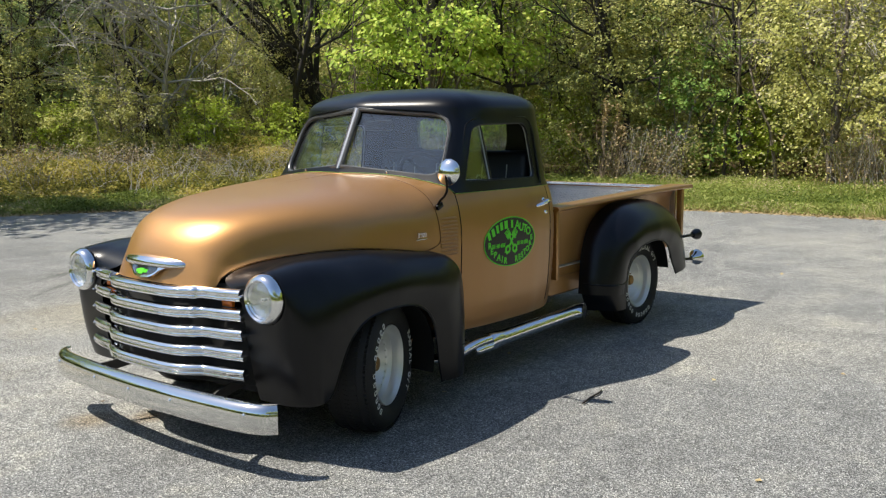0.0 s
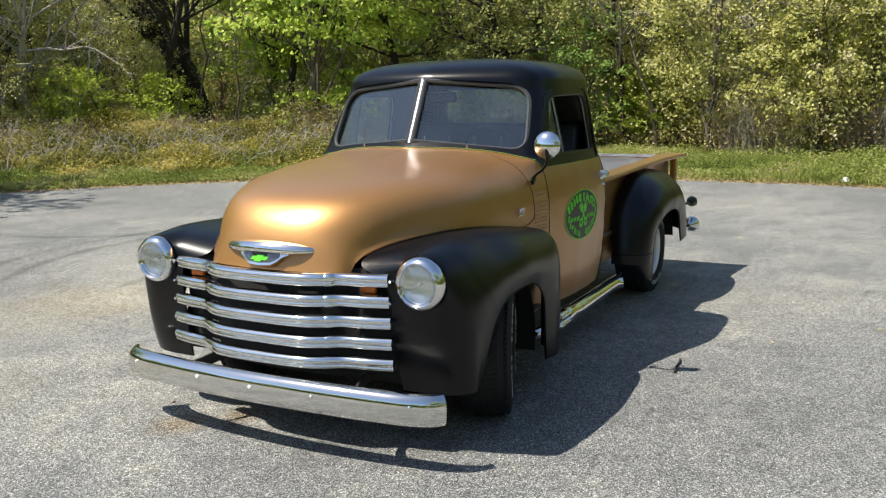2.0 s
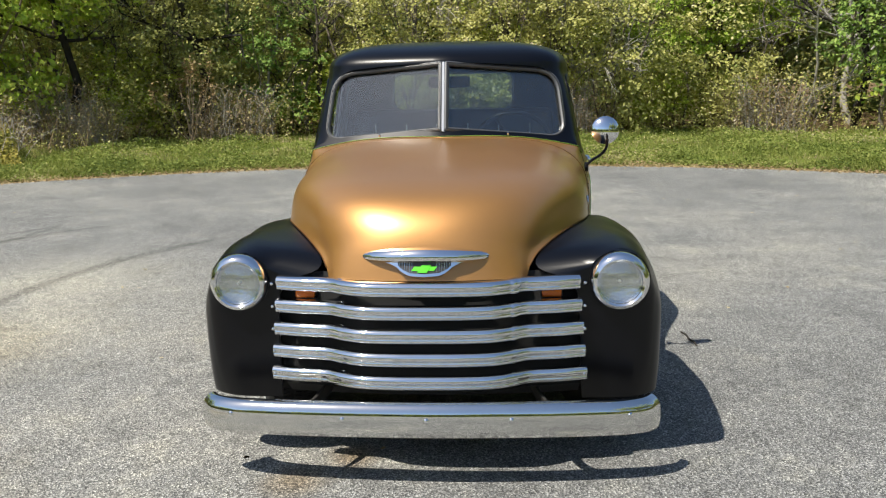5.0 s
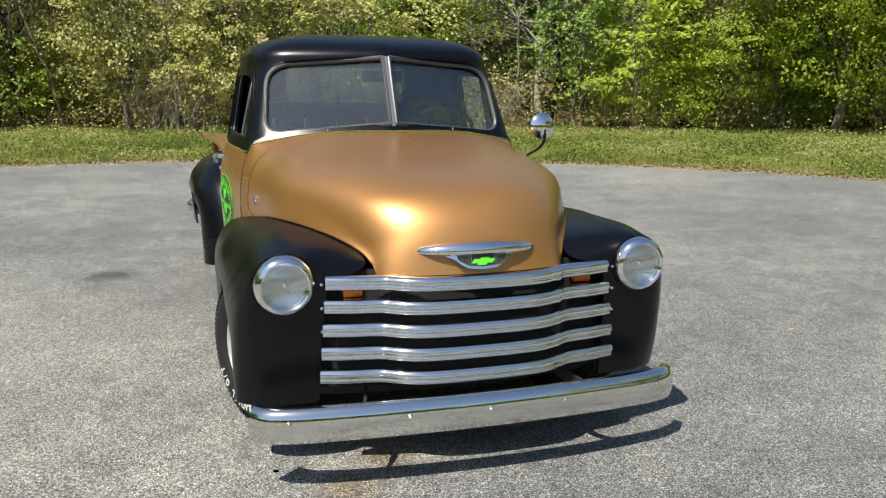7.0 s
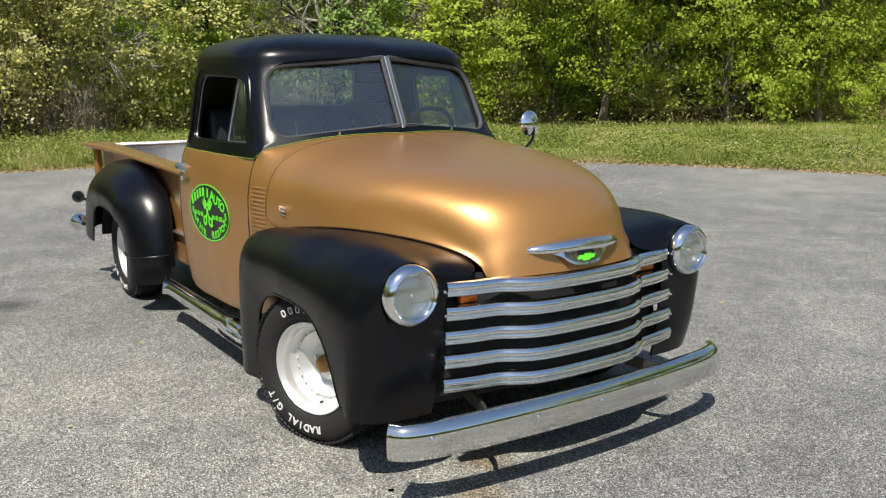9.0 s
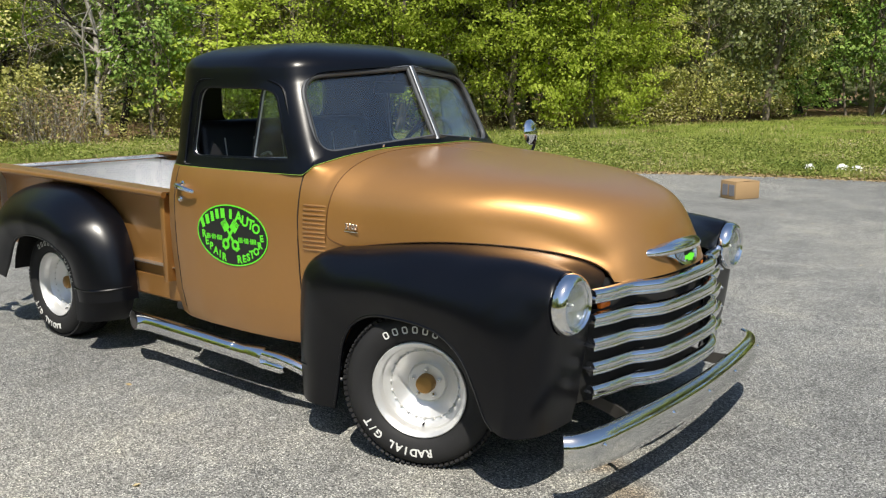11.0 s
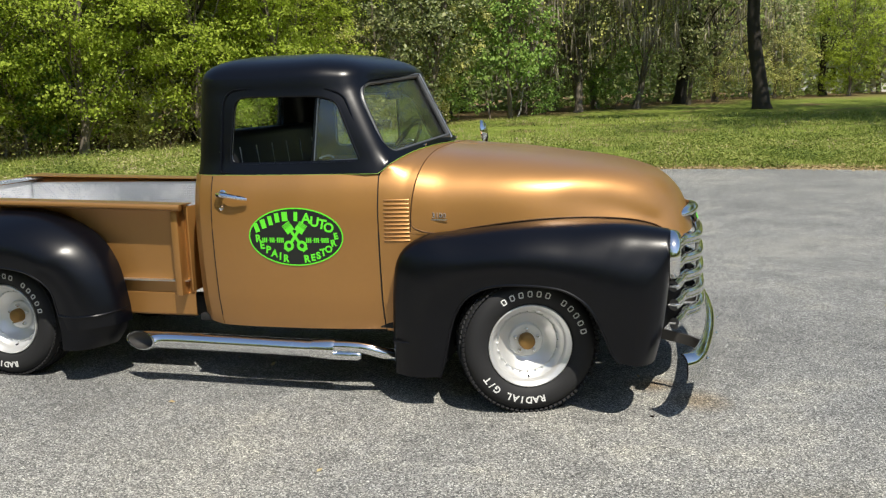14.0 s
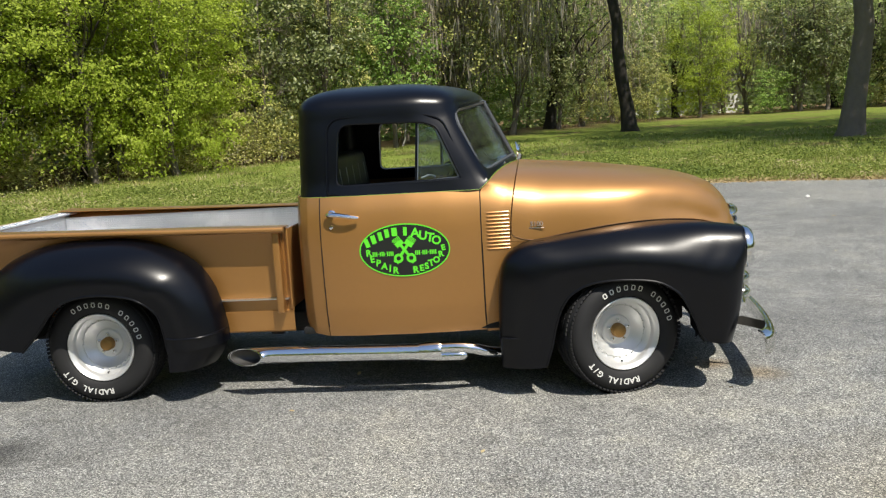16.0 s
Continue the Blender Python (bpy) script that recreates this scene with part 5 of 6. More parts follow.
ring_r = RAD + np.array([0.10 * noise.noise((math.cos(a) * 9, math.sin(a) * 9, 0)) + 0.05 * noise.noise((math.cos(a) * 40, math.sin(a) * 40, 5)) for a in ta])
A3 = [np.stack([CX + f * ring_r * np.cos(ta), CY + f * ring_r * np.sin(ta), np.full(300, z)], 1) for f, z in ((0.001, 0.0), (0.5, 0.0), (0.9, 0.0), (0.99, 0.0), (1.0, -0.012), (1.002, -0.07))]
road = fast("road", np.array(A3).reshape(-1, 3), quads(6, 300, False, True), ASPHALT, smooth=True)
tagged(road, "weathered grey asphalt turnaround with pale aggregate", "road", kind="structure")
lane = part("road_lane", box(46, 6.4, 0.05, pose(CX + 12.4 + 23, CY - 3, -0.027)), ASPHALT, None)
tagged(lane, "asphalt lane leading away from the turnaround", "road", kind="structure")


def leaf_mat(name, stops, rough=0.6, trans=0.5, spec=0.18, patches=0.0):
    """Leaves: colour by island, light through the blade."""
    m, t, b = nodes_of(name)
    g = t.nodes.new("ShaderNodeNewGeometry")
    oi = t.nodes.new("ShaderNodeObjectInfo")
    ad = t.nodes.new("ShaderNodeMath")
    ad.operation = "MULTIPLY_ADD"
    ad.inputs[1].default_value, ad.inputs[2].default_value = 0.65, 0.0
    t.links.new(g.outputs["Random Per Island"], ad.inputs[0])
    a2 = t.nodes.new("ShaderNodeMath")
    a2.operation = "MULTIPLY_ADD"
    a2.inputs[1].default_value = 0.35
    t.links.new(oi.outputs["Random"], a2.inputs[0])
    t.links.new(ad.outputs[0], a2.inputs[2])
    fac = a2.outputs[0]
    if patches:
        pn_ = noise_at(t, 0.55, 4, 0.6)
        pm = add(t, "ShaderNodeMapRange")
        pm.inputs["From Min"].default_value, pm.inputs["From Max"].default_value = 0.32, 0.68
        pm.inputs["To Min"].default_value, pm.inputs["To Max"].default_value = -patches, patches
        t.links.new(pn_.outputs[0], pm.inputs[0])
        a3 = add(t, "ShaderNodeMath")
        t.links.new(fac, a3.inputs[0])
        t.links.new(pm.outputs[0], a3.inputs[1])
        fac = a3.outputs[0]
    r = ramp(t, fac, stops)
    t.links.new(r.outputs[0], b.inputs["Base Color"])
    b.inputs["Roughness"].default_value = rough
    b.inputs["Specular IOR Level"].default_value = spec
    tr = t.nodes.new("ShaderNodeBsdfTranslucent")
    t.links.new(r.outputs[0], tr.inputs[0])
    mx = t.nodes.new("ShaderNodeMixShader")
    mx.inputs[0].default_value = trans
    t.links.new(b.outputs[0], mx.inputs[1])
    t.links.new(tr.outputs[0], mx.inputs[2])
    t.links.new(mx.outputs[0], t.nodes["Material Output"].inputs[0])
    return m


L_BRIGHT = leaf_mat("bright_green_leaves", [(0, (0.197, 0.308, 0.041)), (0.5, (0.419, 0.567, 0.082)), (1, (0.665, 0.680, 0.149))], trans=0.34)
L_YELLOW = leaf_mat("yellow_green_leaves", [(0, (0.185, 0.222, 0.035)), (0.4, (0.365, 0.455, 0.055)), (0.8, (0.560, 0.653, 0.107)), (1, (0.640, 0.680, 0.226))], patches=0.2)
L_OLIVE = leaf_mat("olive_leaves", [(0, (0.210, 0.217, 0.078)), (0.4, (0.473, 0.473, 0.150)), (0.75, (0.657, 0.630, 0.223)), (0.9, (0.680, 0.632, 0.330)), (1, (0.680, 0.594, 0.440))], trans=0.34, patches=0.34)
L_DARK = leaf_mat("dark_oak_leaves", [(0, (0.164, 0.215, 0.087)), (0.6, (0.411, 0.512, 0.164)), (1, (0.680, 0.680, 0.320))])
L_GLOSS = leaf_mat("glossy_leaves", [(0, (0.093, 0.117, 0.049)), (0.6, (0.232, 0.265, 0.096)), (0.9, (0.441, 0.428, 0.203)), (1, (0.580, 0.510, 0.314))], 0.42, 0.3, 0.35)
L_DEEP = leaf_mat("deep_green_leaves", [(0, (0.089, 0.164, 0.040)), (0.5, (0.215, 0.342, 0.075)), (1, (0.392, 0.506, 0.128))], trans=0.34)
L_PINE = leaf_mat("pine_needles", [(0, (0.172, 0.230, 0.115)), (0.6, (0.402, 0.489, 0.224)), (1, (0.632, 0.680, 0.362))], 0.6, 0.45)
L_TAN = leaf_mat("dry_tan_leaves", [(0, (0.210, 0.149, 0.079)), (0.5, (0.403, 0.298, 0.149)), (1, (0.600, 0.507, 0.280))], 0.8, 0.2)
L_PALE = leaf_mat("pale_blossom_leaves", [(0, (0.350, 0.385, 0.140)), (0.5, (0.595, 0.600, 0.263)), (1, (0.600, 0.600, 0.420))], 0.7, 0.3)
L_WEED = leaf_mat("verge_weeds", [(0, (0.110, 0.150, 0.034)), (0.45, (0.230, 0.280, 0.062)), (0.8, (0.360, 0.370, 0.114)), (1, (0.480, 0.400, 0.252))], 0.7, 0.35, patches=0.42)
L_OCHRE = leaf_mat("ochre_brush", [(0, (0.120, 0.130, 0.034)), (0.4, (0.300, 0.280, 0.062)), (0.75, (0.500, 0.420, 0.100)), (1, (0.580, 0.480, 0.240))], 0.7, 0.35, patches=0.42)
MOSS = leaf_mat("grey_hanging_moss", [(0, (0.155, 0.136, 0.109)), (0.6, (0.341, 0.302, 0.240)), (1, (0.558, 0.496, 0.403))], 0.9, 0.25)
BARK = mat("brown_bark", (0.155, 0.128, 0.10), 0.9, 0, 0.5, 5, 0.05, 0.9, 26, 0.02)
DARKBARK = mat("dark_bark", (0.03, 0.025, 0.02), 0.9, 0, 0.4, 5, 0.05, 0.9, 22, 0.02)
GREYBARK = mat("pale_grey_bark", (0.36, 0.335, 0.30), 0.9, 0, 0.4, 6, 0.05, 0.8, 30, 0.01)
DRYSTEM = mat("dry_stems", (0.25, 0.19, 0.125), 0.9, 0, 0.4, 6, 0.05)


def leaves(P, size, flat=0.8, long=1.5, droop=0.0, out=None):
    """Pointed leaves at P: vertices and triangles."""
    n = len(P)
    nrm = rng.normal(size=(n, 3)) * [1, 1, 1]
    nrm[:, 2] = np.abs(nrm[:, 2]) + flat
    if out is not None:
        nrm = nrm + out
    nrm /= np.linalg.norm(nrm, axis=1, keepdims=True)
    a = np.cross(nrm, rng.normal(size=(n, 3)))
    a /= np.linalg.norm(a, axis=1, keepdims=True) + 1e-9
    a[:, 2] -= droop
    b_ = np.cross(nrm, a)
    s = size * rng.uniform(0.6, 1.35, (n, 1))
    base = P - a * s * long / 2
    V = np.stack([base, P - a * s * 0.1 - b_ * s / 2 + nrm * s * 0.08, P + a * s * long / 2, P - a * s * 0.1 + b_ * s / 2 + nrm * s * 0.08], 1).reshape(-1, 3)
    return V, np.arange(4 * n).reshape(-1, 4)


def limb(p, r0, r1, k=6):
    """A tapered bent branch through the points p."""
    p = np.asarray(p, float)
    n = len(p)
    tan = np.gradient(p, axis=0)
    tan /= np.linalg.norm(tan, axis=1, keepdims=True) + 1e-9
    s = np.cross(tan, [0.31, 0.2, 0.93])
    s /= np.linalg.norm(s, axis=1, keepdims=True) + 1e-9
    w = np.cross(s, tan)
    rad = (np.linspace(r0, r1, n) if np.ndim(r0) == 0 else np.asarray(r0, float))[:, None, None]
    a = np.linspace(0, 2 * math.pi, k, endpoint=False)
    V = p[:, None] + rad * (np.cos(a)[None, :, None] * s[:, None] + np.sin(a)[None, :, None] * w[:, None])
    return V.reshape(-1, 3), np.array(quads(n, k, False, True))


def merge(items):
    V, F_, o = [], [], 0
    for v, f in items:
        V.append(v)
        F_.append(f + o)
        o += len(v)
    return np.concatenate(V), np.concatenate(F_)


def wander(a, b_, n, amp):
    a, b_ = np.array(a, float), np.array(b_, float)
    f = np.linspace(0, 1, n)[:, None]
    p = a + (b_ - a) * f
    w = rng.normal(size=(n, 3)) * amp * np.linalg.norm(b_ - a)
    w[0] = 0
    return p + np.cumsum(w, 0) * 0.4


def strands(P, length, wide):
    """Hanging ribbons below the points P."""
    n = len(P)
    ln = length * rng.uniform(0.4, 1.3, (n, 1))
    a = rng.uniform(0, 6.283, n)
    s = np.stack([np.cos(a), np.sin(a), np.zeros(n)], 1) * wide * rng.uniform(0.5, 1.4, (n, 1))
    j = rng.normal(size=(n, 3)) * [0.06, 0.06, 0]
    down = np.array([0, 0, -1.0])
    q = P + down * ln * 0.5 + j
    e = P + down * ln + j * 1.6
    V = np.stack([P - s * 0.5, P + s * 0.5, q + s, q - s, e + s * 0.12, e - s * 0.12], 1).reshape(-1, 3)
    k = np.arange(n)[:, None] * 6
    return V, np.concatenate([k + [0, 1, 2, 3], k + [3, 2, 4, 5]])


def make_tree(name, label, category, H, R, base, trunk_r, clusters, per, leaf, lm, bark=BARK, lean=(0, 0), sigma=0.34, squash=0.6, moss=0, stems=1, limbs=9, shell=0.45, kind=""):
    th = thing(name, label, category)
    wood = []
    tips = []
    ctr = np.array([lean[0] * 0.7, lean[1] * 0.7, (base + H) / 2])
    d = rng.normal(size=(clusters, 3))
    d /= np.linalg.norm(d, axis=1, keepdims=True)
    rad = rng.uniform(shell, 1.0, (clusters, 1)) * rng.uniform(0.75, 1.12, (clusters, 1))
    tips = ctr + d * rad * [R, R, (H - base) / 2]
    tips[:, 2] = np.abs(tips[:, 2]) + 0.12
    for s_ in range(stems):
        off = rng.normal(size=3) * [0.35, 0.35, 0] * (stems > 1)
        topp = np.array([lean[0] + off[0] * 2.5, lean[1] + off[1] * 2.5, H * 0.86])
        trunk_p = wander([off[0], off[1], -0.15], topp, 9, 0.035)
        wood.append(limb(trunk_p, trunk_r, trunk_r * 0.22, 9))
        flare = limb([trunk_p[0], trunk_p[0] * 0.4 + trunk_p[1] * 0.6], trunk_r * 1.45, trunk_r * 0.9, 9)
        wood.append(flare)
        for q in rng.choice(clusters, min(limbs, clusters), replace=False):
            e = tips[q]
            f = np.clip((e[2] - base * 0.4) / H * rng.uniform(0.45, 0.8), 0.1, 0.9)
            sp = trunk_p[int(f * 8)]
            mid_ = (sp + e) / 2 + [0, 0, 0.1 * R]
            wood.append(limb(np.concatenate([wander(sp, mid_, 4, 0.06), wander(mid_, e, 4, 0.06)[1:]]), trunk_r * 0.27, trunk_r * 0.05, 5))
    if stems == 1:
        V, F_ = merge(wood)
        fast("trunk", V, F_, bark, th, True)
    for k in range(stems if stems > 1 else 0):
        V, F_ = merge(wood[k * len(wood) // stems:(k + 1) * len(wood) // stems])
        fast("stem", V, F_, bark, th, True)
    # sprays of leaves round each twig
    sub = 7
    sg = sigma * R * rng.uniform(0.5, 1.2, (clusters, 1))
    S = np.repeat(tips, sub, 0) + rng.normal(size=(clusters * sub, 3)) * np.repeat(sg, sub, 0) * [1, 1, squash]
    q = max(1, round(0.72 * per / sub))
    P = np.repeat(S, q, 0) + rng.normal(size=(clusters * sub * q, 3)) * np.repeat(np.repeat(sg, sub, 0), q, 0) * [0.36, 0.36, 0.36 * squash]
    P[:, 2] = np.abs(P[:, 2])
    o = P - ctr
    o /= np.linalg.norm(o, axis=1, keepdims=True) + 1e-6
    V, F_ = leaves(P, leaf * (1.12 if lm in (L_YELLOW, L_OLIVE) else 1.25), 0.6, out=o * 0.9)
    fast("crown", V, F_, lm, th)
    if moss:
        hang = tips[rng.choice(clusters, moss // 6)] + rng.normal(size=(moss // 6, 3)) * [R * 0.25, R * 0.25, 0.3]
        hang = np.repeat(hang, 6, 0) + rng.normal(size=(len(hang) * 6, 3)) * [0.10, 0.10, 0.15]
        V, F_ = strands(hang, 1.1, 0.026)
        tagged(fast("hanging_moss", V, F_, MOSS, th), "grey hanging moss in long strands", kind="stuff")
    return th


def make_bare(name, label, category, H, R, trunk_r, bark, n0=9, depth=3, lean=(0, 0), dead=0, lm=None):
    th = thing(name, label, category)
    wood = []
    ends = []
    tp = wander((0, 0, -0.15), (lean[0], lean[1], H * 0.7), 9, 0.05)
    V, F_ = limb(tp, trunk_r, trunk_r * 0.3, 8)
    fast("trunk", V, F_, bark, th, True)
    def grow(p, d, ln, r, dep):
        e = p + d * ln
        pts = wander(p, e, 4, 0.09)
        wood.append(limb(pts, r, r * 0.45, 5 if dep > 1 else 3))
        ends.append(pts[-1])
        if dep:
            for _ in range(4):
                nd = d + rng.normal(size=3) * 0.55
                nd[2] += 0.08
                nd /= np.linalg.norm(nd)
                grow(pts[rng.integers(1, 4)], nd, ln * rng.uniform(0.45, 0.75), r * 0.5, dep - 1)
    for k in range(n0):
        a = rng.uniform(0, 6.283)
        d = np.array([math.cos(a), math.sin(a), rng.uniform(0.1, 1.1)])
        wood.clear()
        grow(tp[rng.integers(2, 9)], d / np.linalg.norm(d), R * rng.uniform(0.45, 0.8), trunk_r * 0.42, depth)
        V, F_ = merge(wood)
        tagged(fast("limb", V, F_, bark, th, True), kind="stuff")
    if dead:
        E_ = np.array(ends)
        P = E_[rng.integers(0, len(E_), dead)] + rng.normal(size=(dead, 3)) * 0.16
        P[:, 2] = np.abs(P[:, 2])
        V, F_ = leaves(P, 0.07)
        fast("crown", V, F_, lm, th)
    return th


def make_pine(name, label, H, R, trunk_r):
    th = thing(name, label, "tree")
    wood = [limb(wander((0, 0, -0.15), (0.2, 0.1, H), 9, 0.015), trunk_r, trunk_r * 0.2, 8)]
    tuft = []
    for z in np.linspace(2.2, H - 0.3, 26):
        for _ in range(4):
            a = rng.uniform(0, 6.283)
            ln = R * (1.05 - 0.75 * z / H) * rng.uniform(0.6, 1.1)
            e = np.array([math.cos(a) * ln, math.sin(a) * ln, z + ln * 0.12])
            wood.append(limb(wander((0, 0, z), e, 4, 0.04), trunk_r * 0.2, 0.01, 4))
            for f in (0.45, 0.7, 0.9, 1.0):
                tuft.append(np.array([0, 0, z]) * (1 - f) + e * f)
    V, F_ = merge(wood)
    fast("trunk", V, F_, DARKBARK, th, True)
    T = np.array(tuft)
    per = 24
    P = np.repeat(T, per, 0)
    d = rng.normal(size=P.shape)
    d[:, 2] += 0.5
    d /= np.linalg.norm(d, axis=1, keepdims=True)
    s = np.cross(d, rng.normal(size=P.shape))
    s /= np.linalg.norm(s, axis=1, keepdims=True) + 1e-9
    ln = rng.uniform(0.18, 0.38, (len(P), 1))
    V = np.stack([P - s * 0.018, P + s * 0.018, P + d * ln + s * 0.004, P + d * ln - s * 0.004], 1).reshape(-1, 3)
    fast("crown", V, np.arange(len(V)).reshape(-1, 4), L_PINE, th)
    return th


def make_brush(name, label, H, R, n, lm):
    th = thing(name, label, "shrub")
    for k in range(4):
        wood = []
        for _ in range(n // 4):
            a, b_ = rng.uniform(0, 6.283), rng.uniform(0, 6.283)
            p0 = np.array([math.cos(a), math.sin(a), 0]) * R * 0.8 * math.sqrt(rng.uniform())
            d = np.array([math.cos(b_), math.sin(b_), 0]) * R * rng.uniform(0.2, 0.8)
            h = H * rng.uniform(0.35, 1.0)
            f = np.linspace(0, 1, 6)[:, None]
            p = p0 + d * f + np.array([0, 0, h]) * np.sin(f * rng.uniform(1.4, 2.6)) + rng.normal(size=(6, 3)) * 0.05
            wood.append(limb(p, 0.006, 0.002, 3))
        V, F_ = merge(wood)
        tagged(fast("tangled_twig", V, F_, GREYBARK if k % 2 else DRYSTEM, th, True), kind="stuff")
    P = np.stack([rng.normal(size=1500) * R * 0.5, rng.normal(size=1500) * R * 0.5, H * rng.beta(1.2, 1.8, 1500)], 1)
    V, F_ = leaves(P, 0.045)
    fast("crown", V, F_, lm, th)
    return th


# one of each kind, first placed where the woods show it best
def xy(x, y, s=1.0, turn=0.0, sz=None):
    return Matrix.LocRotScale((x, y, float(ground_z(x, y)) - 0.03), Euler((0, 0, radians(turn))), (s, s, sz or s))


KIND = {}
KIND["maple"] = make_tree("maple_tree", "maple tree in fresh bright green leaf", "tree", 8.5, 3.0, 0.4, 0.14, 105, 210, 0.064, L_BRIGHT, squash=0.4, limbs=18, sigma=0.17)
KIND["yellow"] = make_tree("sweetgum_tree", "broad tree in yellow-green spring leaf", "tree", 9.4, 3.4, -0.6, 0.12, 135, 280, 0.057, L_YELLOW, BARK, squash=0.5, limbs=18, sigma=0.16)
KIND["olive"] = make_tree("vine_covered_tree", "olive tree tangled in vines", "tree", 9.0, 2.4, 0.3, 0.10, 80, 189, 0.058, L_OLIVE, BARK, squash=0.7, limbs=14, sigma=0.19)
KIND["oak"] = make_tree("live_oak_tree", "dark live oak hung with grey moss", "tree", 11.0, 4.2, 2.6, 0.30, 120, 63, 0.10, L_DARK, DARKBARK, (1.6, 0.8), moss=320, limbs=14, squash=0.5, sigma=0.18)
KIND["leaner"] = make_tree("leaning_oak_tree", "old dark oak with a thick leaning trunk", "tree", 10.0, 3.6, 4.6, 0.42, 90, 70, 0.09, L_DARK, DARKBARK, (4.2, 0.0), moss=260, limbs=12, squash=0.4, sigma=0.18)
KIND["gloss"] = make_tree("magnolia_tree", "evergreen tree with glossy dark leaves", "tree", 9.5, 2.6, 0.5, 0.13, 120, 77, 0.085, L_GLOSS, BARK, limbs=14, sigma=0.18)
KIND["deep"] = make_tree("young_oak_tree", "young tree in deep green leaf", "tree", 7.0, 1.9, 0.3, 0.09, 100, 98, 0.068, L_DEEP, limbs=12, sigma=0.19)
KIND["mossy"] = make_tree("cypress_tree", "half-bare tree draped with grey moss", "tree", 11, 3.2, 1.4, 0.17, 90, 56, 0.075, L_OLIVE, BARK, moss=900, limbs=18, sigma=0.22)
KIND["tall"] = make_tree("tall_oak_tree", "tall slim tree with dark leaves", "tree", 13.0, 3.0, 2.4, 0.15, 90, 56, 0.13, L_DARK, BARK, (0.5, -0.3), limbs=12, sigma=0.22)
KIND["pine"] = make_pine("pine_tree", "tall dark green pine tree", 13, 2.6, 0.16)
KIND["bare"] = make_bare("bare_tree", "leafless grey tree among the woods", "tree", 8.0, 3.8, 0.11, GREYBARK, 17, 3)
KIND["thicket"] = make_tree("olive_thicket", "dense olive thicket of shrubs and vines", "shrub", 4.2, 1.7, 0.0, 0.02, 46, 161, 0.050, L_OLIVE, BARK, stems=2, limbs=5, sigma=0.2, squash=0.7)
KIND["thicket2"] = make_tree("green_thicket", "green thicket at the edge of the woods", "shrub", 3.4, 1.6, 0.0, 0.02, 42, 154, 0.052, L_DEEP, BARK, stems=2, limbs=5, sigma=0.2, squash=0.6)
KIND["ybush"] = make_tree("yellow_green_bush", "bright yellow-green bush beside the woods", "shrub", 2.6, 1.3, 0.0, 0.02, 62, 98, 0.052, L_YELLOW, BARK, stems=2, limbs=5, sigma=0.2, squash=0.5)
KIND["dry"] = make_brush("dry_bush", "tangled dry brown bush of bare twigs", 1.5, 1.3, 240, L_TAN)
KIND["pale"] = make_tree("flowering_shrub", "shrub with pale green blossom", "shrub", 4.6, 1.2, 2.0, 0.04, 34, 49, 0.07, L_PALE, BARK, stems=3, limbs=6)
KIND["sapling"] = make_bare("bare_sapling", "slender bare brown sapling in the thicket", "tree", 8.5, 1.5, 0.05, BARK, 8, 2, lean=(0.5, 0.2))
KIND["sapling2"] = make_bare("leaning_sapling", "leaning pale sapling with few twigs", "tree", 7.0, 1.8, 0.045, GREYBARK, 7, 2, lean=(1.6, -0.5))
KIND["snag"] = make_bare("dark_bare_tree", "dark bare tree with crooked limbs", "tree", 10.0, 2.8, 0.13, DARKBARK, 10, 2, lean=(-0.9, 0.6))
for k in KIND.values():
    k["group"] = "woods round the turnaround"
used = set()


def plant(kind, x, y, s=1.0, turn=None, sz=None):
    turn = rng.uniform(0, 360) if turn is None else turn
    k = KIND[kind]
    if kind not in used:
        used.add(kind)
        k.matrix_basis = xy(x, y, s, turn, sz)
        return k
    base_scale = k.scale.copy()
    k.scale = (1, 1, 1)
    o = copy_thing(k, xy(x, y, s, turn, sz))
    k.scale = base_scale
    return o


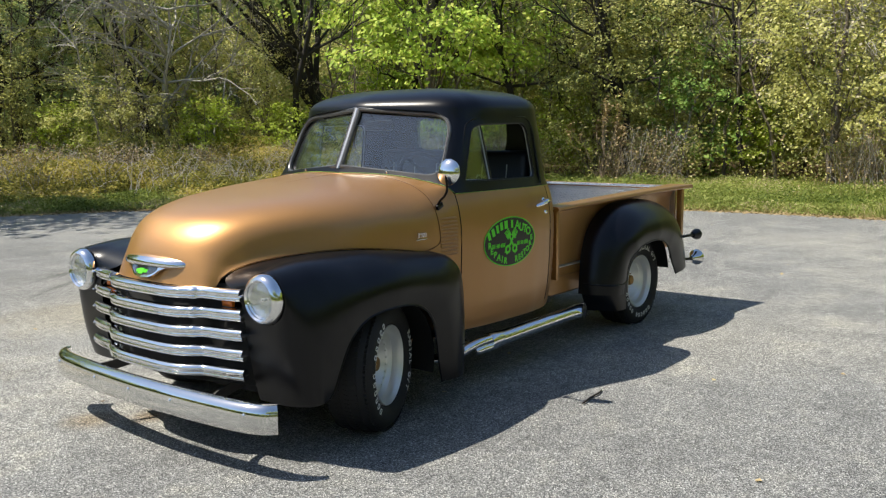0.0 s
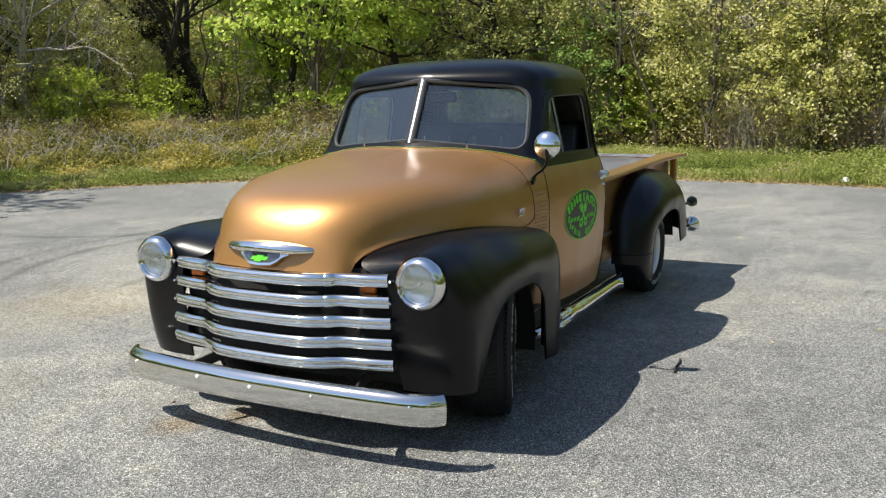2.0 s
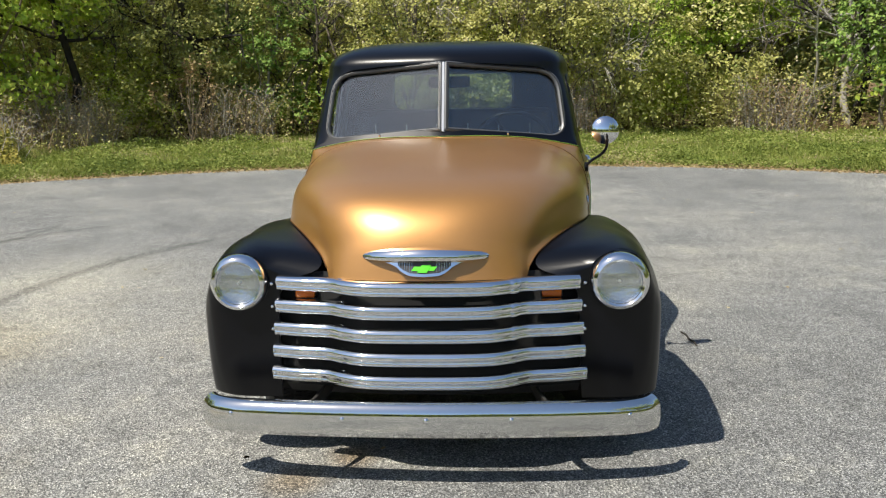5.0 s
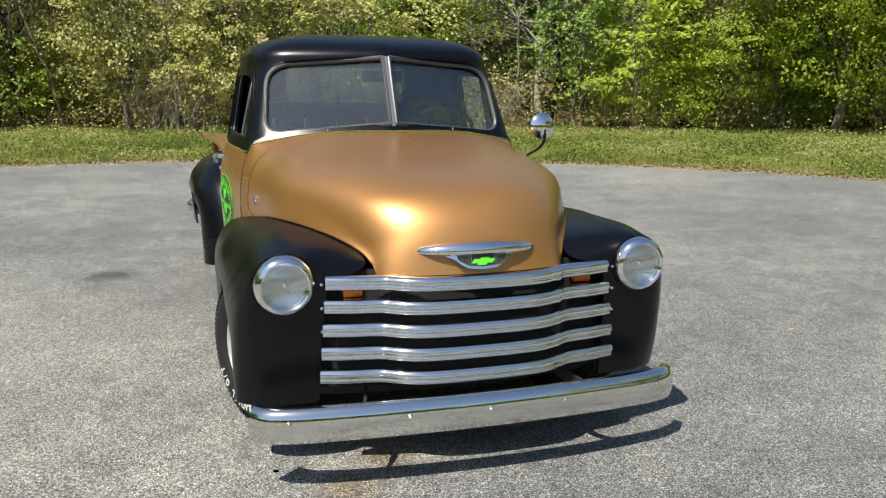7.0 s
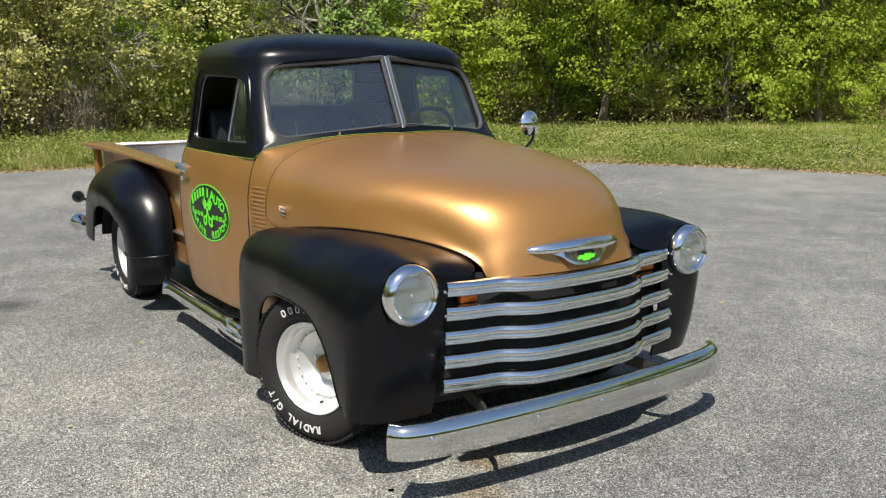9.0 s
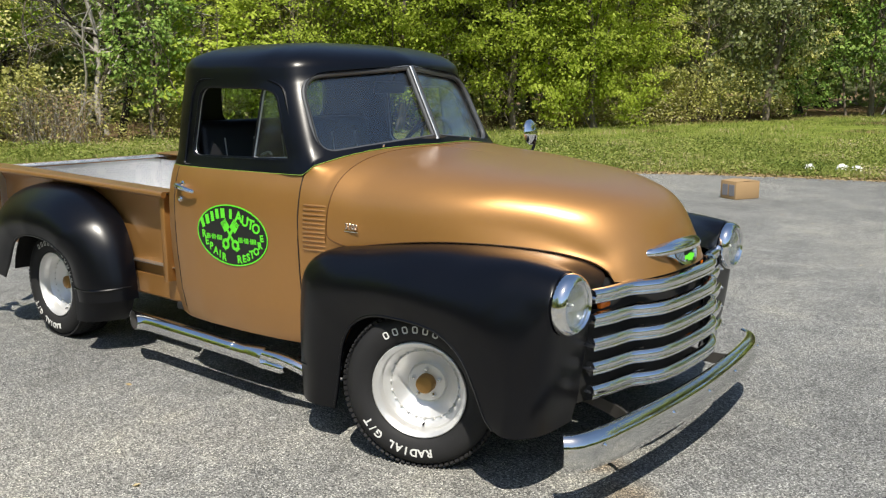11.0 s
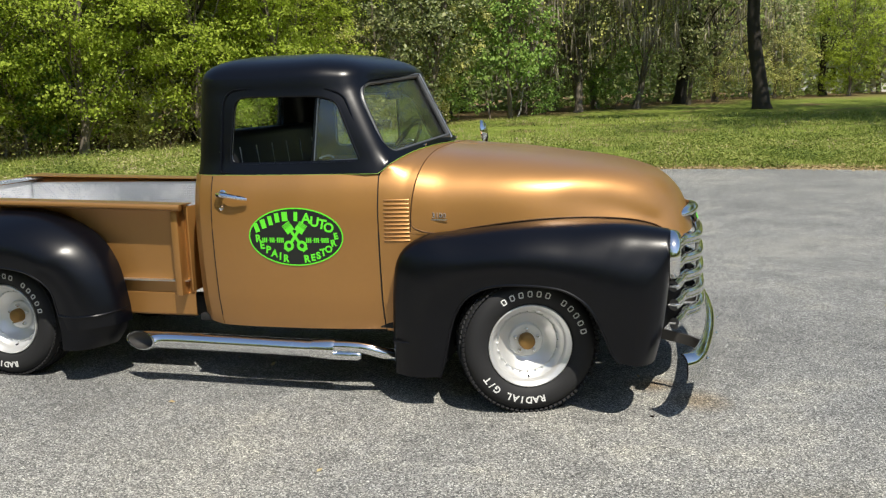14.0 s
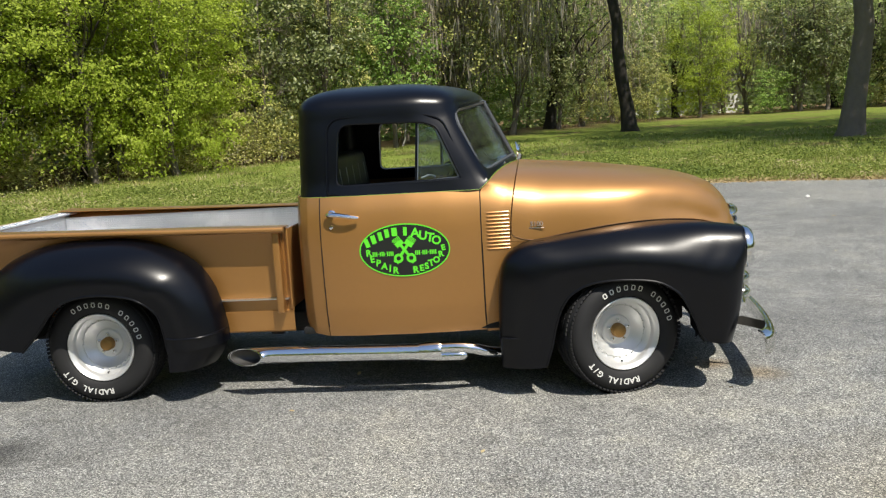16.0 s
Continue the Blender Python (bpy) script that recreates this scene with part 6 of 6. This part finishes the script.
NAMED = [("pine", -11.1, -25.1, 1.0), ("pine", -10.4, -22.6, 0.85), ("pine", -8.2, -24.0, 1.05), ("bare", -12.1, -18.9, 0.95), ("ybush", -12.6, -17.3, 0.95), ("leaner", -17.0, -16.2, 1.0), ("dry", -11.2, -16.2, 0.75), ("dry", -13.6, -14.6, 0.8), ("dry", -14.9, -14.0, 0.7), ("dry", -18.0, -6.4, 1.0), ("maple", -16.3, -12.0, 1.15), ("maple", -18.2, -15.0, 0.8), ("oak", -22.0, -9.3, 1.0), ("olive", -20.8, -5.8, 0.9), ("thicket", -20.0, -3.0, 1.25), ("dry", -16.6, -12.2, 1.0), ("dry", -17.6, -10.6, 1.1), ("olive", -18.6, 0.6, 0.8), ("pale", -21.0, 3.2, 1.0), ("maple", -21.2, 6.0, 0.75), ("ybush", -19.3, 4.5, 0.8), ("bare", -20.8, 10.0, 1.0), ("maple", -23.3, 7.0, 0.95), ("ybush", -16.9, 11.1, 1.5), ("deep", -17.9, 9.6, 0.8), ("yellow", -14.6, 15.4, 1.0), ("yellow", -13.0, 18.9, 1.05), ("yellow", -16.3, 13.0, 0.8), ("olive", -13.8, -21.4, 0.9), ("olive", -16.2, -19.8, 0.85), ("olive", -9.0, -21.2, 0.7), ("ybush", -9.6, -19.6, 0.9), ("yellow", -11.4, 20.9, 0.9), ("yellow", -16.2, 17.8, 1.0), ("gloss", -8.6, 28.0, 1.0), ("gloss", -10.6, 26.8, 0.9), ("deep", -6.3, 33.0, 1.25), ("mossy", -3.9, 38.0, 1.15), ("mossy", -1.4, 41.5, 1.1), ("yellow", 11.2, 56.4, 0.95), ("oak", 0.8, 47.5, 1.2), ("thicket", -10.9, -17.9, 0.7), ("olive", -12.3, -20.2, 0.85), ("thicket", -9.6, -18.2, 0.7), ("olive", -15.0, -17.6, 0.7), ("ybush", -14.4, -15.8, 0.9), ("bare", -19.6, -1.2, 0.75), ("bare", -19.2, 2.4, 0.7), ("dry", -9.2, -16.4, 0.8), ("dry", -7.6, -17.4, 0.8), ("dry", -12.4, -14.2, 0.7), ("dry", -15.8, -11.2, 0.9), ("dry", -16.2, -9.4, 0.8), ("dry", -18.2, -0.6, 1.1), ("dry", -18.4, 2.0, 1.0)]
for k, x, y, s in NAMED:
    plant(k, x, y, s, -50 if k == "leaner" else None)
# dark openings between the shrubs, by direction
GAPS = [(187, 192.5), (149.5, 157.5), (217, 225.5), (131, 137), (122.5, 128.5), (198, 200.5), (168, 171), (225.5, 246)]
# rows of fill along the wood's edge
MIX = {0: ["thicket", "thicket2", "thicket", "thicket", "dry", "thicket", "ybush", "thicket", "thicket2"], 1: ["olive", "olive", "gloss", "deep", "olive", "mossy", "yellow"], 2: ["tall", "olive", "oak", "mossy", "tall", "gloss"], 3: ["tall", "tall", "oak", "pine", "tall"]}
MIX_FAR = {0: ["thicket2", "thicket", "gloss"], 1: ["mossy", "gloss", "oak", "mossy", "olive"], 2: ["mossy", "tall", "oak", "mossy"], 3: ["tall", "oak", "pine"]}
for row, (o0, o1, step) in enumerate(((0.2, 1.7, 1.2), (2.0, 4.4, 2.3), (5.0, 8.0, 3.6), (9.0, 13.0, 4.4))):
    th_ = 58.0
    while th_ < 248:
        r = float(edge_r(th_)) + rng.uniform(o0, o1)
        x, y = CX + r * math.cos(radians(th_)), CY + r * math.sin(radians(th_))
        far_ = th_ < 108
        if row > 1 and th_ > 212:
            th_ += 6
            if row == 3 or rng.uniform() < 0.4:
                continue
        th_ += math.degrees(step * rng.uniform(0.75, 1.25) * (1.5 if far_ else 1.0) / r)
        if (row == 0 and any(a0 < th_ < a1 for a0, a1 in GAPS)) or (row == 1 and any(a0 < th_ < a1 for a0, a1 in GAPS[:3])):
            continue
        if row == 0 and (noise.noise((x * 0.35, y * 0.35, 40)) < -0.28):
            continue
        if row < 2 and 77.5 < th_ < 84.5:
            continue
        room = 1.0 if row == 0 else 2.2
        if any((x - q[1]) ** 2 + (y - q[2]) ** 2 < room**2 for q in NAMED):
            continue
        mixk = (MIX_FAR if far_ else MIX)[row]
        plant(mixk[rng.integers(len(mixk))], x, y, rng.uniform(0.8, 1.15))
# bare stems stand out from the leaves along the edge
for k in range(64):
    a = 98 + 148 * (k + rng.uniform(0.1, 0.9)) / 64
    r = float(edge_r(a)) + rng.uniform(-0.2, 3.2)
    plant(["sapling", "sapling2", "sapling", "snag"][k % 4], CX + r * math.cos(radians(a)), CY + r * math.sin(radians(a)), rng.uniform(0.7, 1.15))
# the rest of the ring, behind the walk
for row_ in range(2):
    th_ = 272.0
    while th_ < 416:
        r = float(edge_r(th_)) + rng.uniform(0, 4) + 6 * row_
        plant(["tall", "oak", "olive", "tall"][rng.integers(4)], CX + r * math.cos(radians(th_)), CY + r * math.sin(radians(th_)), rng.uniform(0.85, 1.15))
        th_ += math.degrees((4.6 + 2 * row_) * rng.uniform(0.7, 1.3) / r)
plant("tall", -0.9, -15.4, 0.85)
plant("tall", 1.3, -15.9, 0.8)
plant("tall", -1.8, -17.8, 0.9)
# vine-hung edge facing the sun
for kind, x, y, s, turn in (("olive", -18.4, -1.8, 0.85, 40), ("olive", -18.3, 1.7, 0.8, 130), ("thicket", -18.0, 3.6, 1.1, 220), ("thicket", -17.8, 0.0, 0.9, 80), ("olive", -18.9, -8.2, 0.8, 300)):
    plant(kind, x, y, s, turn)

# far woods: leaves too many and too far to count
n = 240000
th_ = np.radians(rng.uniform(52, 258, n))
rad_ = edge_r(np.degrees(th_)) + rng.uniform(9, 17, n)
P = np.stack([CX + rad_ * np.cos(th_), CY + rad_ * np.sin(th_), 0.1 + 14.5 * rng.beta(0.85, 1.25, n)], 1)
keep = np.array([noise.noise((p[0] * 0.45, p[1] * 0.45, p[2] * 0.6)) > -0.12 for p in P])
V, F_ = leaves(P[keep], 0.26)
tagged(fast("far_woods", V, F_, L_DARK), "dark woods behind the first trees", "woods", kind="stuff")
n = 150000
a = rng.uniform(106, 262, n)
r = edge_r(a) + rng.gamma(2.0, 1.1, n) - 0.6 + 1.6 * ((a > 222) & (a < 246))
x, y = CX + r * np.cos(np.radians(a)), CY + r * np.sin(np.radians(a))
top_ = np.array([1.3 + 2.2 * noise.noise((p * 0.5, q * 0.5, 21)) for p, q in zip(x, y)])
gap = np.zeros(n, bool)
for a0, a1 in GAPS:
    gap |= (a > a0) & (a < a1)
k = (top_ > 0.25) & (~gap | (rng.uniform(size=n) < 0.25))
x, y, top_ = x[k], y[k], top_[k]
P = np.stack([x, y, ground_z(x, y) + top_ * rng.uniform(0.03, 1.0, len(x)) ** 0.7], 1)
V, F_ = leaves(P, 0.055)
tagged(fast("undergrowth", V, F_, L_OLIVE), "olive undergrowth at the foot of the woods", "undergrowth", kind="stuff")
WOODS = mat("distant_woods", (0.075, 0.09, 0.036), 0.95, 0, 0.8, 0.6, 0.02, 1.0, 1.5, 0.6, 0.1)
tb = np.linspace(0, 2 * math.pi, 160, endpoint=False)
hb = 20 + np.array([4.5 * noise.noise((math.cos(a) * 12, math.sin(a) * 12, 1)) + 2 * noise.noise((math.cos(a) * 45, math.sin(a) * 45, 2)) for a in tb])
B3 = [np.stack([100 * np.cos(tb), 100 * np.sin(tb), np.full(160, -1.0)], 1), np.stack([100 * np.cos(tb), 100 * np.sin(tb), hb], 1), np.stack([103 * np.cos(tb), 103 * np.sin(tb), hb - 0.5], 1)]
tagged(fast("backdrop", np.array(B3).reshape(-1, 3), quads(3, 160, False, True), WOODS, smooth=True), "distant line of dark woods", "backdrop", kind="structure")

# two lawn trees with bare dark trunks, and three out of sight whose shade falls on the lawn
def make_lawn_tree(x, y, H, r, lean):
    th = thing("lawn_oak", "tall oak with a bare dark trunk on the lawn", "tree", "lawn trees")
    spine = wander((0, 0, -0.2), (lean[0], lean[1], H * 0.75), 10, 0.02)
    spine = np.concatenate([[spine[0], spine[0] * 0.7 + spine[1] * 0.3], spine[1:]])
    bark = DARKBARK if r < 0.33 else BARK
    V, F_ = limb(spine, r * np.r_[1.75, 1.25, np.linspace(1.0, 0.5, len(spine) - 2)], 0, 14)
    fast("trunk", V, F_, bark, th, True)
    tips = np.array([lean[0], lean[1], H * 0.82]) + rng.normal(size=(70, 3)) * [4.2, 4.2, 1.3]
    fork = np.array([lean[0], lean[1], H * 0.7])
    for e in tips[:14]:
        sp = spine[rng.integers(8, 11)]
        V, F_ = limb(np.concatenate([wander(sp, (fork + e) / 2, 4, 0.05), wander((fork + e) / 2, e, 4, 0.05)[1:]]), r * 0.4, r * 0.06, 6)
        tagged(fast("limb", V, F_, bark, th, True), kind="stuff")
    P = np.repeat(tips, 170, 0) + rng.normal(size=(70 * 170, 3)) * [0.9, 0.9, 0.5]
    V, F_ = leaves(P, 0.16)
    fast("crown", V, F_, L_DARK, th)
    V, F_ = strands(tips[rng.integers(0, 70, 300)] + rng.normal(size=(300, 3)) * [0.8, 0.8, 0.2], 1.8, 0.08)
    tagged(fast("hanging_moss", V, F_, MOSS, th), "grey hanging moss in long strands", kind="stuff")
    th.matrix_basis = xy(x, y)
    return th


make_lawn_tree(4.4, 37.5, 15, 0.32, (-1.2, 0))
make_lawn_tree(9.7, 23.6, 14, 0.34, (1.0, 0.5))
make_lawn_tree(15.5, 19.0, 14, 0.36, (0.3, 0.2))
make_lawn_tree(21.0, 24.0, 13, 0.36, (0.3, 0.2))
make_lawn_tree(14.5, 30.0, 14, 0.34, (0.3, 0.2))

# a white house far behind the lawn trees
house = thing("house", "low white house behind the trees", "house", at=(12.4, 70.5, 0.5))
WALLP = mat("white_siding", (0.68, 0.68, 0.66), 0.7, 0, 0.1, 2)
ROOFM = mat("grey_roof", (0.16, 0.15, 0.15), 0.85, 0, 0.2, 2)
part("wall", box(9.0, 4.0, 2.6, pose(0, 0, 1.3), 0.02, 1), WALLP, house)
part("roof", raw([(-4.9, -2.5, 2.58), (4.9, -2.5, 2.58), (4.9, 2.5, 2.58), (-4.9, 2.5, 2.58), (-4.9, 0, 3.5), (4.9, 0, 3.5)], [(0, 1, 5, 4), (2, 3, 4, 5), (0, 4, 3), (1, 2, 5), (3, 2, 1, 0)]), ROOFM, house, "grey gable roof")
for x in (-3.0, -0.6, 2.6):
    wd = part("window", box(1.1, 0.06, 0.95, pose(x, -2.02, 1.5), 0.01, 1), DARK, house)
    part("window_frame", join(box(1.25, 0.05, 0.08, pose(x, -2.04, 2.01)), box(1.25, 0.05, 0.08, pose(x, -2.04, 0.99)), box(0.08, 0.05, 1.1, pose(x - 0.585, -2.042, 1.5)), box(0.08, 0.05, 1.1, pose(x + 0.585, -2.042, 1.5))), WALLP, wd)

# old fence posts in the weeds
POST = mat("weathered_post", (0.20, 0.175, 0.145), 0.9, 0, 0.3, 8, 0.05, 0.6, 40, 0.006)
for x, y, h in ((-10.8, -18.4, 1.35), (-11.6, -17.9, 1.45), (-12.3, -17.3, 1.4), (-13.3, -16.6, 1.35), (-14.6, -15.5, 1.3)):
    po = thing("fence_post", "grey weathered wooden fence post in tall weeds", "fence post", "old fence")
    part("post", lathe([(0, h), (0.05, h - 0.01), (0.062, h - 0.05), (0.066, -0.1)], 10), POST, po)
    po.matrix_basis = xy(x, y) @ pose(0, 0, 0, rng.uniform(-3, 3), rng.uniform(-3, 3), 0)

# verge: grass blades and low weeds
def verge(n, r_lo, r_pow, th0=50, th1=262, far=34):
    a = rng.uniform(th0, th1, n)
    e = edge_r(a) + 1.5
    f = rng.uniform(0, 1, n) ** r_pow
    r = r_lo + f * (np.minimum(e, far) - r_lo)
    a = np.radians(a)
    x, y = CX + r * np.cos(a), CY + r * np.sin(a)
    return x, y, r


n = 150000
x, y, r = verge(n, 12.75, 1.25)
nv = np.array([noise.noise((p * 0.55, q * 0.55, 9)) for p, q in zip(x, y)])
h = rng.uniform(0.05, 0.20, n) * (1 + 0.8 * nv) * np.interp(r, [12.7, 13.2, 15, 19, 26], [0.5, 0.9, 0.9, 0.8, 0.55])
a = rng.uniform(0, 6.283, n)
side_ = np.stack([np.cos(a), np.sin(a), np.zeros(n)], 1) * (0.006 + 0.004 * rng.uniform(size=(n, 1))) * np.interp(r, [12, 20, 34], [1, 1.5, 2.6])[:, None]
P = np.stack([x, y, ground_z(x, y) - 0.01], 1)
tip = P + np.stack([rng.normal(size=n) * 0.05, rng.normal(size=n) * 0.05, h], 1)
V = np.stack([P - side_, P + side_, tip], 1).reshape(-1, 3)
tagged(fast("grass", V, np.arange(3 * n).reshape(-1, 3), L_WEED), "green and tan verge grass", "grass", kind="stuff")
n = 230000
x, y, r = verge(n, 12.8, 1.15, far=19.5)
nv = np.array([noise.noise((p * 0.8, q * 0.8, 4)) for p, q in zip(x, y)])
k = nv > -0.25
x, y, r, nv = x[k], y[k], r[k], nv[k]
P = np.stack([x, y, ground_z(x, y) + rng.uniform(0.01, 0.22, len(x)) * np.clip(0.6 + 1.1 * nv, 0.1, 1.6) * np.interp(r, [12.7, 13.4, 16], [0.4, 0.9, 1.2])], 1)
V, F_ = leaves(P, 0.034)
tagged(fast("weeds", V, F_, L_WEED), "low leafy green weeds on the verge", "weeds", kind="stuff")
# tall dry weeds in front of the woods, thickest towards the old fence
n = 10000
a = np.where(rng.uniform(size=n) < 0.85, rng.uniform(205, 262, n), rng.uniform(112, 205, n))
r = edge_r(a) - rng.exponential(0.9, n) + 0.9
x, y = CX + r * np.cos(np.radians(a)), CY + r * np.sin(np.radians(a))
k = (r > 13.4) & (np.array([noise.noise((p * 0.7, q * 0.7, 14)) for p, q in zip(x, y)]) > -0.1)
x, y = x[k], y[k]
n = len(x)
hh = rng.uniform(0.2, 0.75, n) * np.where((a[k] > 205), 1.35, 0.7)
sd = rng.normal(size=(n, 3)) * [0.003, 0.003, 0]
P = np.stack([x, y, ground_z(x, y)], 1)
tp_ = P + np.stack([rng.normal(size=n) * 0.2, rng.normal(size=n) * 0.2, hh], 1)
V = np.stack([P - sd, P + sd, tp_ + sd * 0.6, tp_ - sd * 0.6], 1).reshape(-1, 3)
tagged(fast("dry_weeds", V, np.arange(4 * n).reshape(-1, 4), L_TAN), "tall dry tan weeds below the trees", "weeds", kind="stuff")
n = 40000
i = rng.integers(0, len(tp_), n)
V, F_ = leaves(P[i] + (tp_[i] - P[i]) * rng.uniform(0.2, 1, (n, 1)) + rng.normal(size=(n, 3)) * 0.12, 0.036)
tagged(fast("weed_leaves", V, F_, L_OLIVE), "olive leaves of the tall weeds", "weeds", kind="stuff")
# waist-high brush with dry canes before the old fence
n = 120000
a = rng.uniform(212, 252, n)
er = edge_r(a) + 0.6
f = rng.uniform(0, 1, n) ** 0.8
r = 14.4 + (er - 14.4) * f
x, y = CX + r * np.cos(np.radians(a)), CY + r * np.sin(np.radians(a))
nv = np.array([noise.noise((p * 0.6, q * 0.6, 31)) for p, q in zip(x, y)])
P = np.stack([x, y, ground_z(x, y) + (0.18 + 1.15 * f) * np.clip(0.75 + 0.9 * nv, 0.15, 1.5) * rng.uniform(0, 1, n) ** 0.6], 1)
V, F_ = leaves(P[nv > -0.25], 0.046)
tagged(fast("brush", V, F_, L_OCHRE), "waist-high ochre and olive brush before the woods", "brush", kind="stuff")
canes = []
for _ in range(620):
    a, b_ = radians(rng.uniform(212, 252)), rng.uniform(0, 6.283)
    r = rng.uniform(15.2, 19.6)
    p0 = np.array([CX + r * math.cos(a), CY + r * math.sin(a), float(ground_z(CX + r * math.cos(a), CY + r * math.sin(a)))])
    ln, h = rng.uniform(0.3, 1.1), rng.uniform(0.35, 0.95)
    f = np.linspace(0, 1, 6)[:, None]
    canes.append(limb(p0 + f * np.array([math.cos(b_), math.sin(b_), 0]) * ln + np.sin(f * rng.uniform(1.3, 2.7)) * np.array([0, 0, h]) + rng.normal(size=(6, 3)) * 0.03, 0.007, 0.003, 3))
V, F_ = merge(canes)
tagged(fast("dry_canes", V, F_, GREYBARK, None, True), "bent grey dry canes in the brush", "brush", kind="stuff")
# fallen leaves along the rim
n = 20000
a = np.radians(rng.uniform(50, 262, n))
r = RAD + rng.normal(size=n) * 0.20 + 0.16
x, y = CX + r * np.cos(a), CY + r * np.sin(a)
P = np.stack([x, y, np.where(r < RAD, 0.006, ground_z(x, y) + 0.025)], 1)
V, F_ = leaves(P, 0.035, flat=3)
tagged(fast("leaf_litter", V, F_, L_TAN), "brown leaf litter along the asphalt edge", "leaf litter", kind="stuff")
# plume grass
pl = thing("plume_grass", "tall dry plume grass beside the woods", "grass")
st = [limb(wander((0, 0, 0), (rng.normal() * 0.35, rng.normal() * 0.35, rng.uniform(1.2, 2.0)), 6, 0.05), 0.012, 0.008, 4) for _ in range(12)]
V, F_ = merge(st)
tagged(fast("stalk", V, F_, DRYSTEM, pl, True), kind="stuff")
E_ = np.array([v.reshape(-1, 4, 3)[-1].mean(0) for v, _ in st])
V, F_ = leaves(np.repeat(E_, 60, 0) + rng.normal(size=(len(E_) * 60, 3)) * [0.05, 0.05, 0.16], 0.05)
tagged(fast("plume", V, F_, L_TAN, pl), kind="stuff")
pl.matrix_basis = xy(-17.3, -7.2)

# things lying about
CARD = mat("brown_cardboard", (0.36, 0.235, 0.115), 0.85, 0, 0.12, 8, 0.05, 0.2, 60, 0.002)
PAPER = mat("white_paper", (0.72, 0.72, 0.70), 0.8, 0, 0.08, 10)
INK = mat("grey_print", (0.20, 0.20, 0.22), 0.8)
bx = thing("cardboard_box", "closed brown cardboard box standing on the asphalt", "box")
part("carton", box(0.40, 0.30, 0.235, pose(0, 0, 0.1195), 0.006, 2), CARD, bx)
part("flap", box(0.20, 0.302, 0.006, pose(-0.100, 0, 0.243, 0, -3, 0), 0.002, 1), CARD, bx)
part("flap", box(0.20, 0.302, 0.006, pose(0.100, 0, 0.243, 0, 4, 0), 0.002, 1), CARD, bx)
part("printed_label", box(0.004, 0.10, 0.15, pose(-0.2015, -0.07, 0.12)), INK, bx)
part("printed_label", box(0.004, 0.10, 0.15, pose(-0.2015, 0.06, 0.12)), INK, bx)
bx.matrix_basis = pose(-2.08, 8.32, 0.001, 0, 0, 62)
def crumple(name, label, category, r, x, y, z, material, seed):
    bm = bmesh.new()
    bmesh.ops.create_icosphere(bm, subdivisions=3, radius=r)
    for v in bm.verts:
        k = noise.noise(v.co * (2.2 / r) + Vector((seed, 0, 0)))
        v.co *= 1 + 0.55 * k
        v.co.z = max(-0.4 * r, v.co.z * 0.7)
    ob = part(name, bm, material, None, sharp=20)
    ob.location = (x, y, z + 0.38 * r)
    return tagged(ob, label, category)
crumple("paper_scrap", "crumpled white paper in the verge grass", "litter", 0.09, -2.46, 12.62, 0.03, PAPER, 1)
crumple("paper_scrap", "crumpled white paper in the verge grass", "litter", 0.10, -1.95, 12.75, 0.03, PAPER, 2)
crumple("paper_scrap", "crumpled white paper in the verge grass", "litter", 0.09, -1.72, 12.8, 0.03, PAPER, 3)
crumple("paper_scrap", "torn white paper on the asphalt", "litter", 0.03, 3.75, 8.32, 0.0, PAPER, 4)
crumple("paper_scrap", "crumpled white paper on the verge", "litter", 0.07, -12.2, 1.6, 0.02, PAPER, 5)
tw = tagged(part("twig", tube([(-1.20, 1.372, 0.008), (-1.13, 1.388, 0.010), (-1.06, 1.386, 0.008), (-0.99, 1.400, 0.011), (-0.93, 1.402, 0.008)], 0.0055, 6, smoothed=16), DARKBARK, None), "small dry twig lying on the asphalt", "twig")
pn = []
for _ in range(240):
    rr_, aa = 12.2 * math.sqrt(rng.uniform()), rng.uniform(0, 6.283)
    pn.append((CX + rr_ * math.cos(aa), CY + rr_ * math.sin(aa), 0.006))
V, F_ = leaves(np.array(pn), 0.022, flat=3)
tagged(fast("scattered_leaves", V, F_, L_TAN), "small dry leaves scattered on the asphalt", "leaf litter", kind="stuff")
